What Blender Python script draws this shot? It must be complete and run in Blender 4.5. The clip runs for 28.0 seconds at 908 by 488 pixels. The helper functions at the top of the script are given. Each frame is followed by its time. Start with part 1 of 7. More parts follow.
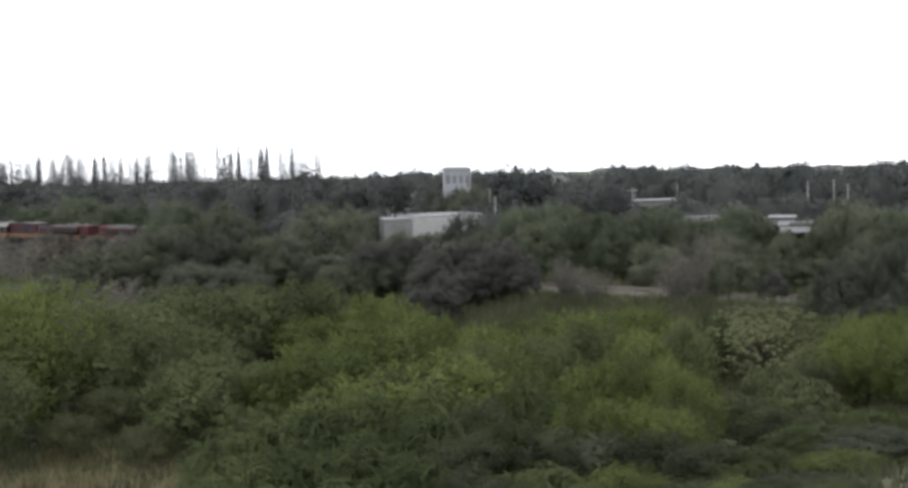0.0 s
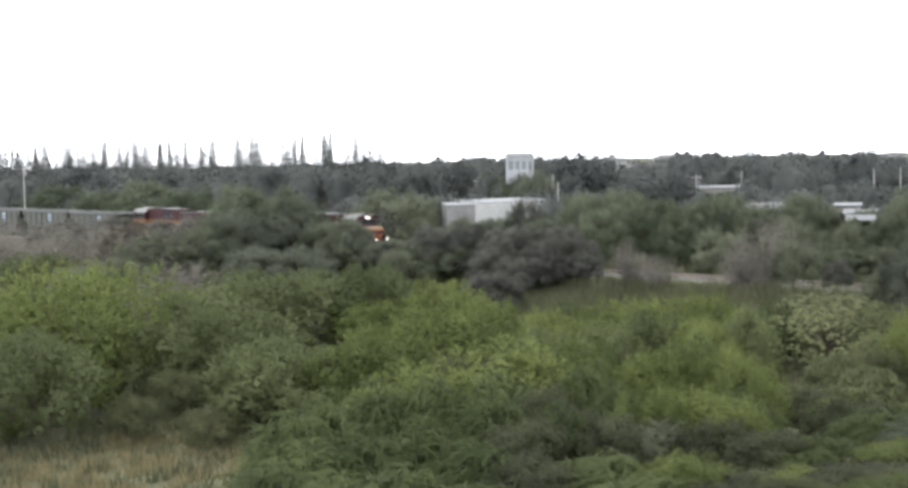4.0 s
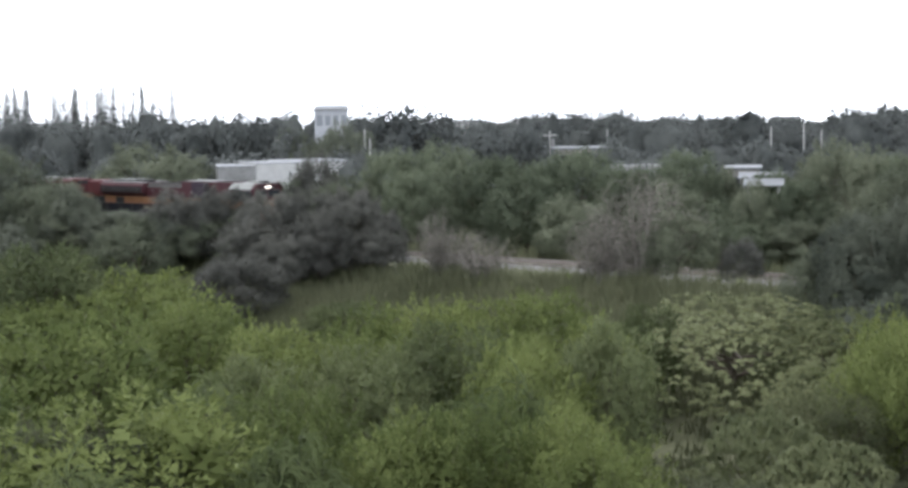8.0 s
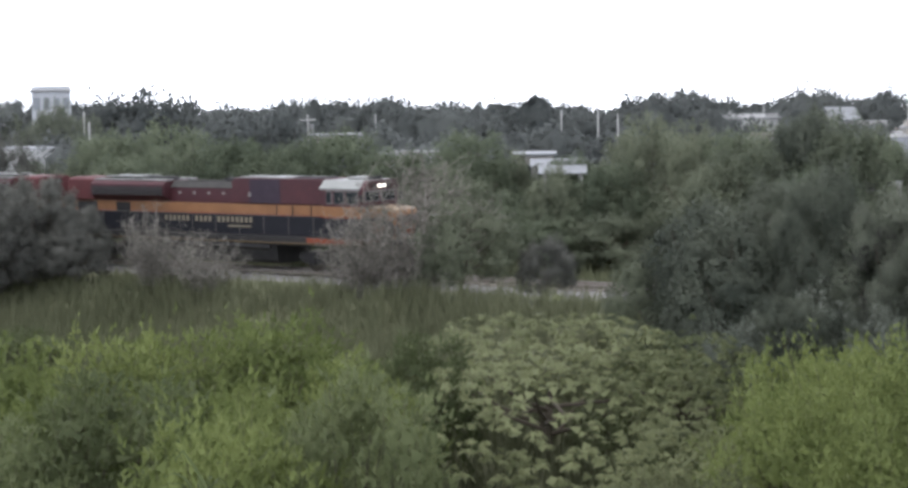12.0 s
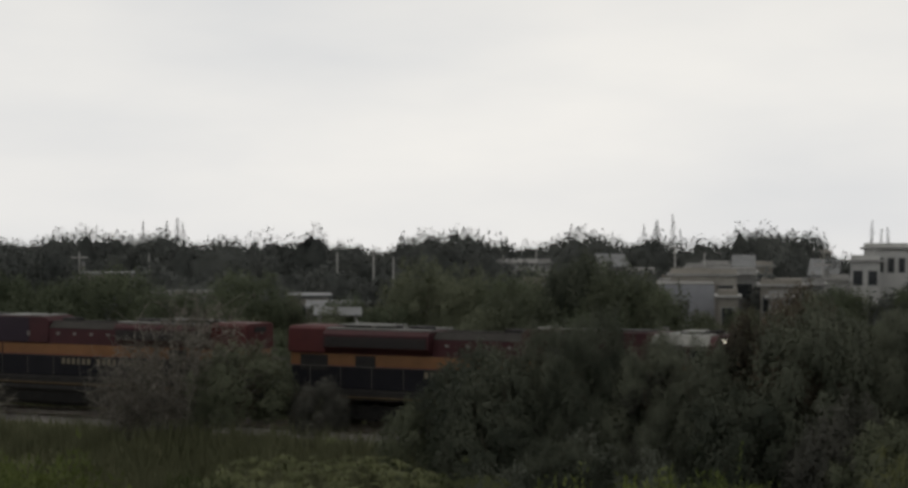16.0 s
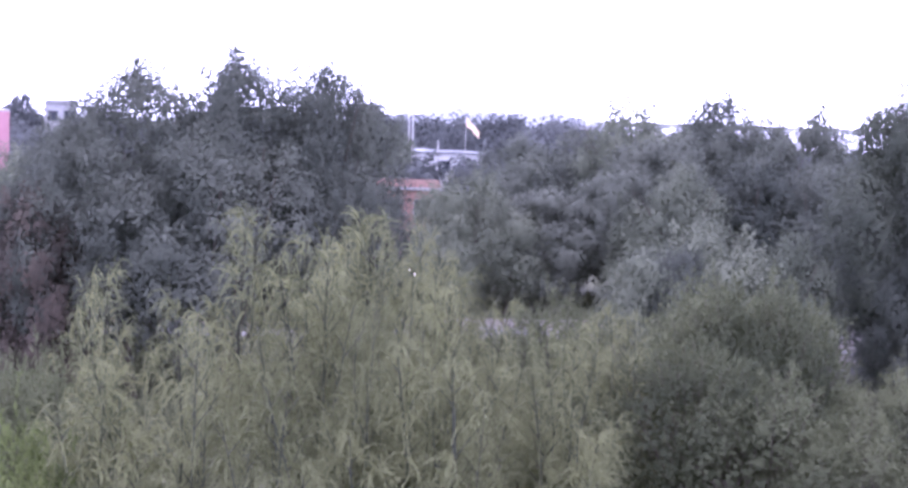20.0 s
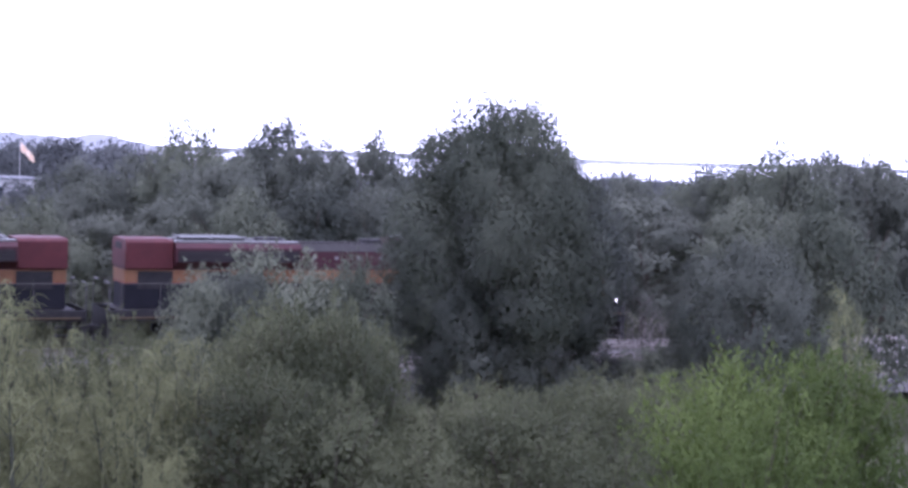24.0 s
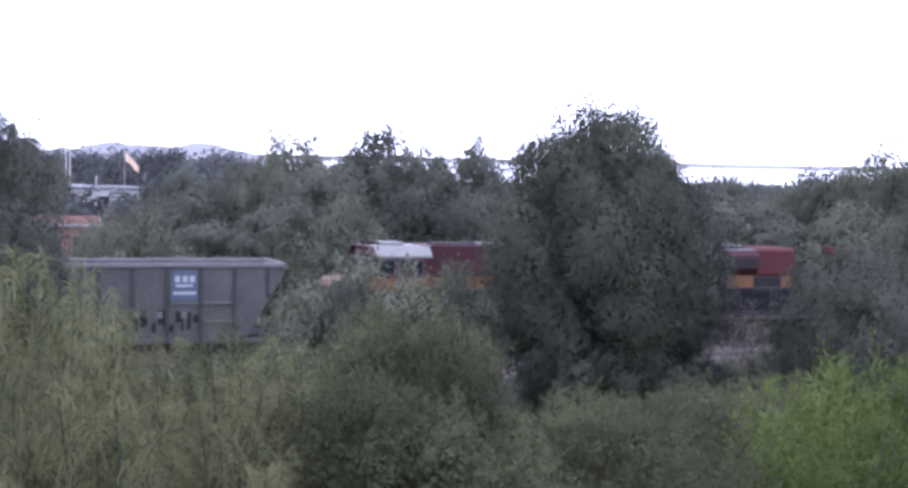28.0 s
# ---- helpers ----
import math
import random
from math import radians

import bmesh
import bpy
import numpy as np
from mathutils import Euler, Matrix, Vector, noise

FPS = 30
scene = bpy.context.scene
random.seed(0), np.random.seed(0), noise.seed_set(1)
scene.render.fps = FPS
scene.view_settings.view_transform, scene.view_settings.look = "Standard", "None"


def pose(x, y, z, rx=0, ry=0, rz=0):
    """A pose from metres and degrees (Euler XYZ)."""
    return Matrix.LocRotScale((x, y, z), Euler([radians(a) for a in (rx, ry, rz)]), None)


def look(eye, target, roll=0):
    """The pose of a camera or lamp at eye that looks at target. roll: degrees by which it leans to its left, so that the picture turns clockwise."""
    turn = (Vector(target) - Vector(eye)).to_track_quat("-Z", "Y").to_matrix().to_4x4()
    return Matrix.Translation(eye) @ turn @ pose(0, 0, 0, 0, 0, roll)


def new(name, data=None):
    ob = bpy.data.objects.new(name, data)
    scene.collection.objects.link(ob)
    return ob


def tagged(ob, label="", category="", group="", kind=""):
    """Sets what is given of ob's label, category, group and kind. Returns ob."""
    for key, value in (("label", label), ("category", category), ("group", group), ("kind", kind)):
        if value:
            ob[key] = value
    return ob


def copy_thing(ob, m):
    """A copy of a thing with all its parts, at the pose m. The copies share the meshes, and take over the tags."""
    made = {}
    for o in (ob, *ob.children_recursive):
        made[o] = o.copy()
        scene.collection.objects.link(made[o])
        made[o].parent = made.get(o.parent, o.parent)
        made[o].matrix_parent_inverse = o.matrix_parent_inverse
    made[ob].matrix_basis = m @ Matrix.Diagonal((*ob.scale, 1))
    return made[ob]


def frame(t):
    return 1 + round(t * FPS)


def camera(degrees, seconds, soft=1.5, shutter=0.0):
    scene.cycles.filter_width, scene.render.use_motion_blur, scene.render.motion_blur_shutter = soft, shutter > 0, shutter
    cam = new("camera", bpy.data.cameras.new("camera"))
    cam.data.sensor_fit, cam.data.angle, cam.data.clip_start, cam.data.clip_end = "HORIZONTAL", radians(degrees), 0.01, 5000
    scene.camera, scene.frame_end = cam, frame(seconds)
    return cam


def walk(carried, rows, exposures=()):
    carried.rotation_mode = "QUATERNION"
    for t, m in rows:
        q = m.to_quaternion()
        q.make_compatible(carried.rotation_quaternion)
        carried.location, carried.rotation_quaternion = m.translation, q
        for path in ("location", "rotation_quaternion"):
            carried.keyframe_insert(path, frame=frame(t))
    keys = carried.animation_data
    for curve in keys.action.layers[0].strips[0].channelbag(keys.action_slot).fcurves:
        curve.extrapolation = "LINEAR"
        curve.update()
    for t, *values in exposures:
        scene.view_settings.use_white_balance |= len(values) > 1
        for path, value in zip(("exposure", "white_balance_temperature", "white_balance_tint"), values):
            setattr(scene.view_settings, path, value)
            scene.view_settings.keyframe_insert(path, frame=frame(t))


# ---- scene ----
cam = camera(29.35, 28.0, soft=3.2)

# The train runs along x on the line y = 68.1; the top of its rails is z = 0.
TRACK_Y, SIDING_Y, EYE = 68.1, 63.3, 8.30
FAR = Vector((41.14, -60.21, 6.14))


def view(t, back, yaw, pitch, roll):
    p = FAR * back
    return t, pose(p.x, p.y, EYE + p.z, 90 + pitch, 0, -yaw) @ pose(0, 0, 0, 0, 0, -roll)


PATH = [
    (0.0, 1.000, -42.58, -3.59, 1.53),
    (0.5, 1.000, -43.45, -3.34, 0.48),
    (1.0, 1.000, -44.45, -3.52, 0.53),
    (1.5, 1.000, -45.11, -4.90, 0.05),
    (2.0, 1.000, -45.04, -5.23, 0.54),
    (2.5, 1.000, -45.10, -5.51, 0.96),
    (3.0, 1.000, -44.58, -4.50, 0.95),
    (3.5, 1.000, -44.73, -4.09, 1.28),
    (5.5, 1.000, -43.81, -3.70, 1.39),
    (6.0, 1.000, -43.03, -4.04, 1.35),
    (6.5, 0.955, -42.63, -4.33, 0.89),
    (7.0, 0.755, -42.37, -4.40, 1.14),
    (7.5, 0.515, -41.48, -4.51, 1.18),
    (8.0, 0.339, -40.52, -4.73, 0.93),
    (8.5, 0.311, -40.36, -4.94, 0.84),
    (9.0, 0.142, -40.02, -5.43, 0.83),
    (9.5, 0.000, -39.67, -4.28, 0.88),
    (10.0, 0.000, -39.04, -3.90, 0.90),
    (10.5, 0.000, -36.59, -4.36, 1.06),
    (11.0, 0.000, -34.91, -3.38, 0.73),
    (11.5, 0.000, -33.47, -3.42, 0.73),
    (12.0, 0.000, -33.05, -4.76, 0.88),
    (12.5, 0.000, -30.54, -4.29, 1.13),
    (14.5, 0.000, -27.85, -3.40, 1.31),
    (15.0, 0.000, -27.82, -3.09, 1.15),
    (15.5, 0.000, -24.49, -1.72, 2.87),
    (16.0, 0.000, -25.60, -0.12, -0.18),
    (16.5, 0.000, -22.30, -2.54, -0.32),
    (17.0, 0.000, -15.60, -4.79, -0.15),
    (17.5, 0.000, -9.92, -4.53, -0.13),
    (18.0, 0.000, -4.82, -4.49, -0.67),
    (18.5, 0.000, 0.17, -4.36, -1.15),
    (19.0, 0.000, 3.82, -3.79, -1.20),
    (19.5, 0.000, 6.97, -3.63, -1.63),
    (20.0, 0.000, 9.36, -4.33, -1.89),
    (20.5, 0.000, 12.14, -4.00, -1.98),
    (21.0, 0.000, 14.12, -3.80, -2.17),
    (21.5, 0.000, 15.94, -3.46, -2.38),
    (22.0, 0.000, 17.40, -4.14, -2.63),
    (22.5, 0.000, 19.50, -3.99, -2.43),
    (24.5, 0.000, 24.04, -2.88, -1.80),
    (25.0, 0.000, 22.95, -2.81, -1.49),
    (25.5, 0.000, 22.03, -3.02, -1.59),
    (26.0, 0.000, 21.26, -3.12, -1.58),
    (26.5, 0.000, 20.86, -3.02, -1.54),
    (27.0, 0.000, 20.77, -2.85, -1.29),
    (27.5, 0.000, 20.63, -2.84, -1.60),
    (28.0, 0.000, 20.42, -2.95, -1.26),
]
walk(cam, [view(*row) for row in PATH], [(0.0, -0.22, 6200, 11), (1.1, -0.22, 6200, 11), (1.6, 0.94, 6100, 11), (2.0, 0.89, 5800, 13), (2.4, 1.34, 6000, 11), (3.0, 1.51, 5650, 17), (3.6, 0.94, 6100, 11), (5.5, 0.34, 6300, 11), (8.3, 0.49, 5900, 12), (8.8, 1.04, 6100, 9), (9.3, 1.30, 6000, 9), (10.5, 1.30, 5750, 14), (11.0, 1.15, 6000, 13), (12.0, 0.46, 5900, 14), (12.5, 0.81, 5900, 14), (15.4, 0.31, 5450, 26), (15.9, -1.22, 6650, 10), (16.4, -2.32, 6700, 9), (16.7, -2.17, 6700, 9), (17.0, -0.45, 5750, 10), (17.5, 0.71, 5800, 9), (18.0, 1.43, 5450, 8), (19.0, 1.58, 5200, 34), (20.0, 1.25, 5100, 50), (21.5, 1.15, 5050, 46), (22.5, 0.83, 5050, 44), (24.5, 0.58, 5100, 42), (28.0, 0.53, 5200, 36)])

# ---- sky and sun ----
world = bpy.data.worlds.new("sky")
scene.world = world
world.use_nodes = True
wt = world.node_tree
sky = wt.nodes.new("ShaderNodeTexSky")
sky.sky_type, sky.sun_disc = "NISHITA", False
sky.sun_elevation, sky.sun_rotation = radians(78), radians(215)
sky.dust_density, sky.air_density = 6.0, 1.0
sky_dim = wt.nodes.new("ShaderNodeVectorMath")
sky_dim.operation = "SCALE"
sky_dim.inputs["Scale"].default_value = 0.1
cloud_noise = wt.nodes.new("ShaderNodeTexNoise")
cloud_noise.inputs["Scale"].default_value = 2.2
cloud_noise.inputs["Detail"].default_value = 6
cloud_map = wt.nodes.new("ShaderNodeMapping")
cloud_map.inputs["Scale"].default_value = (1, 1, 3.5)
cloud_co = wt.nodes.new("ShaderNodeTexCoord")
cloud_ramp = wt.nodes.new("ShaderNodeValToRGB")
cloud_ramp.color_ramp.elements[0].position, cloud_ramp.color_ramp.elements[0].color = 0.32, (0.80, 0.82, 0.85, 1)
cloud_ramp.color_ramp.elements[1].position, cloud_ramp.color_ramp.elements[1].color = 0.62, (1.0, 0.99, 0.97, 1)
cloud_mix = wt.nodes.new("ShaderNodeMix")
cloud_mix.data_type = "RGBA"
cloud_mix.inputs["Factor"].default_value = 0.88
wt.links.new(cloud_co.outputs["Generated"], cloud_map.inputs["Vector"])
wt.links.new(cloud_map.outputs["Vector"], cloud_noise.inputs["Vector"])
wt.links.new(cloud_noise.outputs["Fac"], cloud_ramp.inputs["Fac"])
wt.links.new(sky.outputs["Color"], sky_dim.inputs[0])
wt.links.new(sky_dim.outputs["Vector"], cloud_mix.inputs["A"])
wt.links.new(cloud_ramp.outputs["Color"], cloud_mix.inputs["B"])
# the overcast is brightest low over the land
split = wt.nodes.new("ShaderNodeSeparateXYZ")
band = wt.nodes.new("ShaderNodeMapRange")
band.interpolation_type = "SMOOTHSTEP"
band.inputs["From Min"].default_value, band.inputs["From Max"].default_value = 0.0, 0.6
band.inputs["To Min"].default_value, band.inputs["To Max"].default_value = 2.3, 0.78
glow = wt.nodes.new("ShaderNodeVectorMath")
glow.operation = "SCALE"
wt.links.new(cloud_co.outputs["Generated"], split.inputs["Vector"])
wt.links.new(split.outputs["Z"], band.inputs["Value"])
wt.links.new(cloud_mix.outputs["Result"], glow.inputs[0])
wt.links.new(band.outputs["Result"], glow.inputs["Scale"])
wt.links.new(glow.outputs["Vector"], wt.nodes["Background"].inputs["Color"])
wt.nodes["Background"].inputs["Strength"].default_value = 1.3
sun = new("sun", bpy.data.lights.new("sun", "SUN"))
sun.data.energy, sun.data.angle, sun.data.color = 1.8, radians(40), (1.0, 0.95, 0.86)
sun.matrix_world = look((0, 0, 0), (0.12, 0.12, -0.95))


# ---- materials ----
def material(name, dark, light, rough=0.8, metal=0.0, scale=6.0, bump=0.15, per="", seed=0.0, fine=6.0, leaf=0.0):
    """Two colours mixed by coarse and fine noise; per: 'object' or 'island' shifts the brightness of each piece; leaf: share of light let through."""
    m = bpy.data.materials.new(name)
    m.use_nodes = True
    nt = m.node_tree
    bsdf = nt.nodes["Principled BSDF"]
    bsdf.inputs["Specular IOR Level"].default_value = 0.3
    bsdf.inputs["Roughness"].default_value, bsdf.inputs["Metallic"].default_value = rough, metal
    co = nt.nodes.new("ShaderNodeTexCoord")
    n1, n2 = nt.nodes.new("ShaderNodeTexNoise"), nt.nodes.new("ShaderNodeTexNoise")
    n1.noise_dimensions = n2.noise_dimensions = "4D"
    for n, s in ((n1, scale), (n2, scale * fine)):
        n.inputs["Scale"].default_value, n.inputs["Detail"].default_value, n.inputs["W"].default_value = s, 4, seed
        nt.links.new(co.outputs["Object"], n.inputs["Vector"])
    add = nt.nodes.new("ShaderNodeMath")
    add.operation = "MULTIPLY_ADD"
    add.inputs[1].default_value = 0.45
    half = nt.nodes.new("ShaderNodeMath")
    half.operation = "MULTIPLY"
    half.inputs[1].default_value = 0.62
    nt.links.new(n1.outputs["Fac"], half.inputs[0])
    nt.links.new(n2.outputs["Fac"], add.inputs[0])
    nt.links.new(half.outputs[0], add.inputs[2])
    value = add
    if per:
        info = nt.nodes.new("ShaderNodeObjectInfo" if per == "object" else "ShaderNodeNewGeometry")
        shift = nt.nodes.new("ShaderNodeMath")
        shift.operation = "MULTIPLY_ADD"
        shift.inputs[1].default_value = 0.5 if per == "object" else 0.12
        nt.links.new(info.outputs["Random" if per == "object" else "Random Per Island"], shift.inputs[0])
        sub = nt.nodes.new("ShaderNodeMath")
        sub.operation = "SUBTRACT"
        sub.inputs[1].default_value = 0.25 if per == "object" else 0.06
        nt.links.new(add.outputs[0], sub.inputs[0])
        nt.links.new(sub.outputs[0], shift.inputs[2])
        value = shift
    if per == "island":
        own, tone = nt.nodes.new("ShaderNodeObjectInfo"), nt.nodes.new("ShaderNodeMath")
        tone.operation = "MULTIPLY_ADD"
        tone.inputs[1].default_value = 0.30
        low = nt.nodes.new("ShaderNodeMath")
        low.operation = "SUBTRACT"
        low.inputs[1].default_value = 0.15
        nt.links.new(value.outputs[0], low.inputs[0])
        nt.links.new(own.outputs["Random"], tone.inputs[0])
        nt.links.new(low.outputs[0], tone.inputs[2])
        value = tone
    ramp = nt.nodes.new("ShaderNodeValToRGB")
    ramp.color_ramp.elements[0].position, ramp.color_ramp.elements[0].color = 0.3, (*dark, 1)
    ramp.color_ramp.elements[1].position, ramp.color_ramp.elements[1].color = 0.75, (*light, 1)
    nt.links.new(value.outputs[0], ramp.inputs["Fac"])
    nt.links.new(ramp.outputs["Color"], bsdf.inputs["Base Color"])
    if bump:
        b = nt.nodes.new("ShaderNodeBump")
        b.inputs["Strength"].default_value, b.inputs["Distance"].default_value = bump, 0.02
        nt.links.new(n2.outputs["Fac"], b.inputs["Height"])
        nt.links.new(b.outputs["Normal"], bsdf.inputs["Normal"])
    if leaf:
        tr, mix = nt.nodes.new("ShaderNodeBsdfTranslucent"), nt.nodes.new("ShaderNodeMixShader")
        nt.links.new(ramp.outputs["Color"], tr.inputs["Color"])
        mix.inputs["Fac"].default_value = leaf
        nt.links.new(bsdf.outputs[0], mix.inputs[1])
        nt.links.new(tr.outputs[0], mix.inputs[2])
        nt.links.new(mix.outputs[0], nt.nodes["Material Output"].inputs["Surface"])
        bsdf.inputs["Specular IOR Level"].default_value = 0.12
    return m


def plain(name, colour, rough=0.5, metal=0.0, glow=0.0):
    m = bpy.data.materials.new(name)
    m.use_nodes = True
    b = m.node_tree.nodes["Principled BSDF"]
    b.inputs["Base Color"].default_value, b.inputs["Roughness"].default_value, b.inputs["Metallic"].default_value = (*colour, 1), rough, metal
    if glow:
        b.inputs["Emission Color"].default_value, b.inputs["Emission Strength"].default_value = (*colour, 1), glow
    return m


EARTH = material("scrub_earth", (0.05, 0.06, 0.03), (0.13, 0.13, 0.075), 0.95, scale=0.15, bump=0.4, fine=14)
BALLAST = material("ballast", (0.055, 0.053, 0.05), (0.27, 0.262, 0.25), 0.95, scale=0.8, bump=0.6, fine=8)
# stone bed in a darker tone for the side tracks
DARK_BALLAST = material("dark_ballast", (0.035, 0.033, 0.032), (0.15, 0.145, 0.14), 0.95, scale=0.9, bump=0.6, fine=9)
STRAW = material("dry_grass", (0.18, 0.158, 0.085), (0.40, 0.355, 0.21), 0.9, scale=0.3, bump=0, per="island", leaf=0.3)
GRASS = material("tall_grass", (0.078, 0.086, 0.048), (0.170, 0.178, 0.106), 0.9, scale=0.12, bump=0, per="island", leaf=0.3)
BARK = material("bark", (0.05, 0.04, 0.03), (0.13, 0.11, 0.085), 0.95, scale=4, bump=0.5)
STEM_DARK = material("dark_stem", (0.022, 0.025, 0.016), (0.06, 0.065, 0.045), 0.95, scale=4, bump=0.3)
PALE_BARK = material("pale_bark", (0.15, 0.14, 0.12), (0.27, 0.25, 0.22), 0.95, scale=4, bump=0.4)
LEAF_DARK = material("dark_leaves", (0.050, 0.060, 0.046), (0.162, 0.176, 0.132), 0.6, scale=0.35, fine=3, bump=0, per="island", leaf=0.40)
LEAF_OLIVE = material("olive_leaves", (0.067, 0.079, 0.054), (0.189, 0.207, 0.140), 0.65, scale=0.35, fine=3, bump=0, per="island", leaf=0.40, seed=3)
LEAF_GREEN = material("green_leaves", (0.062, 0.079, 0.050), (0.168, 0.192, 0.126), 0.6, scale=0.35, fine=3, bump=0, per="island", leaf=0.45, seed=5)
LEAF_SOFT = material("soft_leaves", (0.078, 0.097, 0.044), (0.19, 0.218, 0.104), 0.6, scale=0.35, fine=3, bump=0, per="island", leaf=0.50, seed=6)
# dull green, darkened further to stand for shadow between the sprays
LEAF_DULL_SHADE = material("dull_shaded_leaves", (0.040, 0.047, 0.030), (0.108, 0.120, 0.070), 0.65, scale=0.35, fine=3, bump=0, per="island", leaf=0.45, seed=29)
LEAF_END = material("end_green_leaves", (0.064, 0.094, 0.024), (0.155, 0.205, 0.058), 0.6, scale=0.3, fine=3, bump=0, per="island", leaf=0.5, seed=23)
LEAF_NEAR = material("near_soft_leaves", (0.065, 0.076, 0.040), (0.165, 0.180, 0.094), 0.6, scale=0.35, fine=3, bump=0, per="island", leaf=0.5, seed=19)
LEAF_BRIGHT = material("bright_leaves", (0.083, 0.110, 0.036), (0.205, 0.242, 0.084), 0.6, scale=0.28, fine=3, bump=0, per="island", leaf=0.50, seed=7)
LEAF_SPRAY = material("spray_leaves", (0.062, 0.084, 0.034), (0.160, 0.190, 0.082), 0.6, scale=0.28, fine=3, bump=0, per="island", leaf=0.5, seed=35)
LEAF_PALE = material("pale_leaves", (0.100, 0.118, 0.055), (0.270, 0.292, 0.152), 0.55, scale=0.42, fine=3, bump=0, per="island", leaf=0.45, seed=9)
LEAF_DROOP = material("drooping_leaves", (0.122, 0.133, 0.062), (0.305, 0.320, 0.155), 0.6, scale=0.35, fine=3, bump=0, per="island", leaf=0.50, seed=11)
LEAF_GREY = material("grey_twigs", (0.07, 0.068, 0.055), (0.19, 0.18, 0.15), 0.8, scale=0.42, fine=3, bump=0, per="island", leaf=0.25, seed=13)
LEAF_RUST = material("rusty_leaves", (0.050, 0.050, 0.040), (0.175, 0.142, 0.105), 0.65, scale=0.24, fine=3, bump=0, per="island", leaf=0.40, seed=15)
LEAF_DUSK = material("dusky_leaves", (0.041, 0.043, 0.038), (0.146, 0.146, 0.128), 0.65, scale=0.24, fine=3, bump=0, per="island", leaf=0.35, seed=31)
LEAF_FROST = material("grey_green_leaves", (0.085, 0.098, 0.078), (0.215, 0.235, 0.195), 0.6, scale=0.3, fine=3, bump=0, per="island", leaf=0.4, seed=33)
# distant leaves, with a little haze tinted into the green
LEAF_HAZED = material("hazed_leaves", (0.068, 0.076, 0.074), (0.155, 0.165, 0.155), 0.7, scale=0.17, fine=3, bump=0, per="island", leaf=0.35, seed=17)
RAIL_STEEL = material("rail_steel", (0.22, 0.19, 0.16), (0.46, 0.43, 0.40), 0.4, 0.6, 2.0, 0.1)
TIE_WOOD = material("tie_wood", (0.10, 0.085, 0.07), (0.26, 0.23, 0.20), 0.9, scale=3, bump=0.3, per="object")


# ---- mesh helpers ----
def link_mesh(name, verts, faces, mat, parent=None, label="", smooth=False, normals=None):
    me = bpy.data.meshes.new(name)
    me.from_pydata(verts, [], faces)
    me.materials.append(mat)
    if smooth or normals is not None:
        me.shade_smooth()
    if normals is not None:
        me.normals_split_custom_set_from_vertices(normals)
    ob = new(name, me)
    if parent is not None:
        ob.parent = parent
    if label:
        ob["label"] = label
    return ob


def part(name, bm, mat, parent, label="", smooth=False):
    me = bpy.data.meshes.new(name)
    bmesh.ops.recalc_face_normals(bm, faces=bm.faces)
    bm.to_mesh(me)
    bm.free()
    me.materials.append(mat)
    if smooth:
        me.shade_smooth()
    ob = new(name, me)
    ob.parent = parent
    if label:
        ob["label"] = label
    return ob


def box(bm, x0, x1, y0, y1, z0, z1, bevel=0.0):
    r = bmesh.ops.create_cube(bm, size=1.0)
    vs = r["verts"]
    for v in vs:
        v.co = Vector((x0 + (v.co.x + 0.5) * (x1 - x0), y0 + (v.co.y + 0.5) * (y1 - y0), z0 + (v.co.z + 0.5) * (z1 - z0)))
    if bevel:
        es = {e for v in vs for e in v.link_edges}
        bmesh.ops.bevel(bm, geom=list(es), offset=bevel, segments=2, affect="EDGES", profile=0.5)
    return bm


def boxes(*rows, bevel=0.0):
    bm = bmesh.new()
    for row in rows:
        box(bm, *row, bevel=bevel)
    return bm


def rod(bm, a, b, r, r2=None, sides=8):
    a, b = Vector(a), Vector(b)
    d = b - a
    m = Matrix.Translation((a + b) / 2) @ d.to_track_quat("Z", "Y").to_matrix().to_4x4()
    bmesh.ops.create_cone(bm, cap_ends=True, segments=sides, radius1=r, radius2=r if r2 is None else r2, depth=d.length, matrix=m)
    return bm


def extruded(outline, y0, y1, bevel=0.0):
    """A solid between y0 and y1 whose side view is the outline in x and z."""
    bm = bmesh.new()
    a = [bm.verts.new((x, y0, z)) for x, z in outline]
    b = [bm.verts.new((x, y1, z)) for x, z in outline]
    bm.faces.new(a)
    bm.faces.new(list(reversed(b)))
    n = len(outline)
    for i in range(n):
        bm.faces.new((a[i], b[i], b[(i + 1) % n], a[(i + 1) % n]))
    if bevel:
        bmesh.ops.bevel(bm, geom=list(bm.edges), offset=bevel, segments=2, affect="EDGES", profile=0.5)
    return bm


def along(outline, x0, x1, bevel=0.0):
    """A solid between x0 and x1 whose end view is the outline in y and z."""
    bm = bmesh.new()
    a = [bm.verts.new((x0, y, z)) for y, z in outline]
    b = [bm.verts.new((x1, y, z)) for y, z in outline]
    bm.faces.new(a)
    bm.faces.new(list(reversed(b)))
    n = len(outline)
    for i in range(n):
        bm.faces.new((a[i], b[i], b[(i + 1) % n], a[(i + 1) % n]))
    if bevel:
        bmesh.ops.bevel(bm, geom=list(bm.edges), offset=bevel, segments=2, affect="EDGES", profile=0.5)
    return bm


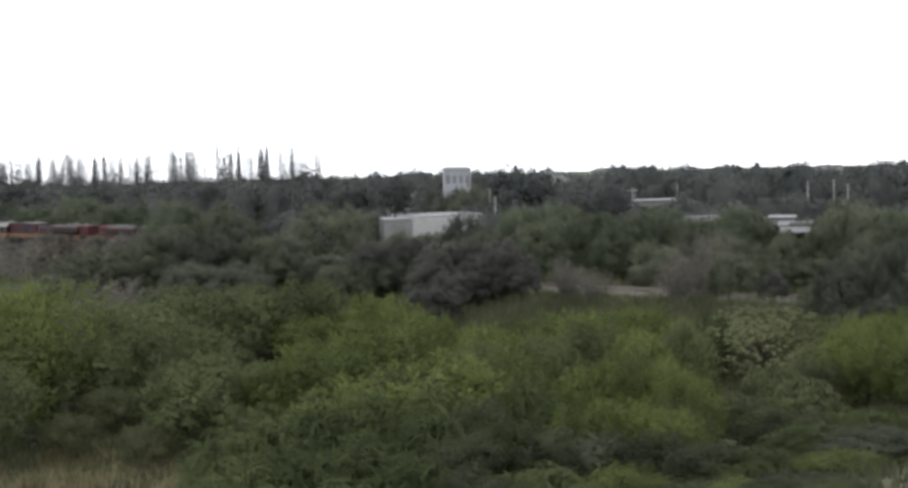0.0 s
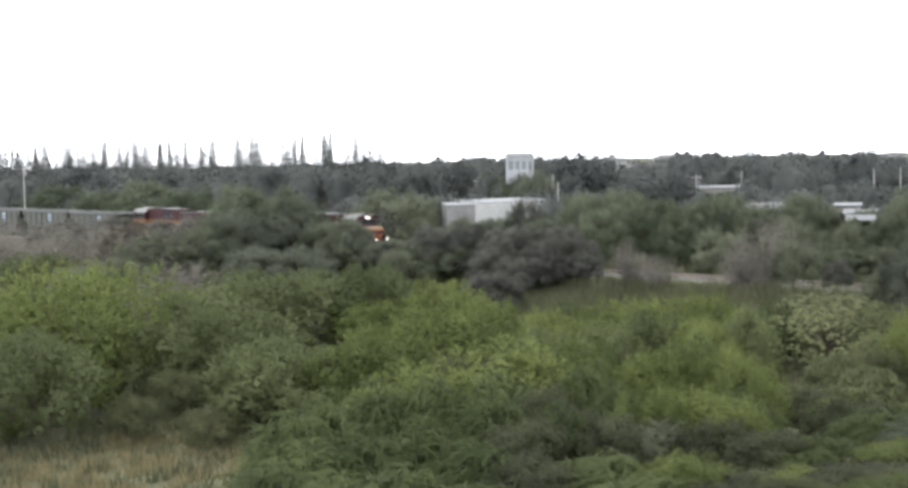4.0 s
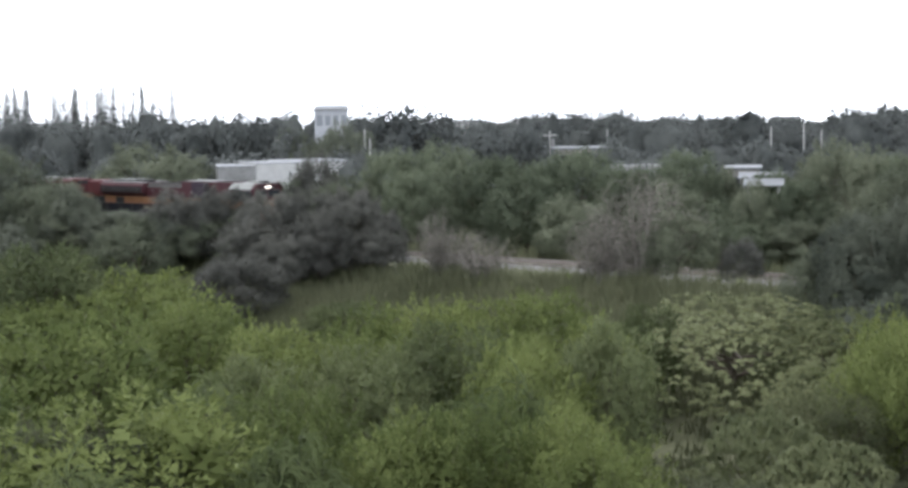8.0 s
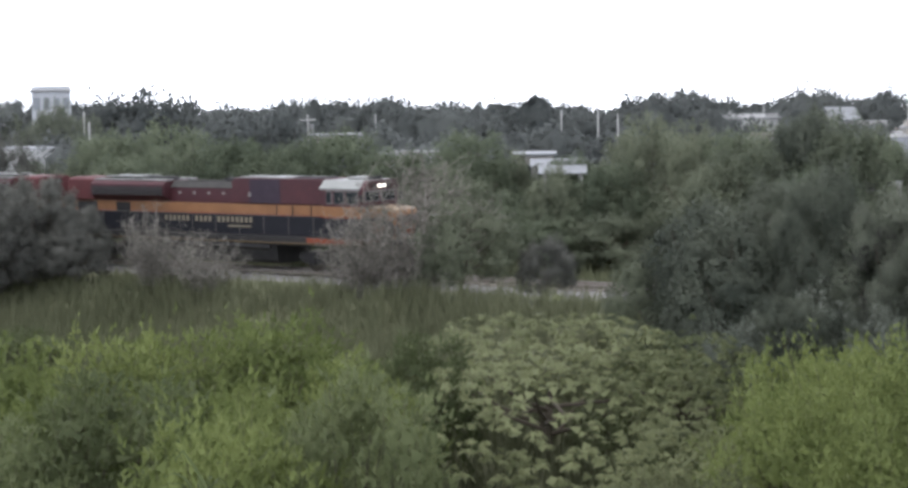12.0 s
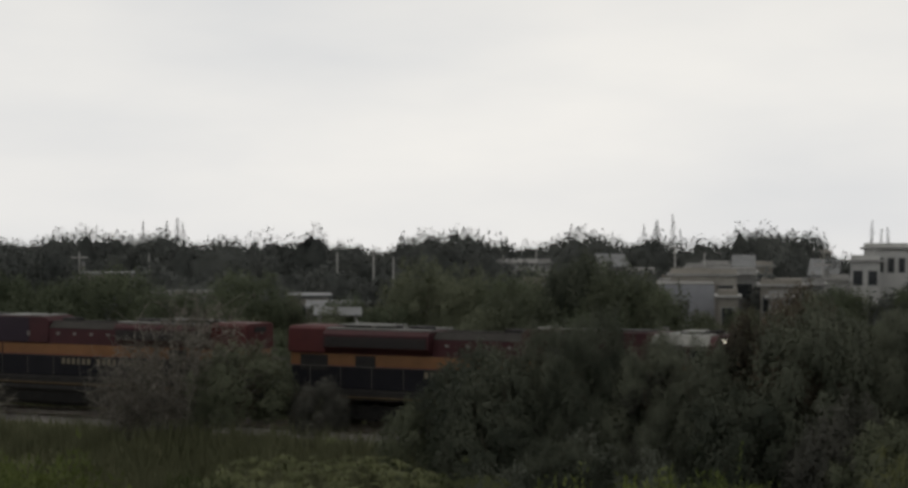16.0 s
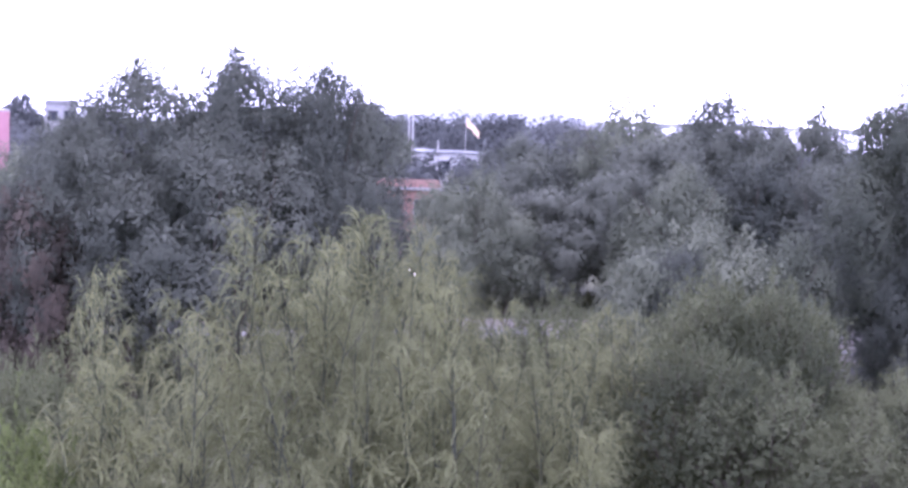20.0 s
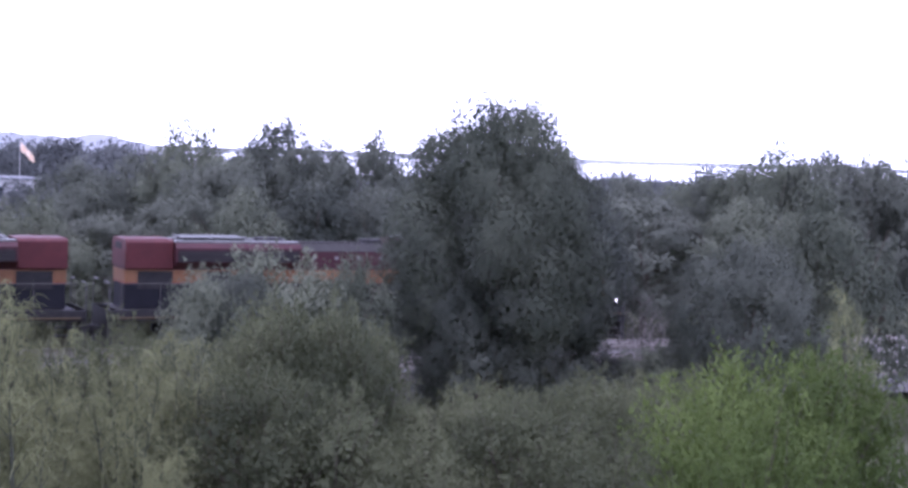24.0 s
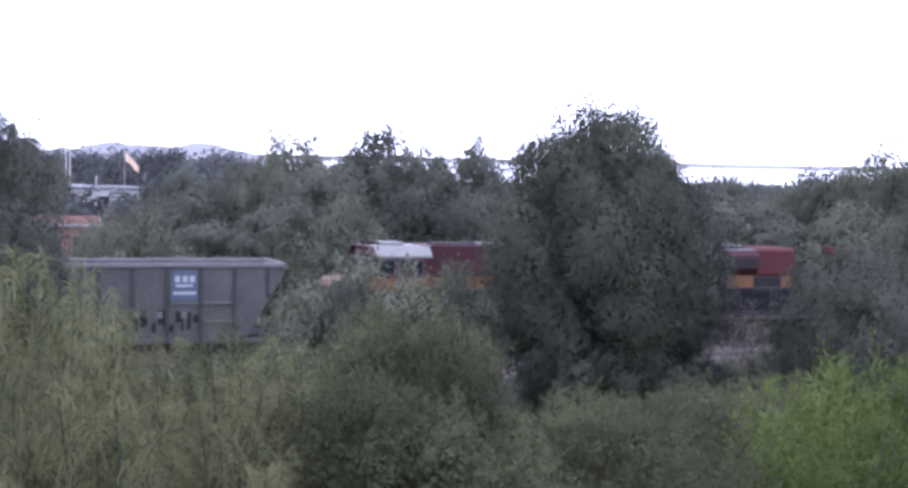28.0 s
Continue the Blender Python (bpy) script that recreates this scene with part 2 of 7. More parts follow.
def smooth_step(a, b, v):
    v = min(1.0, max(0.0, (v - a) / (b - a)))
    return v * v * (3 - 2 * v)


# ---- ground ----
def ground_z(x, y):
    z = -4.3 + 2.2 * smooth_step(40, 56, y) + 1.65 * smooth_step(56, 60.5, y)
    z += (2.4 * smooth_step(-25, 5, x) + 2.2 * smooth_step(0, 14, x) * smooth_step(44, 34, y)) * smooth_step(58, 46, y) * smooth_step(-20, 5, y)
    z -= 1.1 * smooth_step(72, 78, y)
    # far plain bent down to stay under the skyline trees in the camera's view
    z -= 0.021 * max(0.0, math.hypot(x, y) - 330) * smooth_step(120, -60, x)
    if y < 58 or y > 80:
        z += 0.35 * noise.noise((x * 0.06, y * 0.06, 3.0))
    return z


def axis(near0, near1, step, far0, far1):
    inner = list(np.arange(near0, near1 + 0.01, step))
    left, right, d, p = [], [], step * 1.6, near0
    while p > far0:
        p -= d
        d *= 1.5
        left.append(p)
    d, p = step * 1.6, near1
    while p < far1:
        p += d
        d *= 1.5
        right.append(p)
    return left[::-1] + inner + right


xs, ys = axis(-240, 120, 3.0, -4600, 4600), axis(-90, 100, 1.5, -1500, 4700)
gv = [(x, y, ground_z(x, y)) for y in ys for x in xs]
nx = len(xs)
gf = [(j * nx + i, j * nx + i + 1, (j + 1) * nx + i + 1, (j + 1) * nx + i) for j in range(len(ys) - 1) for i in range(nx - 1)]
tagged(link_mesh("ground", gv, gf, EARTH, smooth=True), "dry earth and low scrub ground falling below the railway", "ground", kind="structure")


# ---- plants ----
def unit(rng, n):
    v = rng.normal(size=(n, 3))
    return v / np.linalg.norm(v, axis=1)[:, None]


def leaf_mesh(pos, way, length, width, rng, fold=0.25, face=None, loose=0.7, simple=False):
    """Leaves as folded diamonds that start at pos and point along way; face: the way that their upper sides turn to."""
    n = len(pos)
    way = way / (np.linalg.norm(way, axis=1)[:, None] + 1e-9)
    side = np.cross(way, unit(rng, n) if face is None else face + unit(rng, n) * loose)
    side /= np.linalg.norm(side, axis=1)[:, None] + 1e-9
    up = np.cross(side, way)
    if face is None:
        face = up
    turn = np.where((up * face).sum(axis=1) < 0, -1.0, 1.0)[:, None]
    side, up = side * turn, up * turn
    L = (length * rng.uniform(0.7, 1.3, n))[:, None]
    Wd = (width * rng.uniform(0.7, 1.3, n))[:, None]
    a, b = pos, pos + way * L
    mid = pos + way * L * 0.5 - up * Wd * fold
    c, d = mid + side * Wd * 0.5, mid - side * Wd * 0.5
    # leaves shade softly with the swell of the crown that they sit on
    soft = face / (np.linalg.norm(face, axis=1)[:, None] + 1e-9) + up * 0.14
    soft /= np.linalg.norm(soft, axis=1)[:, None] + 1e-9
    if simple:
        low = pos + way * L * 0.2
        verts = np.stack([low - side * Wd * 0.5, low + side * Wd * 0.5, b], axis=1).reshape(-1, 3)
        return verts, np.arange(3 * n).reshape(-1, 3), np.repeat(soft, 3, axis=0)
    verts = np.stack([a, c, b, d], axis=1).reshape(-1, 3)
    i = np.arange(n)[:, None] * 4
    faces = np.concatenate([i + [[0, 1, 2]], i + [[0, 2, 3]]], axis=1).reshape(-1, 3)
    return verts, faces, np.repeat(soft, 4, axis=0)


def stick_mesh(a, b, ra, rb):
    """Many thin three-sided sticks from a to b."""
    n = len(a)
    d = b - a
    d = d / (np.linalg.norm(d, axis=1)[:, None] + 1e-9)
    ref = np.where(np.abs(d[:, 2:3]) < 0.9, np.array([[0, 0, 1.0]]), np.array([[1.0, 0, 0]]))
    s = np.cross(d, ref)
    s /= np.linalg.norm(s, axis=1)[:, None]
    u = np.cross(s, d)
    rings = []
    for p, r in ((a, ra), (b, rb)):
        r = np.broadcast_to(np.asarray(r, float), (n,))[:, None]
        for k in range(3):
            w = 2 * math.pi * k / 3
            rings.append(p + (s * math.cos(w) + u * math.sin(w)) * r)
    verts = np.stack(rings, axis=1).reshape(-1, 3)
    i = np.arange(n)[:, None] * 6
    faces = np.concatenate([i + [[k, (k + 1) % 3, 3 + (k + 1) % 3, 3 + k]] for k in range(3)], axis=1).reshape(-1, 4)
    return verts, faces


def limbs(rng, height, spread, count, girth, start=0.25, sides=6):
    """A tapered trunk that forks into bent limbs."""
    bm = bmesh.new()

    def bent(points, r0, r1):
        for k in range(len(points) - 1):
            f0, f1 = k / (len(points) - 1), (k + 1) / (len(points) - 1)
            rod(bm, points[k], points[k + 1], r0 + (r1 - r0) * f0, r0 + (r1 - r0) * f1, sides)

    trunk = [Vector((0, 0, -0.3))]
    for k in range(1, 5):
        trunk.append(Vector((rng.normal() * 0.04 * height, rng.normal() * 0.04 * height, height * 0.62 * k / 4)))
    bent(trunk, girth, girth * 0.45)
    for _ in range(count):
        k = rng.uniform(start, 1.0) * 3.6
        base = trunk[int(k)].lerp(trunk[int(k) + 1], k - int(k))
        w = rng.uniform(0, 2 * math.pi)
        tip = Vector((math.cos(w) * spread * rng.uniform(0.5, 1), math.sin(w) * spread * rng.uniform(0.5, 1), height * rng.uniform(0.5, 0.9)))
        bent([base, base.lerp(tip, 0.5) + Vector((0, 0, -0.05 * height)), tip], girth * 0.4, girth * 0.08)
    return bm


def lobes_of(rng, height, width, low, count, size):
    """Centres, outward ways and radii of the rounded lobes that make up a crown."""
    i = np.arange(count) + 0.5
    z = 1 - i / count * 1.32
    w = i * 2.39996 + rng.normal(size=count) * 0.35
    r = np.sqrt(np.maximum(0.05, 1 - z * z))
    d = np.stack([np.cos(w) * r, np.sin(w) * r, z], axis=1)
    rad = size * rng.uniform(0.72, 1.3, count)
    mid = low + (height - low) * 0.40
    reach = rng.uniform(0.82, 1.08, count)[:, None]
    c = d * reach * [width / 2 - size * 0.8, width / 2 - size * 0.8, height - mid - size * 0.7]
    c[:, 2] = np.maximum(c[:, 2] + mid, low + rad * 0.35)
    return c, d, rad


def core_leaves(rng, height, width, low, count, size):
    """The leafy inside of a crown, in larger leaves."""
    u = unit(rng, count) * (rng.uniform(0, 1, count) ** 0.4)[:, None]
    p = u * [width * 0.36, width * 0.36, (height - low) * 0.38] + [0, 0, low + (height - low) * 0.42]
    return leaf_mesh(p - u * size * 0.5, unit(rng, count), size, size * 0.7, rng, 0.2, u + [0, 0, 0.3], 0.6, True)


def lobe_filling(rng, c, d, rad, per, size, depth=0.78):
    """Larger leaves that lie on every lobe under its outer leaves and close it to the eye."""
    n = per * len(c)
    p, o, r = np.repeat(c, per, axis=0), np.repeat(d, per, axis=0), np.repeat(rad, per)
    u = unit(rng, n) + o * 0.35 + [0, 0, 0.2]
    u /= np.linalg.norm(u, axis=1)[:, None]
    way = np.cross(u, unit(rng, n)) + u * 0.1
    at = p + u * (r * rng.uniform(depth - 0.1, depth + 0.08, n))[:, None] * [1.1, 1.1, 0.85]
    way /= np.linalg.norm(way, axis=1)[:, None] + 1e-9
    return leaf_mesh(at - way * size * 0.5, way, size, size * 0.8, rng, 0.1, u + [0, 0, 0.1], 0.25, True)


def joined(*meshes):
    verts, faces, normals, n = [], [], [], 0
    for v, f, m in meshes:
        verts.append(v), faces.append(f + n), normals.append(m)
        n += len(v)
    return np.concatenate(verts), np.concatenate(faces), np.concatenate(normals)


def broadleaf(seed, height=8.0, width=8.0, low=0.1, lobes=19, tufts=30, leaf=(0.30, 0.20), size=1.4, core=120, each=11, stray=0.86, fill=(80, 0.34), crest=0):
    """A crown of uneven lobes, each made of small tufts of leaves that face outwards, with loose sprigs at the outline; crest: open leafy twigs that rise over the crown."""
    rng = np.random.default_rng(seed)
    c, d, rad = lobes_of(rng, height, width, low, lobes, size)
    pos, way, face = [], [], []
    n = tufts * each
    for p, o, r in zip(c, d, rad):
        u = unit(rng, tufts) + o * 0.45 + [0, 0, 0.25]
        u /= np.linalg.norm(u, axis=1)[:, None]
        k = rng.uniform(0.6, 1.0, tufts) ** 0.5 + np.where(rng.uniform(0, 1, tufts) > stray, rng.uniform(0.05, 0.30, tufts), 0)
        heart = p + u * (r * k)[:, None] * [1.1, 1.1, 0.85]
        spread = rng.normal(size=(n, 3)) * max(0.13, 0.8 * leaf[0])
        pos.append(np.repeat(heart, each, axis=0) + spread)
        out = np.repeat(u, each, axis=0)
        way.append(np.cross(out, unit(rng, n)) + out * 0.3 + spread * 0.8 - [0, 0, 0.12])
        face.append(np.repeat(u + o * 0.2, each, axis=0) + spread * 0.5 + [0, 0, 0.1])
    wood = limbs(rng, height, width * 0.40, 9, 0.025 * height)
    twigs, twig_face = [], []
    for _ in range(crest):
        q = int(rng.integers(0, max(1, int(lobes * 0.55))))
        u = unit(rng, 1)[0] * 0.7 + d[q] * 0.7 + [0, 0, 0.6]
        u /= np.linalg.norm(u)
        foot = c[q] + u * rad[q] * 0.6
        ln = size * rng.uniform(0.35, 0.85)
        bend = rng.normal(size=3) * 0.25
        tip = foot + (u + bend) * ln
        twigs.append([foot, (foot + tip) / 2 + bend * 0.1, tip]), twig_face.append(unit(rng, 1)[0])
        for f in rng.uniform(0.25, 1.05, 7):
            m = int(each * 0.9)
            spread = rng.normal(size=(m, 3)) * max(0.09, 0.75 * leaf[0])
            pos.append(foot + (tip - foot) * f + rng.normal(size=3) * 0.10 + spread)
            way.append(unit(rng, m) + u * 0.5)
            face.append(np.tile(u + [0, 0, 0.3], (m, 1)) + spread)
    outer = leaf_mesh(np.concatenate(pos), np.concatenate(way), *leaf, rng, 0.25, np.concatenate(face), 0.35, True)
    meshes = [outer, lobe_filling(rng, c, d, rad, *fill, 0.72), core_leaves(rng, height, width, low, core, size * 0.45)]
    if twigs:
        meshes.append(ribbon_mesh(np.array(twigs), np.full(len(twigs), 0.035), np.array(twig_face)))
    return joined(*meshes), wood


def feathery(seed, height=4.5, width=5.5, lobes=14, plumes=26, per=15, leaf=(0.23, 0.075), reach=0.85, rise=0.8, size=1.0, fill=(60, 0.3)):
    """A mound of lobes set with short leafy plumes that point up and outwards."""
    rng = np.random.default_rng(seed)
    c, d, rad = lobes_of(rng, height - reach * 0.4, width - reach * 0.6, 0.0, lobes, size)
    pos, way, face, ta, tb = [], [], [], [], []
    for p, o, r in zip(c, d, rad):
        for _ in range(plumes):
            u = unit(rng, 1)[0] + o * 0.4 + [0, 0, 0.4]
            u /= np.linalg.norm(u)
            foot = p + u * r * rng.uniform(0.55, 0.8)
            axis_ = u * 0.6 + [0, 0, rise] + rng.normal(size=3) * 0.3
            axis_ /= np.linalg.norm(axis_)
            ln = reach * rng.uniform(0.45, 1.15) * (1.6 if rng.uniform() > 0.92 else 1)
            s = np.sort(rng.uniform(-0.2, 1.0, per))[:, None]
            line = foot + axis_ * ln * s - [0, 0, 0.15] * s ** 2
            off = rng.normal(size=(per, 3)) * 0.11 * (1.25 - s)
            pos.append(line + off)
            way.append(axis_ * 0.8 + unit(rng, per) * 0.7 + off * 2)
            face.append(u + [0, 0, 0.2] + off * 1.2)
            if rng.uniform() > 0.8:
                ta.append(p * [0.5, 0.5, 0.5]), tb.append(foot + axis_ * ln * 0.7)
    outer = leaf_mesh(np.concatenate(pos), np.concatenate(way), *leaf, rng, 0.1, np.concatenate(face), 1.0, True)
    return joined(outer, lobe_filling(rng, c, d, rad, *fill, 0.66), core_leaves(rng, height, width, 0.0, 90, 0.4)), stick_mesh(np.array(ta), np.array(tb), 0.018, 0.005)


def ribbon_mesh(points, width, face):
    """Thin strands as tapering ribbons; points: strand, step, xyz; face: the way that each strand's ribbon turns to."""
    n, k, _ = points.shape
    way = np.gradient(points, axis=1)
    side = np.cross(way, face[:, None, :])
    side /= np.linalg.norm(side, axis=2)[:, :, None] + 1e-9
    w = width[:, None, None] * np.linspace(1.0, 0.35, k)[None, :, None] / 2
    verts = np.stack([points - side * w, points + side * w], axis=2).reshape(-1, 3)
    i = (np.arange(n)[:, None] * k + np.arange(k - 1)[None, :]).reshape(-1, 1) * 2
    faces = np.concatenate([i + [[0, 1, 3]], i + [[0, 3, 2]]], axis=1).reshape(-1, 3)
    soft = face / (np.linalg.norm(face, axis=1)[:, None] + 1e-9)
    return verts, faces, np.repeat(soft, 2 * k, axis=0)


def drooping(seed, height=5.2, width=3.6, leaders=8, branches=17, strands=14, steps=5, thick=1.0, reach_by=1.0):
    """A light tree of bare rising leaders with side branches, each hung with a spray of thin green strands that arch over."""
    rng = np.random.default_rng(seed)
    lines, face, ta, tb, ra, rb = [], [], [], [], [], []
    wind = np.array([0.35, 0.1, 0.0])
    for q in range(leaders):
        w, out = 2.4 * q + rng.uniform(0, 0.8), ((q + 0.4) / leaders) ** 0.7
        round_ = np.array([math.cos(w), math.sin(w), 0.0])
        knee = round_ * out * width * 0.24 + [0, 0, height * rng.uniform(0.18, 0.36)]
        tip = round_ * out * width * 0.42 + [0, 0, height * (1 - 0.5 * out ** 1.6) * rng.uniform(0.82, 1.06)]
        mid = (knee + tip) / 2 + rng.normal(size=3) * 0.2
        ta += [np.array([0, 0, 0.1]), knee, mid]
        tb += [knee, mid, tip]
        ra += [0.05, 0.032, 0.02]
        rb += [0.032, 0.02, 0.007]
        tall = np.linalg.norm(tip - knee)
        for k in range(branches):
            s = (k + rng.uniform(0.2, 1.0)) / branches
            p = (knee + (mid - knee) * 2 * s) if s < 0.5 else (mid + (tip - mid) * (2 * s - 1))
            a = 2.4 * k + rng.uniform(-0.5, 0.5)
            o = np.array([math.cos(a), math.sin(a), 0.0])
            reach = tall * 0.34 * (1.08 - s) ** 0.6 * rng.uniform(0.55, 1.15)
            end = p + (o * 0.8 + [0, 0, 0.75]) * reach
            ta.append(p), tb.append(end), ra.append(0.012), rb.append(0.004)
            for _ in range(strands):
                f = rng.uniform(0.25, 1.0)
                at = p + (end - p) * f + rng.normal(size=3) * 0.03
                d = o * rng.uniform(0.3, 1.1) + rng.normal(size=3) * 0.35 + wind + [0, 0, rng.uniform(0.0, 0.7)]
                step = rng.uniform(0.09, 0.19) * (0.75 + 0.45 * (1 - s)) * reach_by
                line = []
                for _ in range(steps):
                    line.append(at.copy())
                    at = at + d / np.linalg.norm(d) * step
                    d = d + [0, 0, -0.42] + rng.normal(size=3) * 0.08
                lines.append(line), face.append(o * 0.5 + round_ * out * 0.4 + [0, 0, 0.55] + rng.normal(size=3) * 0.2)
    n = len(lines)
    ribbons = ribbon_mesh(np.array(lines), rng.uniform(0.012, 0.027, n) * thick, np.array(face))
    return ribbons, stick_mesh(np.array(ta), np.array(tb), np.array(ra), np.array(rb))


def rosettes(seed, height=2.9, width=7.0, heads=860, per=24, size=0.115):
    """A dense dome of leafy umbrella heads on rounded mounds: from each head long leaves arch out and hang down."""
    rng = np.random.default_rng(seed)
    i = np.arange(heads) + 0.5
    z = 1 - i / heads * 1.02
    w = i * 2.39996 + rng.normal(size=heads) * 0.25
    r = np.sqrt(np.maximum(0, 1 - z * z))
    d = np.stack([np.cos(w) * r, np.sin(w) * r, z], axis=1)
    mound = unit(rng, 22)
    mound[:, 2] = np.abs(mound[:, 2])
    near = (d @ mound.T).max(axis=1)
    lump = 0.76 + 0.26 * np.clip((near - 0.78) / 0.22, 0, 1) ** 0.6 + rng.normal(size=heads) * 0.045
    c = d * lump[:, None] * [width / 2, width / 2, height]
    lines, face, wide = [], [], []
    for p, n in zip(c, d):
        big = size * rng.uniform(0.7, 1.35)
        top = p + n * big * 0.3
        for a in rng.uniform(0, 2 * math.pi, per):
            o = np.array([math.cos(a), math.sin(a), 0.0])
            way = o * rng.uniform(0.5, 1.2) + n * 0.35 + [0, 0, rng.uniform(0.2, 0.75)]
            step, at, line = big * rng.uniform(0.28, 0.46), top + rng.normal(size=3) * big * 0.12, []
            for _ in range(5):
                line.append(at)
                at = at + way / np.linalg.norm(way) * step
                way = way + [0, 0, -0.62]
            lines.append(line), face.append(o * 0.45 + n * 0.5 + [0, 0, 0.7]), wide.append(big * rng.uniform(0.14, 0.26))
    heart = leaf_mesh(c * 0.82, unit(rng, heads), size * 2.0, size * 1.5, rng, 0.2, d + [0, 0, 0.2], 0.4, True)
    return joined(ribbon_mesh(np.array(lines), np.array(wide), np.array(face)), heart), limbs(rng, height * 0.8, width * 0.34, 12, 0.12)


def twiggy(seed, height=5.0, width=5.0, stems=46, per=26):
    """A nearly bare shrub: stems, side twigs and a few dry leaves."""
    rng = np.random.default_rng(seed)
    ta, tb, pos, way = [], [], [], []
    for _ in range(stems):
        w, out = rng.uniform(0, 2 * math.pi), rng.uniform(0, 1) ** 0.6
        foot = np.array([math.cos(w), math.sin(w), 0]) * out * 0.35
        tip = np.array([math.cos(w) * out * width / 2, math.sin(w) * out * width / 2, height * (1 - 0.45 * out ** 2) * rng.uniform(0.6, 1.05)])
        ta.append(foot), tb.append(tip)
        for _ in range(per):
            s = rng.uniform(0.15, 1)
            p = foot + (tip - foot) * s
            q = p + unit(rng, 1)[0] * rng.uniform(0.3, 0.9) + [0, 0, 0.25]
            ta.append(p), tb.append(q)
            for _ in range(2):
                f = rng.uniform(0.3, 1)
                pos.append(p + (q - p) * f + rng.normal(size=3) * 0.08), way.append(unit(rng, 1)[0])
    return leaf_mesh(np.array(pos), np.array(way), 0.15, 0.06, rng), stick_mesh(np.array(ta), np.array(tb), 0.012, 0.004)


def casuarina(seed, height=13.0, width=3.0):
    """A tall thin spire of short rising wisps round one stem, with uneven tiers and a long fine tip."""
    rng = np.random.default_rng(seed)
    n = 1900
    z = rng.uniform(0.0, 1.0, n)
    w = rng.uniform(0, 2 * math.pi, n)
    tier = 0.62 + 0.38 * np.sin(z * 46 + 2.0 * np.sin(w + seed))
    reach = (0.05 + width * 0.5 * (1 - z) ** 0.8 * tier * rng.uniform(0.15, 1.0, n))[:, None]
    out = np.stack([np.cos(w), np.sin(w), np.zeros(n)], axis=1)
    lean = rng.normal(size=2) * 0.3
    stem = np.stack([lean[0] * z ** 2, lean[1] * z ** 2, z * height * 0.97], axis=1)
    leaves = leaf_mesh(stem + out * reach + [0, 0, 1] * reach * 0.8, out * 0.7 + [0, 0, 0.9] + rng.normal(size=(n, 3)) * 0.3, 0.10 + 0.42 * (1 - z), 0.05 + 0.05 * (1 - z), rng, simple=True)
    trunk = bmesh.new()
    rod(trunk, (0, 0, -0.3), (lean[0] * 0.8, lean[1] * 0.8, height * 0.9), 0.13, 0.01, 6)
    return leaves, trunk


def plant_template(name, label, category, leaf_mat, wood_mat, made, crown="crown", wood="trunk"):
    leaves, stems = made
    top = tagged(new(name), label, category)
    link_mesh(crown, leaves[0], leaves[1], leaf_mat, top, normals=leaves[2])
    if isinstance(stems, tuple):
        link_mesh(wood, *stems, wood_mat, top)
    else:
        part(wood, stems, wood_mat, top)
    p = leaves[0]
    return top, float(np.percentile(p[:, 2], 99.5)), 2 * float(np.percentile(np.hypot(p[:, 0], p[:, 1]), 95.5))


KINDS, USED = {}, set()


def kind(key, makers, name, label, category, leaf_mat, wood_mat, **names):
    KINDS[key] = [plant_template(name, label, category, leaf_mat, wood_mat, m, **names) for m in makers]


kind("dark", [broadleaf(s, 8, 8, 0.1, 26, 50, (0.20, 0.13), 1.3, 90, 12, 0.9, (130, 0.24), 8) for s in (1, 2, 3)], "tree", "dark green broadleaf tree beside the railway", "tree", LEAF_DARK, BARK)
kind("fine", [broadleaf(s, 8, 8, 1.3, 27, 76, (0.115, 0.075), 1.25, 120, 16, 0.93, (300, 0.15), 24) for s in (31, 32, 33)], "tree", "dark green fine-leaved tree before the railway", "tree", LEAF_DARK, BARK)
kind("great", [broadleaf(s, 8, 8, 1.3, 30, 80, (0.105, 0.07), 1.15, 120, 16, 0.86, (300, 0.14), 46) for s in (34, 35)], "tree", "tall dark green tree with open sprigs on top", "tree", LEAF_DARK, BARK)
kind("high", [broadleaf(s, 8, 8, 1.7, 27, 70, (0.12, 0.08), 1.2, 100, 15, 0.93, (260, 0.16), 10) for s in (36, 37)], "tree", "dark green high-crowned tree before the railway", "tree", LEAF_DARK, BARK)
kind("dome", [broadleaf(51, 9, 8, 1.3, 40, 96, (0.10, 0.066), 1.15, 160, 16, 0.97, (300, 0.14), 0)], "tree", "broad olive green domed tree before the railway", "tree", LEAF_OLIVE, BARK)
kind("olive", [broadleaf(s, 6, 7, 0.0, 24, 40, (0.17, 0.11), 1.1, 80, 12, 0.9, (130, 0.2), 8) for s in (4, 5)], "tree", "olive green bushy tree in the scrub", "tree", LEAF_OLIVE, BARK)
kind("green", [broadleaf(s, 6, 7, 0.0, 24, 34, (0.19, 0.12), 1.1, 80, 12, 0.9, (120, 0.22), 4) for s in (6, 7, 8)], "tree", "fresh green leafy tree behind the railway", "tree", LEAF_GREEN, BARK)
kind("rust", [broadleaf(9, 7, 7, 0.0, 26, 56, (0.17, 0.11), 1.05, 100, 13, 0.86, (200, 0.18), 26)], "tree", "dark tree with rusty brown twig ends", "tree", LEAF_RUST, BARK)
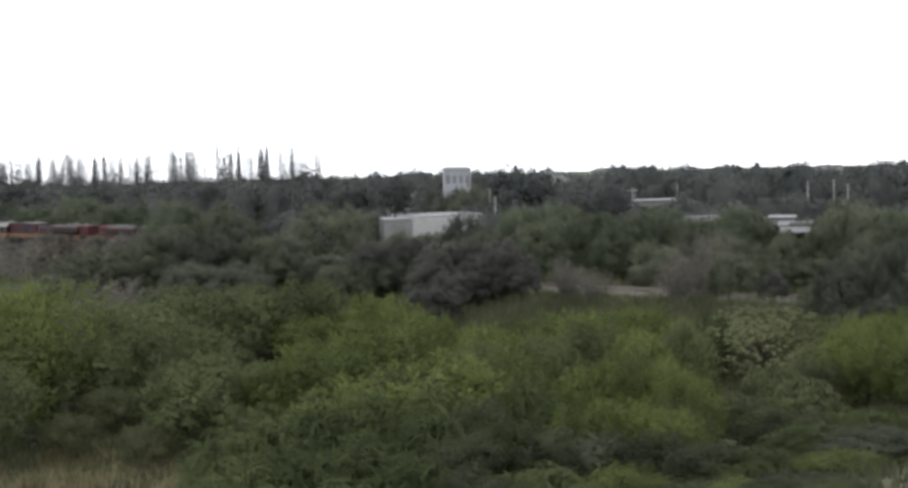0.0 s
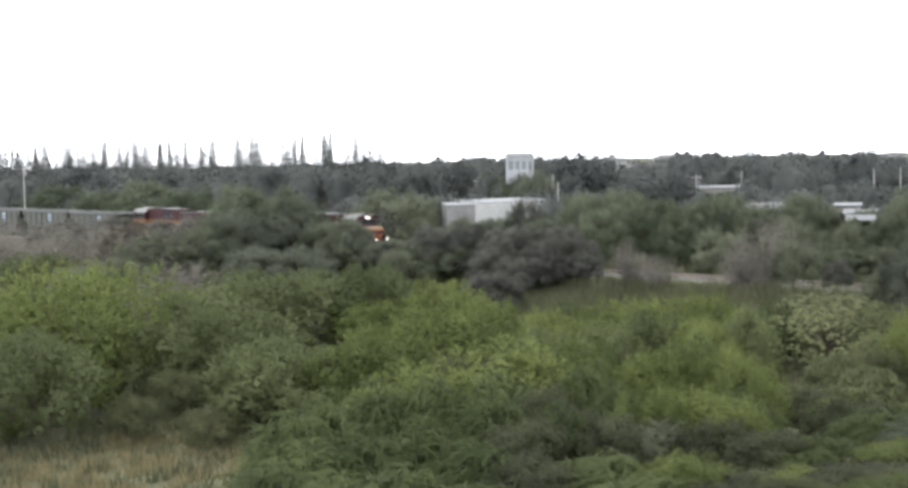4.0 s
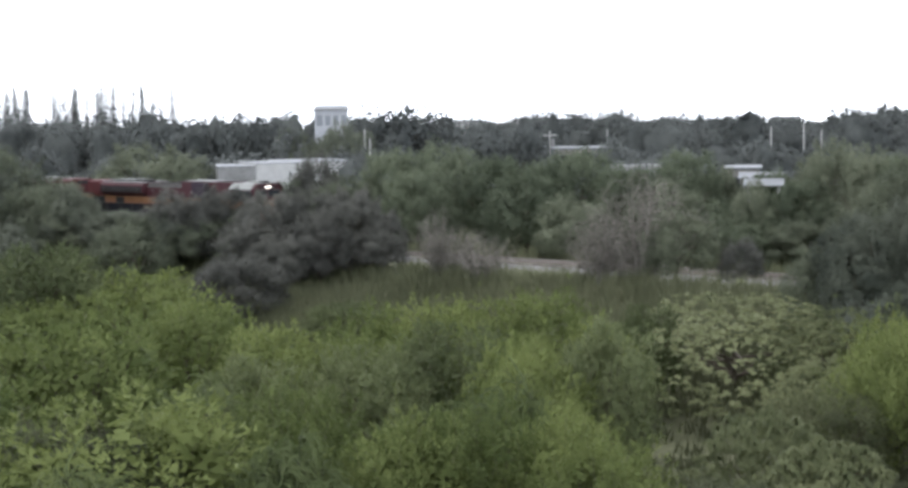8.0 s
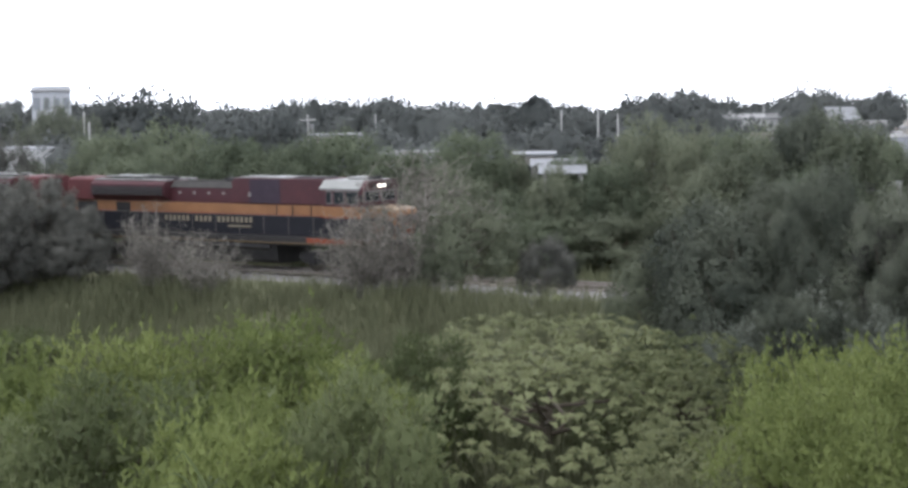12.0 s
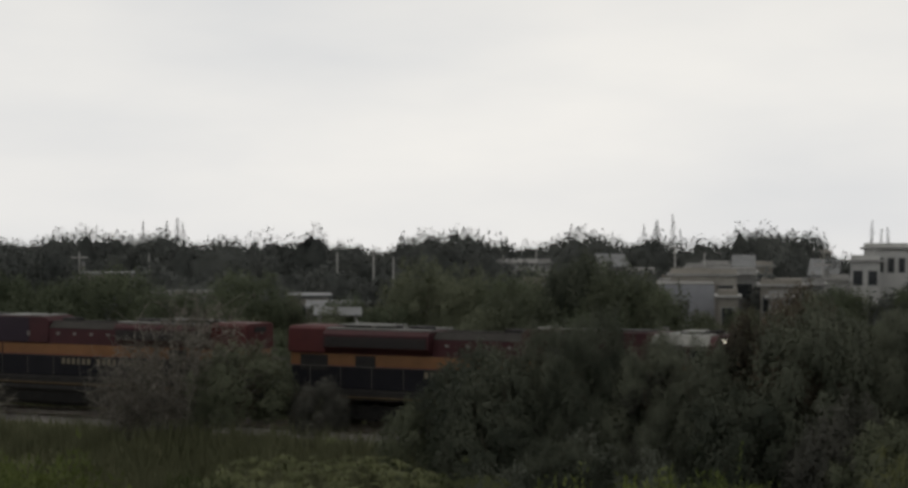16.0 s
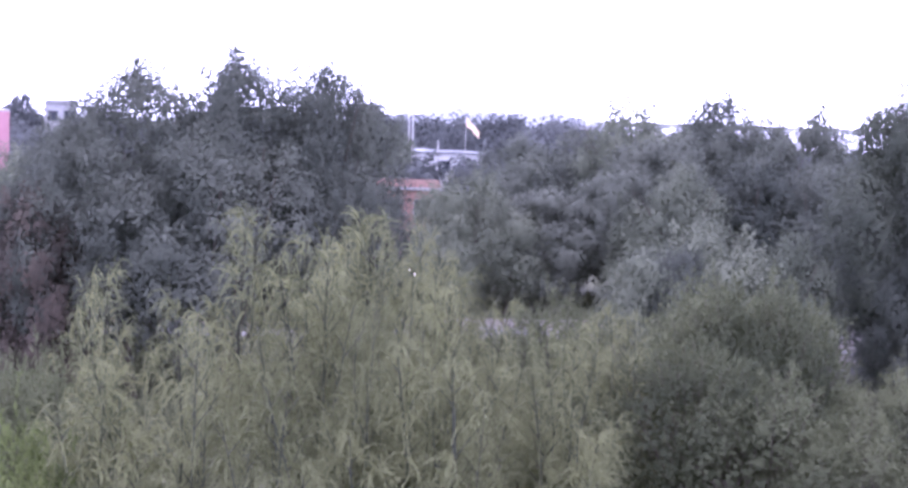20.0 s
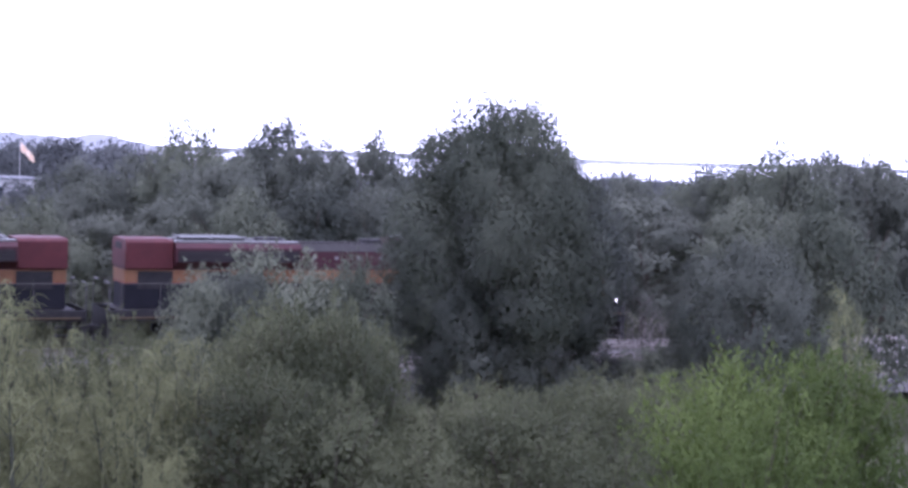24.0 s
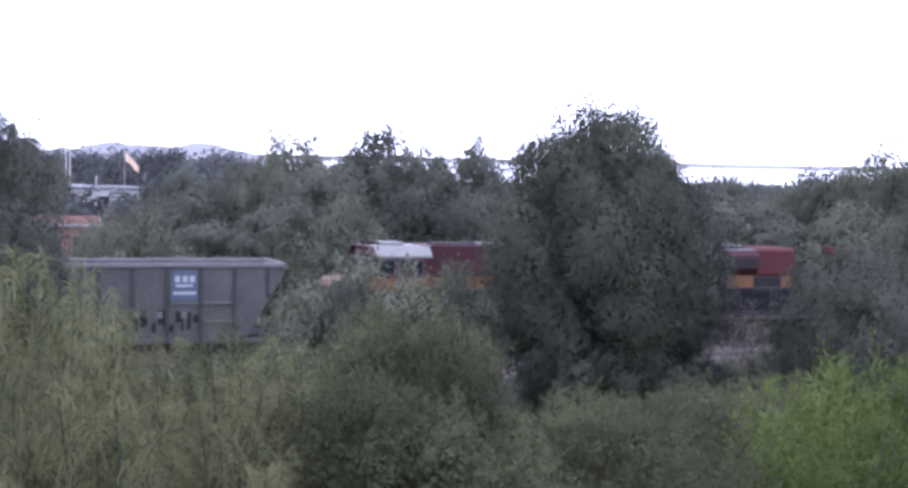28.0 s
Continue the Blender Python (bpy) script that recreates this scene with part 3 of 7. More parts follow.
kind("far", [broadleaf(s, 8, 10, 0.0, 20, 11, (0.50, 0.34), 1.5, 80, 11, 0.95, (45, 0.6)) for s in (10, 11, 12)], "tree", "distant dark green tree in the town", "tree", LEAF_HAZED, BARK)
kind("bright", [feathery(s) for s in (13, 14, 15)], "shrub", "bright yellow-green feathery shrub in the scrub", "shrub", LEAF_BRIGHT, BARK, wood="stem")
kind("soft", [feathery(s, per=13, leaf=(0.23, 0.08), reach=0.7, rise=0.55) for s in (16, 17)], "shrub", "dull green feathery shrub in the scrub", "shrub", LEAF_SOFT, BARK, wood="stem")
kind("near_bright", [feathery(s, plumes=30, per=22, leaf=(0.16, 0.05), fill=(130, 0.17)) for s in (41, 42)], "shrub", "bright yellow-green feathery shrub in the near field", "shrub", LEAF_BRIGHT, BARK, wood="stem")
kind("near_soft", [feathery(s, plumes=30, per=22, leaf=(0.16, 0.045), reach=0.75, rise=0.7, fill=(130, 0.17)) for s in (43, 44)], "shrub", "soft dull green feathery shrub in the near field", "shrub", LEAF_NEAR, BARK, wood="stem")
kind("dull", [feathery(s, plumes=30, per=20, leaf=(0.17, 0.05), reach=0.75, rise=0.7, fill=(130, 0.17)) for s in (47, 48)], "shrub", "dull green feathery shrub on the near slope, darkened like shadow", "shrub", LEAF_DULL_SHADE, BARK, wood="stem")
kind("near_green", [feathery(s, plumes=30, per=22, leaf=(0.16, 0.05), fill=(130, 0.17)) for s in (45, 46)], "shrub", "fresh green feathery shrub at the end of the field", "shrub", LEAF_END, BARK, wood="stem")
kind("droop", [drooping(s) for s in (18, 19, 20)], "palo_verde_tree", "pale green light tree with thin drooping strands", "tree", LEAF_DROOP, STEM_DARK, wood="stem")
kind("spray", [drooping(s, 3.4, 4.2, 16, 12, 8, 6, 2.4, 1.55) for s in (27, 28)], "shrub", "light green shrub of long arching sprays", "shrub", LEAF_SPRAY, STEM_DARK, wood="stem")
kind("pale_low", [rosettes(s, 2.6, 5.5, 210, 30, 0.25) for s in (29, 30)], "flowering_bush", "pale green bush of large drooping leafy heads", "bush", LEAF_PALE, BARK)
kind("dusk", [broadleaf(s, 6, 7, 0.0, 30, 44, (0.16, 0.10), 0.95, 80, 12, 0.84, (140, 0.18), 40) for s in (52, 53, 54)], "shrub", "dusky purple-grey ragged shrub before the railway", "shrub", LEAF_DUSK, BARK, wood="stem")
kind("frost", [feathery(s, plumes=26, per=20, leaf=(0.18, 0.05), reach=0.9, rise=0.5, fill=(120, 0.18)) for s in (55, 56)], "shrub", "grey-green feathery shrub under dark trees", "shrub", LEAF_FROST, BARK, wood="stem")
kind("pale", [rosettes(21)], "flowering_bush", "broad pale green bush of drooping leafy heads", "bush", LEAF_PALE, BARK)
kind("grey", [twiggy(s) for s in (22, 23)], "bare_shrub", "nearly bare grey twiggy shrub before the railway", "shrub", LEAF_GREY, PALE_BARK, crown="dry_leaves", wood="stem")
kind("pine", [casuarina(s) for s in (24, 25, 26)], "casuarina_tree", "tall thin ragged casuarina tree in a row", "tree", LEAF_HAZED, BARK)

place_rng = np.random.default_rng(99)


def plant(key, x, y, top, width, group=""):
    """A plant of that kind at x, y whose top is at the height top and which is that wide."""
    z = ground_z(x, y)
    h = max(0.8, top - z)
    i = int(place_rng.integers(len(KINDS[key])))
    t, th, tw = KINDS[key][i]
    s = max(width / tw, h / th / 1.9)
    m = Matrix.LocRotScale((x, y, z), Euler((0, 0, place_rng.uniform(0, 6.28))), (s, s, h / th))
    if (key, i) in USED:
        t = copy_thing(t, m)
        t.matrix_basis = m
    else:
        USED.add((key, i))
        t.matrix_basis = m
    if group:
        t["group"] = group
    return t

# ---- railway ----
def track(name, y, x0, x1, label, bed=BALLAST):
    top = tagged(new(name), label, "railway track", kind="structure")
    prof = [(-2.6, -0.75), (-1.5, -0.24), (1.5, -0.24), (2.6, -0.75)]
    bm = bmesh.new()
    n = int((x1 - x0) / 1.0)
    rows = []
    for i in range(n + 1):
        x = x0 + (x1 - x0) * i / n
        rows.append([bm.verts.new((x, y + p + 0.12 * noise.noise((x, p, 1.0)), z + 0.05 * noise.noise((x * 1.3, p * 3, 7.0)))) for p, z in prof])
    for a, b in zip(rows, rows[1:]):
        for k in range(3):
            bm.faces.new((a[k], b[k], b[k + 1], a[k + 1]))
    part("ballast_bed", bm, bed, top, smooth=True)
    for side in (-0.7175, 0.7175):
        part("rail", along([(y + side - 0.07, -0.17), (y + side + 0.07, -0.17), (y + side + 0.012, -0.15), (y + side + 0.012, -0.04), (y + side + 0.036, -0.035),
                            (y + side + 0.036, 0.0), (y + side - 0.036, 0.0), (y + side - 0.036, -0.035), (y + side - 0.012, -0.04), (y + side - 0.012, -0.15)], x0, x1), RAIL_STEEL, top, "worn steel rail")
    return top


main_track = track("main_track", TRACK_Y, -420, 320, "main railway track on pale ballast")
siding = track("siding_track", SIDING_Y, 12, 320, "siding track on dark ballast beside the main line", DARK_BALLAST)
loop = track("loop_track", 58.6, 16, 320, "old loop track on dark ballast beside the siding", DARK_BALLAST)
tie_mesh = boxes((-0.11, 0.11, -1.25, 1.25, -0.33, -0.175), bevel=0.015)
tie_data = bpy.data.meshes.new("tie")
tie_mesh.to_mesh(tie_data)
tie_mesh.free()
tie_data.materials.append(TIE_WOOD)
for owner, y, x0, count in ((main_track, TRACK_Y, -64, 260), (siding, SIDING_Y, 14, 120), (loop, 58.6, 18, 90)):
    for i in range(count):
        ob = new("tie", tie_data)
        ob.parent = owner
        ob.location = (x0 + 0.56 * i, y + random.uniform(-0.04, 0.04), 0)

# ---- train ----
GRILLE = plain("grille_dark", (0.03, 0.022, 0.022), 0.6)
LATCH = plain("pale_latch", (0.17, 0.158, 0.15), 0.5)
GREY_GREEN = material("grey_green_roof", (0.026, 0.025, 0.023), (0.052, 0.049, 0.045), 0.8, scale=1.5, bump=0.03)
# pale roof paint; part of the paleness stands for reflected sky
CAB_ROOF = material("cab_roof_sky_tone", (0.18, 0.185, 0.175), (0.27, 0.275, 0.26), 0.5, scale=1.5, bump=0.05)
PURPLE = material("dark_purple_paint", (0.018, 0.012, 0.020), (0.036, 0.022, 0.036), 0.6, scale=1.2, bump=0.03)
RED = material("red_paint", (0.054, 0.011, 0.012), (0.088, 0.018, 0.018), 0.6, scale=1.2, bump=0.03)
MAROON = material("maroon_paint", (0.036, 0.012, 0.015), (0.066, 0.019, 0.023), 0.6, scale=1.2, bump=0.03)
YELLOW = material("yellow_paint", (0.165, 0.080, 0.034), (0.25, 0.122, 0.054), 0.6, scale=1.2, bump=0.03)
ORANGE = material("orange_paint", (0.16, 0.038, 0.018), (0.23, 0.06, 0.028), 0.6, scale=1.2, bump=0.03)
NAVY = material("dark_paint", (0.006, 0.0065, 0.010), (0.015, 0.015, 0.020), 0.8, scale=1.2, bump=0.03)
BLACK = material("black_underframe", (0.010, 0.010, 0.011), (0.035, 0.033, 0.032), 0.7, scale=2, bump=0.2)
ROOF_GREY = material("roof_paint", (0.12, 0.124, 0.117), (0.21, 0.214, 0.20), 0.45, scale=1.5, bump=0.05)
SILL = plain("sill_yellow", (0.13, 0.085, 0.035), 0.6)
NOSE_TOP = material("nose_top_paint", (0.17, 0.12, 0.07), (0.26, 0.19, 0.12), 0.55, scale=1.5, bump=0.03)
LETTER = plain("cream_lettering", (0.175, 0.15, 0.105), 0.7)
GLASS = plain("dark_cab_glass", (0.02, 0.024, 0.028), 0.08)
FRAME_GREY = plain("window_frame_grey", (0.12, 0.115, 0.115), 0.4, 0.3)
LAMP_GLOW = plain("headlight_glow", (1.0, 0.93, 0.78), 0.3, glow=2.6)
WHEEL_STEEL = material("wheel_steel", (0.05, 0.045, 0.04), (0.16, 0.14, 0.12), 0.5, 0.6, 3)
HOPPER_GREY = material("hopper_grey", (0.07, 0.074, 0.068), (0.14, 0.143, 0.13), 0.65, scale=0.9, bump=0.08)
HOPPER_RIM = material("hopper_rim", (0.12, 0.125, 0.12), (0.21, 0.215, 0.205), 0.6, scale=1.5, bump=0.05)
HOPPER_POST = material("hopper_post", (0.04, 0.042, 0.04), (0.085, 0.088, 0.082), 0.65, scale=2, bump=0.05)
HANDRAIL = plain("dull_rail_paint", (0.07, 0.064, 0.055), 0.5)
SIGN_BLUE = material("sign_blue", (0.085, 0.12, 0.155), (0.13, 0.17, 0.21), 0.5, scale=2, bump=0.02)
SIGN_WHITE = plain("sign_white", (0.42, 0.46, 0.49), 0.5)
COAL = material("cargo", (0.02, 0.02, 0.02), (0.08, 0.075, 0.07), 0.95, scale=2, bump=0.6)

SIDE = 1.50


def wheelset(parent, x, r):
    """An axle with two wheels that turns about y."""
    bm = bmesh.new()
    rod(bm, (0, -0.9, 0), (0, 0.9, 0), 0.09, sides=10)
    for s in (-1, 1):
        rod(bm, (0, s * 0.70, 0), (0, s * 0.83, 0), r, r, 24)
        rod(bm, (0, s * 0.66, 0), (0, s * 0.70, 0), r + 0.028, r + 0.028, 24)
        for k in range(3):
            w = 2 * math.pi * k / 3
            box(bm, math.cos(w) * r * 0.5 - 0.06, math.cos(w) * r * 0.5 + 0.06, s * 0.845 - 0.02, s * 0.845 + 0.02, math.sin(w) * r * 0.5 - 0.06, math.sin(w) * r * 0.5 + 0.06)
    ob = part("wheelset", bm, WHEEL_STEEL, parent, "steel axle with two wheels")
    ob.location = (x, 0, r)
    return ob


ROLLING = []


def prism(outline, y0, y1):
    """A thin flat panel between y0 and y1 whose side view is the outline in x and z."""
    return extruded(outline, min(y0, y1), max(y0, y1))


def locomotive(label, faded):
    """A six-axle diesel; its nose points to +x, its middle is the origin, rail top is z = 0."""
    top = tagged(new("diesel_locomotive"), label, "locomotive", "train")
    hw = 0.98
    part("underframe", along([(-1.52, 1.30), (1.52, 1.30), (1.56, 1.42), (1.56, 1.72), (-1.56, 1.72), (-1.56, 1.42)], -11.9, 10.85), BLACK, top)
    for s in (-1, 1):
        part("sill_stripe", boxes((-11.7, 10.7, s * 1.57 - 0.012, s * 1.57 + 0.012, 1.40, 1.445)), SILL, top, "dull yellow sill stripe")
        part("sill_band", boxes((5.2, 9.6, s * 1.572 - 0.012, s * 1.572 + 0.012, 1.47, 1.70)), ORANGE, top, "orange band under the cab")
    # hood with its painted bands
    part("long_hood", boxes((-11.2, 6.16, -hw, hw, 1.72, 2.70), bevel=0.04), NAVY, top, "dark lower hood")
    part("hood_stripe", boxes((-11.22, 6.17, -hw - 0.012, hw + 0.012, 2.70, 2.76), bevel=0.01), ORANGE, top, "thin orange red stripe")
    part("hood_band", boxes((-11.22, 6.17, -hw - 0.012, hw + 0.012, 2.763, 3.25), bevel=0.01), YELLOW, top, "broad yellow band")
    part("upper_hood", along([(-hw, 3.253), (hw, 3.253), (hw, 4.02), (hw - 0.30, 4.30), (-hw + 0.30, 4.30), (-hw, 4.02)], -11.2, 6.16, 0.02), MAROON, top, "dull red upper hood")
    part("rear_block", along([(-hw - 0.20, 3.30), (hw + 0.20, 3.30), (hw + 0.20, 4.36), (hw - 0.02, 4.47), (-hw + 0.02, 4.47), (-hw - 0.20, 4.36)], -11.24, -9.32, 0.03), RED, top, "bright red rear hood end")
    part("number_board", boxes((-11.27, -11.23, -0.5, 0.5, 4.05, 4.3), bevel=0.01), BLACK, top)
    # flared radiators with their grilles and pale covers
    part("radiator_housing", along([(-hw - 0.02, 3.3), (hw + 0.02, 3.3), (hw + 0.50, 3.58), (hw + 0.50, 4.16), (hw + 0.28, 4.34), (-hw - 0.28, 4.34), (-hw - 0.50, 4.16), (-hw - 0.50, 3.58)], -9.3, -4.1, 0.02), MAROON, top, "flared radiator housing")
    for s in (-1, 1):
        gr = part("radiator_grille", boxes((-9.2, -4.2, min(s * 1.48, s * 1.494), max(s * 1.48, s * 1.494), 3.60, 4.05)), BLACK, top, "black radiator grille")
        for k in range(6):
            z = 3.63 + 0.07 * k
            part("grille_slat", boxes((-9.18, -4.22, min(s * 1.495, s * 1.515), max(s * 1.495, s * 1.515), z, z + 0.022)), GRILLE, gr)
        part("radiator_top", boxes((-9.26, -4.14, min(s * 0.62, s * 1.24), max(s * 0.62, s * 1.24), 4.345, 4.42), bevel=0.02), ROOF_GREY, top, "pale grey radiator cover")
        part("fan_deck", boxes((-8.9, -6.2, min(s * 0.30, s * 0.75), max(s * 0.30, s * 0.75), 4.50, 4.56), bevel=0.015), ROOF_GREY, top, "pale grey fan deck")
        for x in (-8.6, -7.5, -6.4):
            part("deck_leg", boxes((x - 0.04, x + 0.04, min(s * 0.45, s * 0.55), max(s * 0.45, s * 0.55), 4.42, 4.50)), BLACK, top)
        for k in range(5):
            x = -3.95 + 0.78 * k
            part("hood_door", boxes((x, x + 0.72, s * (hw + 0.012) - 0.012, s * (hw + 0.012) + 0.012, 1.86, 2.62), bevel=0.006), NAVY, top)
        for k in range(4):
            x = -3.5 + 0.98 * k
            part("hood_latch", boxes((x, x + 0.17, s * (hw + 0.03) - 0.015, s * (hw + 0.03) + 0.015, 3.70, 3.82)), LATCH, top, "pale hood latch")
        part("hood_latch", boxes((1.2, 1.34, s * (hw + 0.09) - 0.015, s * (hw + 0.09) + 0.015, 3.62, 3.84)), LATCH, top, "pale hood latch")
        for x in (2.9, 3.9, 5.05):
            part("hood_seam", boxes((x, x + 0.05, s * (hw + 0.02) - 0.012, s * (hw + 0.02) + 0.012, 2.74, 3.24)), NAVY, top)
        part("vent_panel", boxes((-7.9, -6.9, s * (hw + 0.02) - 0.01, s * (hw + 0.02) + 0.01, 2.66, 3.2)), BLACK, top, "black vent panel")
        part("vent_panel", boxes((-10.7, -9.3, s * (hw + 0.02) - 0.01, s * (hw + 0.02) + 0.01, 2.5, 3.2)), BLACK, top, "black vent panel")
        # rows of small pale bars in place of lettering
        n, step, start = 0, 0.298, (-4.4 if s < 0 else 0.8)
        for word in (6, 4, 8):
            for _ in range(word):
                x = start + step * n
                part("letter_bar", boxes((-s * x - 0.09, -s * x + 0.09, s * (hw + 0.036) - 0.008, s * (hw + 0.036) + 0.008, 2.31, 2.59)), LETTER, top, "small cream lettering bar")
                n += 1
            n += 1
        xe = -s * (start + step * 16.5)
        part("letter_line", boxes((xe - 0.75, xe + 0.75, s * (hw + 0.036) - 0.008, s * (hw + 0.036) + 0.008, 2.08, 2.17)), LETTER, top, "thin cream lettering line")
    for x in (-8.3, -6.7, -5.1):
        bm = bmesh.new()
        rod(bm, (x, 0, 4.34), (x, 0, 4.53), 0.62, 0.58, 20)
        part("roof_fan", bm, BLACK, top)
    # middle hood roof, exhaust and raised hood behind the cab
    for s in (-1, 1):
        slope = bmesh.new()
        q = [slope.verts.new(p) for p in ((-4.08, s * (hw + 0.012), 4.03), (0.1, s * (hw + 0.012), 4.03), (0.1, s * (hw - 0.29), 4.315), (-4.08, s * (hw - 0.29), 4.315))]
        f = slope.faces.new(q)
        r = bmesh.ops.extrude_face_region(slope, geom=[f])
        bmesh.ops.translate(slope, verts=[v for v in r["geom"] if isinstance(v, bmesh.types.BMVert)], vec=(0, 0, -0.02))
        part("hood_slope", slope, GREY_GREEN, top, "dull grey-green sloping hood roof")
        part("roof_walk", boxes((-4.05, 0.05, min(s * 0.40, s * 0.66), max(s * 0.40, s * 0.66), 4.303, 4.35), bevel=0.01), GREY_GREEN, top, "dull grey roof walk")
    part("exhaust_duct", boxes((-1.0, -0.2, -0.32, 0.32, 4.305, 4.50), bevel=0.04), BLACK, top)
    part("equipment_hood", extruded([(0.1, 3.3), (6.16, 3.3), (6.16, 4.55), (0.3, 4.55), (0.1, 4.35)], -hw - 0.07, hw + 0.07, 0.03), MAROON, top, "dark raised hood behind the cab")
    part("brake_housing", boxes((1.25, 3.2, -hw - 0.085, hw + 0.085, 3.30, 4.50), bevel=0.02), PURPLE, top, "dark brake grid housing")
    part("brake_cover", boxes((0.5, 1.15, -0.95, 0.95, 4.553, 4.61), bevel=0.015), ROOF_GREY, top, "pale brake grid cover")
    part("brake_cover", boxes((1.7, 3.3, -0.95, 0.95, 4.553, 4.60), bevel=0.015), ROOF_GREY, top, "pale brake grid cover")
    part("air_intake", boxes((3.7, 5.6, -0.6, 0.6, 4.553, 4.62), bevel=0.03), BLACK, top)
    # cab and nose
    part("cab", along([(-1.5, 1.72), (1.5, 1.72), (1.5, 4.05), (1.10, 4.42), (-1.10, 4.42), (-1.5, 4.05)], 6.20, 8.50, 0.03), MAROON, top, "dull red driver's cab")
    part("cab_roof", along([(-1.54, 4.06), (-1.12, 4.44), (1.12, 4.44), (1.54, 4.06), (1.54, 4.14), (1.14, 4.52), (-1.14, 4.52), (-1.54, 4.14)], 6.0, 8.40), CAB_ROOF, top, "pale grey cab roof")
    part("cab_visor", along([(-1.53, 4.055), (-1.115, 4.435), (1.115, 4.435), (1.53, 4.055), (1.53, 4.125), (1.13, 4.50), (-1.13, 4.50), (-1.53, 4.125)], 8.40, 8.66), MAROON, top, "dull red roof over the windscreen")
    part("air_conditioner", boxes((6.9, 7.9, -0.5, 0.5, 4.52, 4.66), bevel=0.04), CAB_ROOF, top)
    bm = bmesh.new()
    for y, ln in ((-0.22, 0.55), (0.0, 0.7), (0.22, 0.5)):
        rod(bm, (7.9, y, 4.62), (7.9 + ln, y, 4.62), 0.035, 0.09, 8)
    part("horn", bm, BLACK, top, "dark three-chime horn")
    part("cab_lower", boxes((6.18, 8.52, -1.512, 1.512, 1.74, 2.70)), NAVY, top, "dark lower cab side")
    part("cab_stripe", boxes((6.18, 8.52, -1.516, 1.516, 2.70, 2.76)), ORANGE, top)
    part("cab_band", boxes((6.18, 8.52, -1.516, 1.516, 2.763, 3.25)), YELLOW, top)
    for s in (-1, 1):
        for x, w in ((6.38, 0.34), (6.85, 0.62), (7.58, 0.72)):
            fr = part("cab_window", boxes((x, x + w, s * 1.51 - 0.02, s * 1.51 + 0.02, 3.38, 4.0), bevel=0.02), LATCH, top, "pale window frame")
            part("pane", boxes((x + 0.035, x + w - 0.035, s * 1.532 - 0.006, s * 1.532 + 0.006, 3.415, 3.965)), GLASS, fr)
        mir = boxes((8.56, 8.60, min(s * 1.55, s * 1.80), max(s * 1.55, s * 1.80), 3.5, 3.85), bevel=0.01)
        part("mirror", mir, BLACK, top)
        arm = bmesh.new()
        rod(arm, (8.48, s * 1.48, 3.8), (8.58, s * 1.66, 3.8), 0.015, sides=6)
        part("mirror_arm", arm, BLACK, top)
    for y0, y1 in ((-1.25, -0.08), (0.08, 1.25)):
        ws = part("windscreen", boxes((8.50, 8.535, y0, y1, 3.50, 4.02), bevel=0.01), FRAME_GREY, top)
        part("pane", boxes((8.536, 8.545, y0 + 0.05, y1 - 0.05, 3.55, 3.97)), GLASS, ws)
    part("nose", extruded([(8.52, 1.72), (10.1, 1.72), (10.1, 2.86), (9.97, 3.10), (9.5, 3.18), (8.52, 3.24)], -1.02, 1.02, 0.07), YELLOW, top, "yellow tapered nose")
    part("nose_top", extruded([(8.53, 3.10), (9.5, 3.04), (9.94, 3.0), (9.94, 3.13), (9.5, 3.22), (8.53, 3.28)], -1.03, 1.03, 0.03), NOSE_TOP, top, "pale nose top")
    part("nose_brow", boxes((10.09, 10.13, -0.86, 0.86, 2.52, 2.84), bevel=0.01), MAROON, top, "dark red nose brow")
    part("nose_door", boxes((10.1, 10.12, -0.33, 0.33, 1.78, 2.50), bevel=0.005), ORANGE, top, "orange nose door")
    for s in (-1, 1):
        part("nose_chevron", along([(s * 0.40, 1.76), (s * 1.0, 1.76), (s * 1.0, 2.46), (s * 0.84, 2.46)][::s], 10.09, 10.118), NAVY, top, "dark slanting corner panel")
        part("nose_side", prism([(8.53, 1.74), (9.75, 1.74), (9.98, 1.86), (10.06, 2.12), (10.02, 2.42), (9.8, 2.62), (9.4, 2.70), (8.53, 2.70)], s * 1.02, s * 1.035), NAVY, top, "dark curved lower nose side")
        bm = bmesh.new()
        box(bm, 8.78, 9.42, min(s * 1.036, s * 1.046), max(s * 1.036, s * 1.046), 1.92, 2.56, 0.0)
        disc = part("emblem", bm, ORANGE, top, "square orange emblem with a dark ring")
        for ring, mat in ((0.26, NAVY), (0.19, LETTER), (0.13, ORANGE)):
            bm = bmesh.new()
            d = 1.047 + (0.26 - ring) * 0.05
            bmesh.ops.create_cone(bm, cap_ends=True, segments=20, radius1=ring, radius2=ring, depth=0.006, matrix=Matrix.Translation((9.1, s * d, 2.24)) @ pose(0, 0, 0, 90, 0, 0))
            part("emblem_ring", bm, mat, disc)
    part("number_light", boxes((8.54, 8.60, -0.75, -0.35, 4.12, 4.30), bevel=0.01), GRILLE, top)
    part("number_light", boxes((8.54, 8.60, 0.35, 0.75, 4.12, 4.30), bevel=0.01), GRILLE, top)
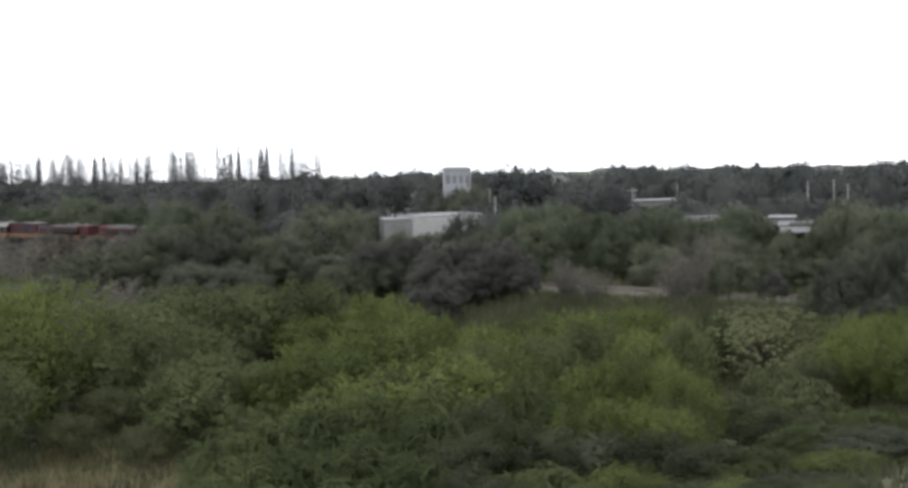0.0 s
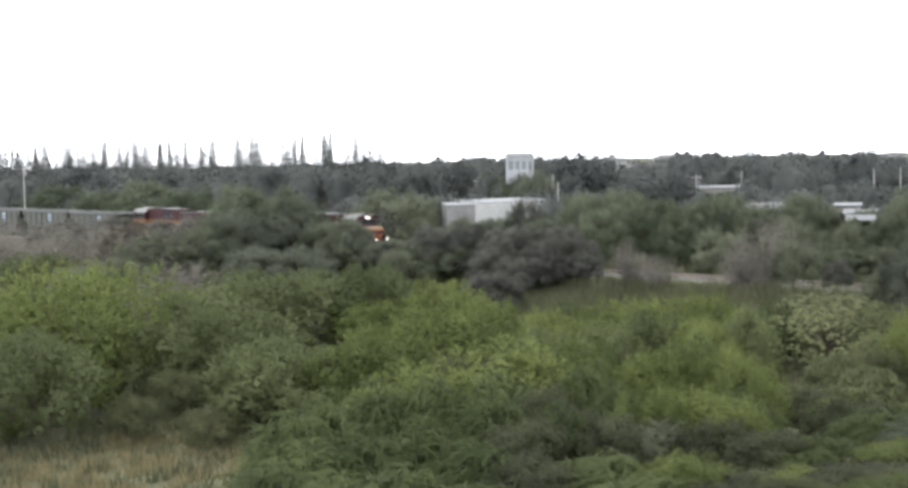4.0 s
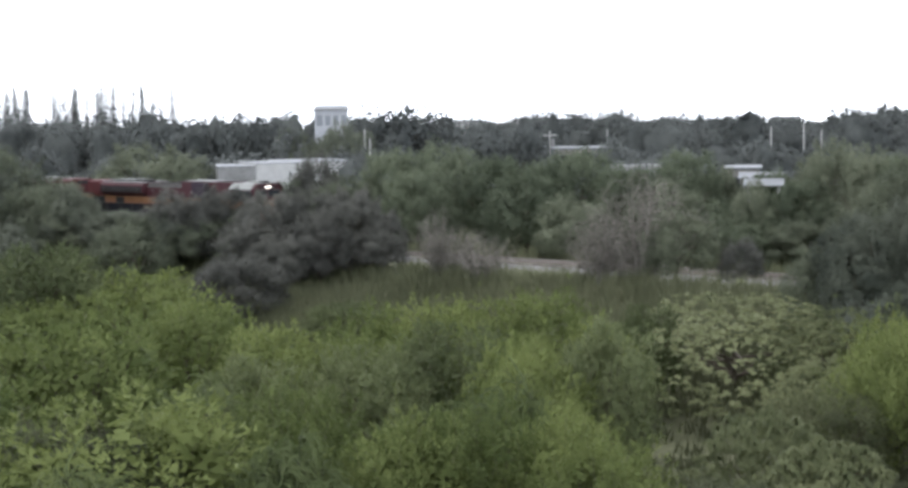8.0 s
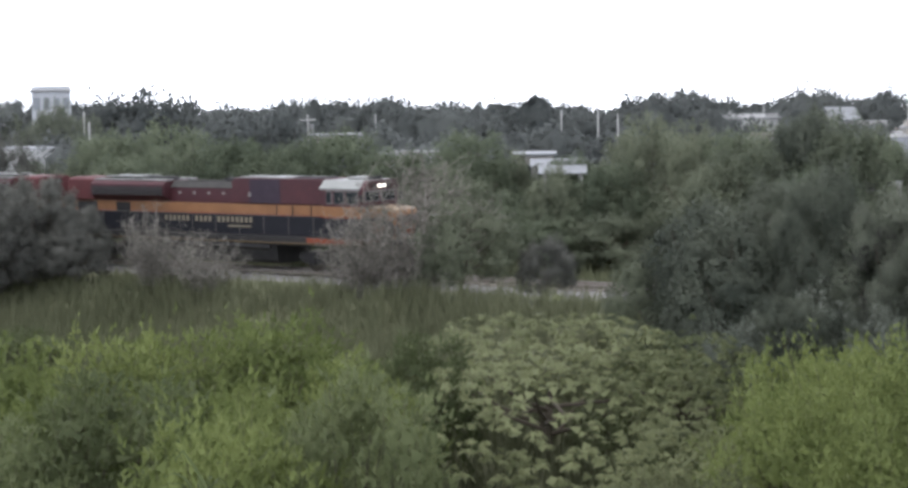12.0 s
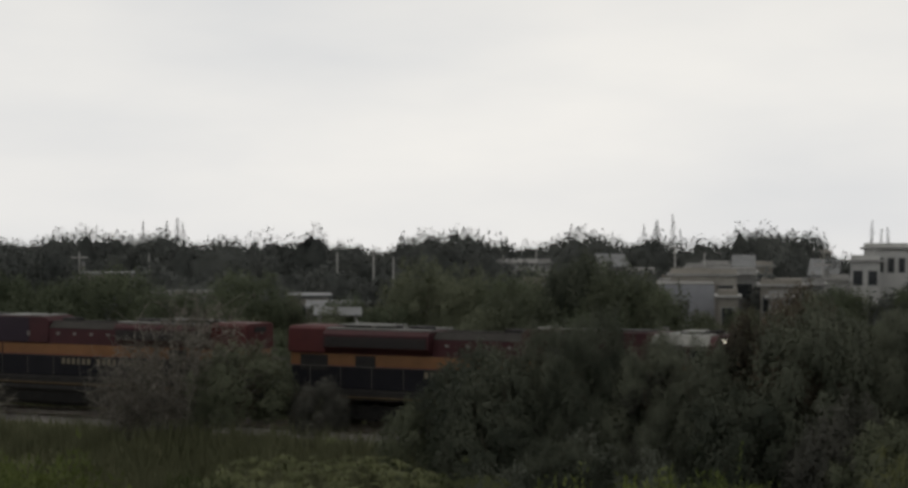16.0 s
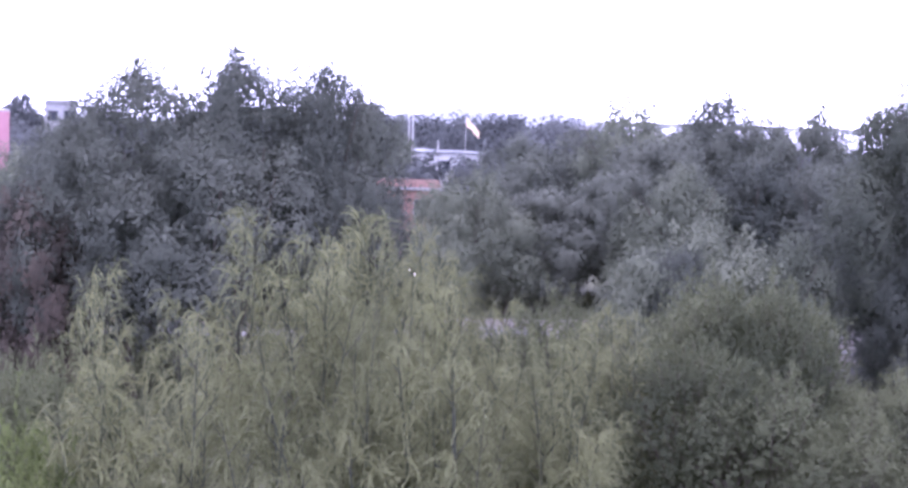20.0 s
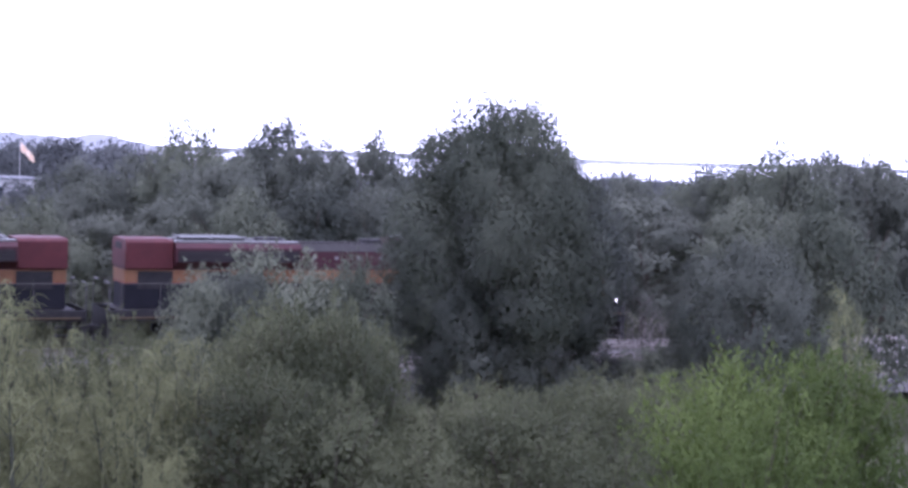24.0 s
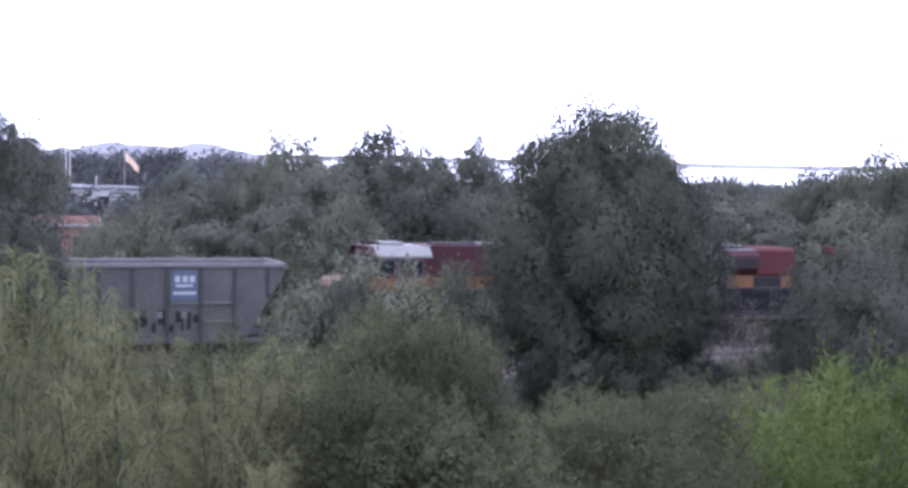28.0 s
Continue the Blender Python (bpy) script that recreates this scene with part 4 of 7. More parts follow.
    for y in (-0.16, 0.16):
        bm = bmesh.new()
        rod(bm, (8.56, y, 4.24), (8.68, y, 4.24), 0.075, sides=14)
        part("headlight", bm, FRAME_GREY if faded else LAMP_GLOW, top, "unlit headlight" if faded else "lit headlight")
    for y in (-0.85, 0.85):
        bm = bmesh.new()
        rod(bm, (10.72, y, 1.94), (10.82, y, 1.94), 0.072, sides=14)
        part("ditch_light", bm, FRAME_GREY if faded else LAMP_GLOW, top, "unlit ditch light" if faded else "lit ditch light")
        part("light_bracket", boxes((10.68, 10.74, y - 0.1, y + 0.1, 1.72, 2.06)), BLACK, top)
    # ends, steps, handrails
    for e, end in ((-1, 11.95), (1, 10.95)):
        part("pilot", extruded([(e * (end - 0.1), 0.25), (e * end, 0.25), (e * end, 1.72), (e * (end - 0.4), 1.72)], -1.45, 1.45), BLACK, top, "black pilot plate")
        bm = boxes((min(e * end, e * (end + 0.3)), max(e * end, e * (end + 0.3)), -0.12, 0.12, 0.72, 0.98), bevel=0.03)
        box(bm, min(e * (end + 0.2), e * (end + 0.4)), max(e * (end + 0.2), e * (end + 0.4)), -0.2, 0.2, 0.68, 1.02, 0.04)
        part("coupler", bm, BLACK, top)
        for y in (-0.5, 0.45):
            bm = bmesh.new()
            for k in range(5):
                w0, w1 = math.pi * k / 5, math.pi * (k + 1) / 5
                rod(bm, (e * (end + 0.28 * math.sin(w0)), y + 0.05 * k, 0.95 - 0.45 * math.sin(w0) * 0.8 - 0.04 * k), (e * (end + 0.28 * math.sin(w1)), y + 0.05 * (k + 1), 0.95 - 0.45 * math.sin(w1) * 0.8 - 0.04 * (k + 1)), 0.025, sides=6)
            part("air_hose", bm, BLACK, top)
        for s in (-1, 1):
            for k in range(4):
                part("step", boxes((min(e * (end - 0.7), e * (end - 0.15)), max(e * (end - 0.7), e * (end - 0.15)), min(s * 1.2, s * 1.55), max(s * 1.2, s * 1.55), 0.40 + 0.33 * k, 0.44 + 0.33 * k)), BLACK, top)
            bm = bmesh.new()
            rod(bm, (e * (end - 0.05), s * 1.45, 1.72), (e * (end - 0.05), s * 1.45, 2.78), 0.022, sides=6)
            rod(bm, (e * (end - 0.05), s * 1.45, 2.78), (e * (end - 0.05), s * 0.55, 2.78), 0.022, sides=6)
            part("end_rail", bm, FRAME_GREY, top)
    for s in (-1, 1):
        rail = bmesh.new()
        rod(rail, (-11.5, s * 1.52, 2.75), (5.95, s * 1.52, 2.75), 0.018, sides=6)
        rod(rail, (8.7, s * 1.4, 2.75), (10.85, s * 1.4, 2.75), 0.018, sides=6)
        part("handrail", rail, HANDRAIL, top, "thin dull handrail")
        for x in [-11.45 + 1.55 * k for k in range(12)] + [8.8, 9.8, 10.75]:
            bm = bmesh.new()
            y = s * (1.52 if x < 8 else 1.4)
            rod(bm, (x, y, 1.72), (x, y, 2.75), 0.016, sides=6)
            part("stanchion", bm, HANDRAIL, top)
    part("fuel_tank", along([(-1.35, 0.5), (-1.1, 0.32), (1.1, 0.32), (1.35, 0.5), (1.45, 1.28), (-1.45, 1.28)], -3.6, 3.2, 0.04), BLACK, top)
    for s in (-1, 1):
        bm = bmesh.new()
        rod(bm, (-3.2, s * 1.42, 1.18), (2.9, s * 1.42, 1.18), 0.16, sides=12)
        part("air_reservoir", bm, BLACK, top)
    for c in (-7.0, 7.0):
        for s in (-1, 1):
            bm = extruded([(c - 2.6, 0.62), (c - 2.3, 0.42), (c + 2.3, 0.42), (c + 2.6, 0.62), (c + 2.6, 0.92), (c + 1.2, 1.05), (c - 1.2, 1.05), (c - 2.6, 0.92)], s * 1.05 - 0.09, s * 1.05 + 0.09, 0.03)
            for x in (-1.8, 0.0, 1.8):
                box(bm, c + x - 0.2, c + x + 0.2, s * 1.05 - 0.16, s * 1.05 + 0.16, 0.34, 0.72, 0.03)
            for x in (-0.9, 0.9):
                rod(bm, (c + x, s * 1.12, 0.55), (c + x, s * 1.12, 1.0), 0.11, sides=10)
            part("truck_frame", bm, BLACK, top, "dark bogie side frame")
        for x in (-1.8, 0.0, 1.8):
            ROLLING.append((wheelset(top, c + x, 0.53), 0.53))
    return top


def hopper():
    """An open hopper wagon, its middle at the origin."""
    top = tagged(new("hopper_wagon"), "grey ribbed steel hopper wagon with a blue sign panel", "wagon", "train")
    L = 5.3
    for s in (-1, 1):
        side = part("side_sheet", extruded([(-L, 3.72), (-L + 0.0, 3.4), (-3.95, 1.1), (-3.0, 0.72), (3.0, 0.72), (3.95, 1.1), (L, 3.4), (L, 3.72)], s * SIDE - 0.03, s * SIDE + 0.03), HOPPER_GREY, top)
        for k in range(8):
            x = -4.66 + 1.332 * k
            z0 = 0.80 if abs(x) < 4.0 else 2.5
            part("side_post", boxes((x - 0.07, x + 0.07, min(s * SIDE, s * (SIDE + 0.11)), max(s * SIDE, s * (SIDE + 0.11)), z0, 3.70), bevel=0.01), HOPPER_POST, side)
        part("top_rail", boxes((-L - 0.05, L + 0.05, s * SIDE - 0.1, s * SIDE + 0.14, 3.70, 3.86), bevel=0.02), HOPPER_RIM, top, "paler top rail")
        part("side_sill", boxes((-5.2, 5.2, s * SIDE - 0.08, s * SIDE + 0.10, 0.72, 0.92), bevel=0.02), HOPPER_GREY, top)
        sg = part("sign_panel", boxes((0.80, 1.86, s * (SIDE + 0.05) - 0.012, s * (SIDE + 0.05) + 0.012, 2.40, 3.58)), SIGN_BLUE, top, "blue sign panel with pale bars")
        for x in (0.96, 1.26, 1.54):
            part("sign_bar", boxes((x, x + 0.2, s * (SIDE + 0.07) - 0.006, s * (SIDE + 0.07) + 0.006, 3.12, 3.38)), SIGN_WHITE, sg)
        part("sign_bar", boxes((1.0, 1.66, s * (SIDE + 0.07) - 0.006, s * (SIDE + 0.07) + 0.006, 2.94, 3.04)), SIGN_WHITE, sg)
        part("sign_bar", boxes((0.9, 1.8, s * (SIDE + 0.07) - 0.006, s * (SIDE + 0.07) + 0.006, 2.64, 2.76)), SIGN_WHITE, sg)
        for x, w, z in ((0.86, 1.0, 2.28), (2.16, 1.1, 2.28), (2.16, 1.1, 1.56)):
            part("ledge", boxes((x, x + w, min(s * SIDE, s * (SIDE + 0.09)), max(s * SIDE, s * (SIDE + 0.09)), z, z + 0.07)), HOPPER_RIM, side)
        stroke = bmesh.new()
        for k in range(22):
            x, z = -2.9 + 0.23 * k, 1.35 + 0.22 * math.sin(k * 2.3)
            box(stroke, x, x + 0.07 + 0.08 * (k % 3), s * (SIDE + 0.036) - 0.004, s * (SIDE + 0.036) + 0.004, z, z + 0.30 + 0.12 * (k % 4))
        part("scrawl_bars", stroke, BLACK, side, "dark sprayed scrawl")
        for k in range(5):
            x = -2.5 + 0.93 * k
            part("number_bar", boxes((x, x + 0.22, s * (SIDE + 0.038) - 0.006, s * (SIDE + 0.038) + 0.006, 1.72, 1.98)), HOPPER_RIM, side)
    for e in (-1, 1):
        slope = bmesh.new()
        q = [slope.verts.new(p) for p in ((e * L, -1.47, 3.6), (e * L, 1.47, 3.6), (e * 2.2, 1.47, 1.0), (e * 2.2, -1.47, 1.0))]
        f = slope.faces.new(q)
        r = bmesh.ops.extrude_face_region(slope, geom=[f])
        bmesh.ops.translate(slope, verts=[v for v in r["geom"] if isinstance(v, bmesh.types.BMVert)], vec=(0, 0, -0.05))
        part("slope_sheet", slope, HOPPER_GREY, top)
        part("end_rail", boxes((e * L - 0.08, e * L + 0.08, -1.6, 1.6, 3.68, 3.88), bevel=0.02), HOPPER_RIM, top)
        part("end_platform", boxes((min(e * 3.4, e * 5.35), max(e * 3.4, e * 5.35), -1.45, 1.45, 0.85, 1.0)), BLACK, top)
        for s in (-1, 1):
            bm = bmesh.new()
            rod(bm, (e * 5.2, s * 1.38, 1.0), (e * 5.2, s * 1.38, 3.68), 0.05, sides=6)
            part("corner_post", bm, HOPPER_GREY, top)
        bm = boxes((min(e * 5.3, e * 5.75), max(e * 5.3, e * 5.75), -0.12, 0.12, 0.72, 0.98), bevel=0.03)
        part("coupler", bm, BLACK, top)
        for s in (-1, 1):
            bm = extruded([(e * 3.7 - 1.2, 0.35), (e * 3.7 - 1.2, 0.6), (e * 3.7 - 0.4, 0.85), (e * 3.7 + 0.4, 0.85), (e * 3.7 + 1.2, 0.6), (e * 3.7 + 1.2, 0.35), (e * 3.7 + 0.4, 0.28), (e * 3.7 - 0.4, 0.28)], s * 1.0 - 0.09, s * 1.0 + 0.09, 0.02)
            part("truck_frame", bm, BLACK, top, "dark bogie side frame")
        for x in (-0.88, 0.88):
            ROLLING.append((wheelset(top, e * 3.7 + x, 0.45), 0.45))
    for x in (-2.0, 0.0, 2.0):
        part("hopper_chute", along([(-0.9, 0.9), (0.9, 0.9), (0.45, 0.3), (-0.45, 0.3)], x - 0.7, x + 0.7), HOPPER_GREY, top)
    heap = bmesh.new()
    rows = [[heap.verts.new((-5.0 + 0.5 * i, -1.4 + 0.56 * j, 3.35 + 0.33 * (1 - ((j - 2.5) / 2.5) ** 2) + 0.12 * noise.noise((i * 0.7, j * 0.7, 2.0)))) for j in range(6)] for i in range(21)]
    for a, b in zip(rows, rows[1:]):
        for j in range(5):
            heap.faces.new((a[j], b[j], b[j + 1], a[j + 1]))
    part("cargo_heap", heap, COAL, top, "dark bulk cargo", smooth=True)
    return top


lead = locomotive("maroon, yellow and dark diesel locomotive leading the train", False)
second = locomotive("red, yellow and dark diesel locomotive running backwards", True)
VEHICLES = [(lead, -11.2, 0), (second, -35.9, 180)]
wagon = hopper()
wagon_wheels = [o for o in wagon.children if o.name.startswith("wheelset")]
VEHICLES.append((wagon, -53.45, 0))
for i in range(1, 10):
    w = copy_thing(wagon, pose(0, 0, 0))
    VEHICLES.append((w, -53.45 - 11.6 * i, 0))
    for o in w.children:
        if o.name.startswith("wheelset"):
            ROLLING.append((o, 0.45))

# ---- town ----
WHITEWASH = material("white_wall", (0.22, 0.22, 0.213), (0.46, 0.455, 0.44), 0.85, scale=0.5, bump=0.1, per="object")
BARN_WHITE = material("barn_white", (0.40, 0.40, 0.39), (0.60, 0.60, 0.58), 0.85, scale=0.4, bump=0.1)
CONCRETE = material("concrete", (0.21, 0.21, 0.205), (0.37, 0.37, 0.36), 0.9, scale=0.7, bump=0.15, per="object")
GREY_WALL = material("grey_wall", (0.27, 0.28, 0.30), (0.38, 0.39, 0.42), 0.9, scale=0.5, bump=0.1)
PINK = material("pink_wall", (0.36, 0.172, 0.20), (0.45, 0.235, 0.262), 0.8, scale=0.4, bump=0.08)
BRICK_RED = material("brick_wall", (0.22, 0.13, 0.105), (0.33, 0.21, 0.17), 0.9, scale=1.5, bump=0.2)
SHEET = material("pale_sheet_roof", (0.13, 0.137, 0.143), (0.235, 0.243, 0.25), 0.5, scale=0.6, bump=0.05)
TAN_WALL = material("tan_wall", (0.25, 0.235, 0.21), (0.41, 0.39, 0.35), 0.9, scale=0.6, bump=0.1, per="object")
# wall colour paled and blued to carry haze
HAZE_WALL = material("hazy_wall", (0.36, 0.37, 0.39), (0.48, 0.49, 0.51), 0.9, scale=0.3, bump=0.05)
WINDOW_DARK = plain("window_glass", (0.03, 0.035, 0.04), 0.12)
# panes greyed by the same painted haze, not by age
HAZE_GLASS = plain("hazy_glass", (0.22, 0.24, 0.26), 0.3)
POST_GREY = material("post_concrete", (0.34, 0.34, 0.33), (0.52, 0.51, 0.49), 0.85, scale=2, bump=0.1)
FLAG_CLOTH = plain("flag_cloth", (0.80, 0.62, 0.45), 0.8)
# the haze of distance is mixed into this pale blue-grey
HAZE_HILL = material("hazy_hill", (0.25, 0.265, 0.275), (0.33, 0.345, 0.355), 0.95, scale=0.01, bump=0)


def pane_in(thing, x0, x1, y, z0, z1, out, glass):
    """A framed window on the wall plane y of a house; out: -1 or 1, the side to which the wall looks."""
    fr = part("window", boxes((x0, x1, y - 0.04, y + 0.04, z0, z1)), CONCRETE, thing)
    part("pane", boxes((x0 + 0.07, x1 - 0.07, y + out * 0.045 - 0.01, y + out * 0.045 + 0.01, z0 + 0.07, z1 - 0.07)), glass, fr)
    return fr


def house(x, y, w, d, top, turn, wall, label, storeys=1, windows=3, roof="flat", roof_mat=None, head=0.55):
    """A block house whose front looks to -y before it is turned; top: height of the wall head."""
    z = ground_z(x, y) - 0.3
    h = top - z
    t = tagged(new("house"), label, "house", "houses of the town")
    t.matrix_basis = pose(x, y, z, 0, 0, turn)
    part("wall", boxes((-w / 2, w / 2, -d / 2, d / 2, 0, h), bevel=0.03), wall, t)
    rm = roof_mat or CONCRETE
    if roof == "flat":
        o, thick = (0.25, 0.18) if windows else (0.03, 0.07)
        part("roof_slab", boxes((-w / 2 - o, w / 2 + o, -d / 2 - o, d / 2 + o, h + 0.003, h + thick), bevel=0.02), rm, t)
        for s in (-1, 1) if roof_mat is None and windows else ():
            part("parapet", boxes((-w / 2, w / 2, s * (d / 2 - 0.1) - 0.08, s * (d / 2 - 0.1) + 0.08, h + 0.183, h + 0.5)), wall, t)
    else:
        part("gable_roof", along([(-d / 2 - 0.3, h), (0, h + d * 0.22), (d / 2 + 0.3, h), (d / 2 + 0.3, h + 0.12), (0, h + d * 0.22 + 0.12), (-d / 2 - 0.3, h + 0.12)], -w / 2 - 0.3, w / 2 + 0.3), rm, t)
        part("gable_wall", along([(-d / 2, h - 0.05), (d / 2, h - 0.05), (0, h + d * 0.2)], -w / 2, w / 2), wall, t)
    sh = min(3.0, h / max(1, storeys))
    for k in range(storeys):
        z1 = h - head - sh * k
        for i in range(windows):
            xc = -w / 2 + w * (i + 0.5) / windows
            ww = min(0.65, w / windows * 0.36)
            pane_in(t, xc - ww, xc + ww, -d / 2, z1 - 1.15, z1, -1, HAZE_GLASS if wall == HAZE_WALL else WINDOW_DARK)
    if windows:
        part("door", boxes((w * 0.3, w * 0.3 + 0.9, -d / 2 - 0.05, -d / 2 + 0.02, 0.3, 2.4)), WINDOW_DARK, t)
    return t


def porch(x, y, w, d, top, turn):
    """An open porch: a tilted sheet roof on four posts over a low wall."""
    z = ground_z(x, y) - 0.2
    h = top - z
    t = tagged(new("porch"), "open white porch with a pale tilted sheet roof", "porch")
    t.matrix_basis = pose(x, y, z, 0, 0, turn)
    part("roof_sheet", along([(-d / 2 - 0.2, h - 0.35), (d / 2 + 0.2, h + 0.05), (d / 2 + 0.2, h + 0.11), (-d / 2 - 0.2, h - 0.29)], -w / 2 - 0.2, w / 2 + 0.2), SHEET, t)
    for i in range(9):
        xr = -w / 2 - 0.1 + (w + 0.2) * i / 8
        part("roof_rib", along([(-d / 2 - 0.2, h - 0.285), (d / 2 + 0.2, h + 0.115), (d / 2 + 0.2, h + 0.15), (-d / 2 - 0.2, h - 0.25)], xr - 0.03, xr + 0.03), SHEET, t)
    for sx in (-1, 1):
        for sy in (-1, 1):
            part("post", boxes((sx * (w / 2 - 0.2) - 0.12, sx * (w / 2 - 0.2) + 0.12, sy * (d / 2 - 0.2) - 0.12, sy * (d / 2 - 0.2) + 0.12, 0, h - 0.36 + (0.3 if sy > 0 else 0)), bevel=0.01), WHITEWASH, t)
    part("low_wall", boxes((-w / 2, w / 2, d / 2 - 0.05, d / 2 + 0.1, 0, h * 0.40), bevel=0.02), TAN_WALL, t)
    return t


def post(x, y, top, arm=True):
    t = tagged(new("utility_pole"), "pale concrete utility pole with a cross arm", "utility pole", "utility poles of the town")
    z = ground_z(x, y) - 0.3
    t.matrix_basis = pose(x, y, z, 0, 0, 15)
    bm = bmesh.new()
    rod(bm, (0, 0, 0), (0, 0, top - z), 0.10, 0.065, 8)
    part("pole", bm, POST_GREY, t)
    if arm:
        part("cross_arm", boxes((-0.7, 0.7, -0.05, 0.05, top - z - 0.5, top - z - 0.38)), POST_GREY, t)
        bm = bmesh.new()
        rod(bm, (0.32, 0, top - z - 1.5), (0.32, 0, top - z - 0.8), 0.2, sides=10)
        part("transformer", bm, CONCRETE, t)
    return t


# houses begin
house(-99.5, 82.9, 3.2, 7.0, 5.0, 50.2, CONCRETE, "low grey end of a warehouse among the trees", 1, 0, roof_mat=SHEET)
house(-97.4, 88.1, 9.1, 9.0, 5.2, 60.2, BARN_WHITE, "long white warehouse with a pale sheet roof", 1, 0, roof_mat=SHEET)
house(-62.4, 106.6, 2.6, 5.0, 4.3, 30.3, TAN_WALL, "tan house with a pale sheet roof behind trees", 1, 2, roof_mat=SHEET)
porch(-57.8, 101.7, 3.2, 2.2, 4.1, 29.6)
house(-67.9, 98.9, 4.5, 4.0, 4.3, 34.4, CONCRETE, "grey concrete shed half hidden by shrubs", 1, 2)
house(-50.8, 103.1, 4.4, 4.0, 3.4, 26.2, WHITEWASH, "white cottage half hidden by trees", 1, 2)
house(-49.5, 101.1, 2.4, 1.2, 2.5, 26.1, BRICK_RED, "low brick red wall before a cottage", 1, 1)
house(-48.8, 117.2, 2.8, 4.0, 5.0, 22.6, TAN_WALL, "tan block house behind trees", 1, 2)
house(-91.1, 122.3, 5.0, 5.0, 5.3, 36.7, TAN_WALL, "white low house under the trees", 1, 3, roof_mat=SHEET)
house(-124.7, 150.0, 7.0, 8.0, 5.6, 64.5, TAN_WALL, "far hall with a dull gable roof", 1, 3, "gable", CONCRETE)
# this block is small and near, placed to suit the camera's view
house(-118.7, 114.6, 3.5, 5.0, 9.6, 45.9, HAZE_WALL, "pale apartment block on the skyline, scaled down to fit the view", 2, 4)
house(-123.9, 112.7, 1.8, 5.0, 6.2, 47.7, WHITEWASH, "small white house beside a round tree", 1, 2)
house(-76.6, 177.1, 2.7, 6.0, 5.8, 23.4, WHITEWASH, "white house in the far town", 1, 2)
house(-36.0, 110.8, 3.7, 9.0, 5.5, 18.0, GREY_WALL, "large plain grey walled building", 1, 0)
house(-36.5, 116.4, 4.5, 6.0, 5.9, 17.4, TAN_WALL, "tan concrete house with a flat roof", 1, 3)
house(-36.0, 121.8, 3.3, 6.0, 5.9, 16.4, WHITEWASH, "pale house with a flat roof", 1, 2)
house(-39.4, 136.4, 1.3, 4.0, 6.2, 16.1, WHITEWASH, "small white house with a gable roof", 1, 1, "gable", SHEET)
house(-30.5, 114.5, 2.7, 5.0, 5.3, 14.9, TAN_WALL, "tan house with an awning", 1, 3)
house(-26.8, 132.0, 3.1, 7.0, 7.7, 18.8, BARN_WHITE, "white two-storey house with a row of windows", 2, 4)
house(-27.9, 128.5, 2.1, 5.0, 6.8, 12.3, BARN_WHITE, "white lower wing of a two-storey house", 1, 2)
house(-14.1, 112.1, 3.1, 6.0, 6.8, 7.2, PINK, "pink house wall below an open terrace", 1, 0)
house(-11.4, 112.4, 2.6, 6.0, 7.5, 5.8, PINK, "taller plain pink house block", 1, 0)
house(-15.0, 114.5, 4.0, 5.0, 7.5, 7.5, GREY_WALL, "grey upper storey with dark openings behind a pink house", 1, 3, head=0.15)
house(-30.7, 88.3, 2.1, 3.0, 3.7, 19.2, WHITEWASH, "low pale shed beyond the railway", 1, 0)
house(-45.0, 91.5, 3.6, 4.0, 4.0, 26.2, WHITEWASH, "white shed beyond the railway", 1, 2)
house(-29.3, 109.7, 1.4, 3.0, 4.6, 14.9, WHITEWASH, "small pale hut with a flat roof", 1, 1)
house(-31.3, 104.9, 1.2, 3.0, 4.8, 16.6, TAN_WALL, "small tan hut among bushes", 1, 1)
house(-31.4, 126.2, 1.9, 4.0, 5.1, 14.0, CONCRETE, "low grey block house in the town", 1, 2)
house(-32.3, 138.3, 1.9, 4.0, 5.2, 13.2, WHITEWASH, "low white house in the town", 1, 2)
house(-26.3, 149.7, 1.9, 4.0, 5.5, 10.0, TAN_WALL, "low tan house behind a row of poles", 1, 2)
house(-20.6, 128.3, 1.9, 4.0, 5.0, 9.1, GREY_WALL, "low grey house beside bushes", 1, 2)
house(-54.2, 153.2, 2.7, 5.0, 5.3, 19.5, WHITEWASH, "pale house under far trees", 1, 2)
house(-54.9, 142.3, 2.5, 5.0, 5.3, 21.1, CONCRETE, "grey block house under far trees", 1, 2)
house(-59.5, 193.5, 2.1, 5.0, 6.6, 17.1, WHITEWASH, "pale house in the far town", 1, 1)
house(-50.2, 206.5, 2.6, 5.0, 6.8, 13.7, TAN_WALL, "tan house in the far town", 1, 2)
house(-69.3, 158.5, 3.6, 6.0, 6.0, 23.6, WHITEWASH, "pale house in the far town", 1, 2)
house(-50.1, 186.9, 4.4, 7.0, 6.5, 15.0, WHITEWASH, "long white house in the far town", 1, 4)
house(-48.5, 155.6, 3.7, 6.0, 5.7, 17.3, WHITEWASH, "pale house in the far town", 1, 3)
house(-43.3, 103.3, 2.2, 4.0, 5.4, 22.7, TAN_WALL, "tan cottage beyond the trees", 1, 2)
porch(-52.8, 93.6, 2.6, 2.2, 4.0, 29.4)
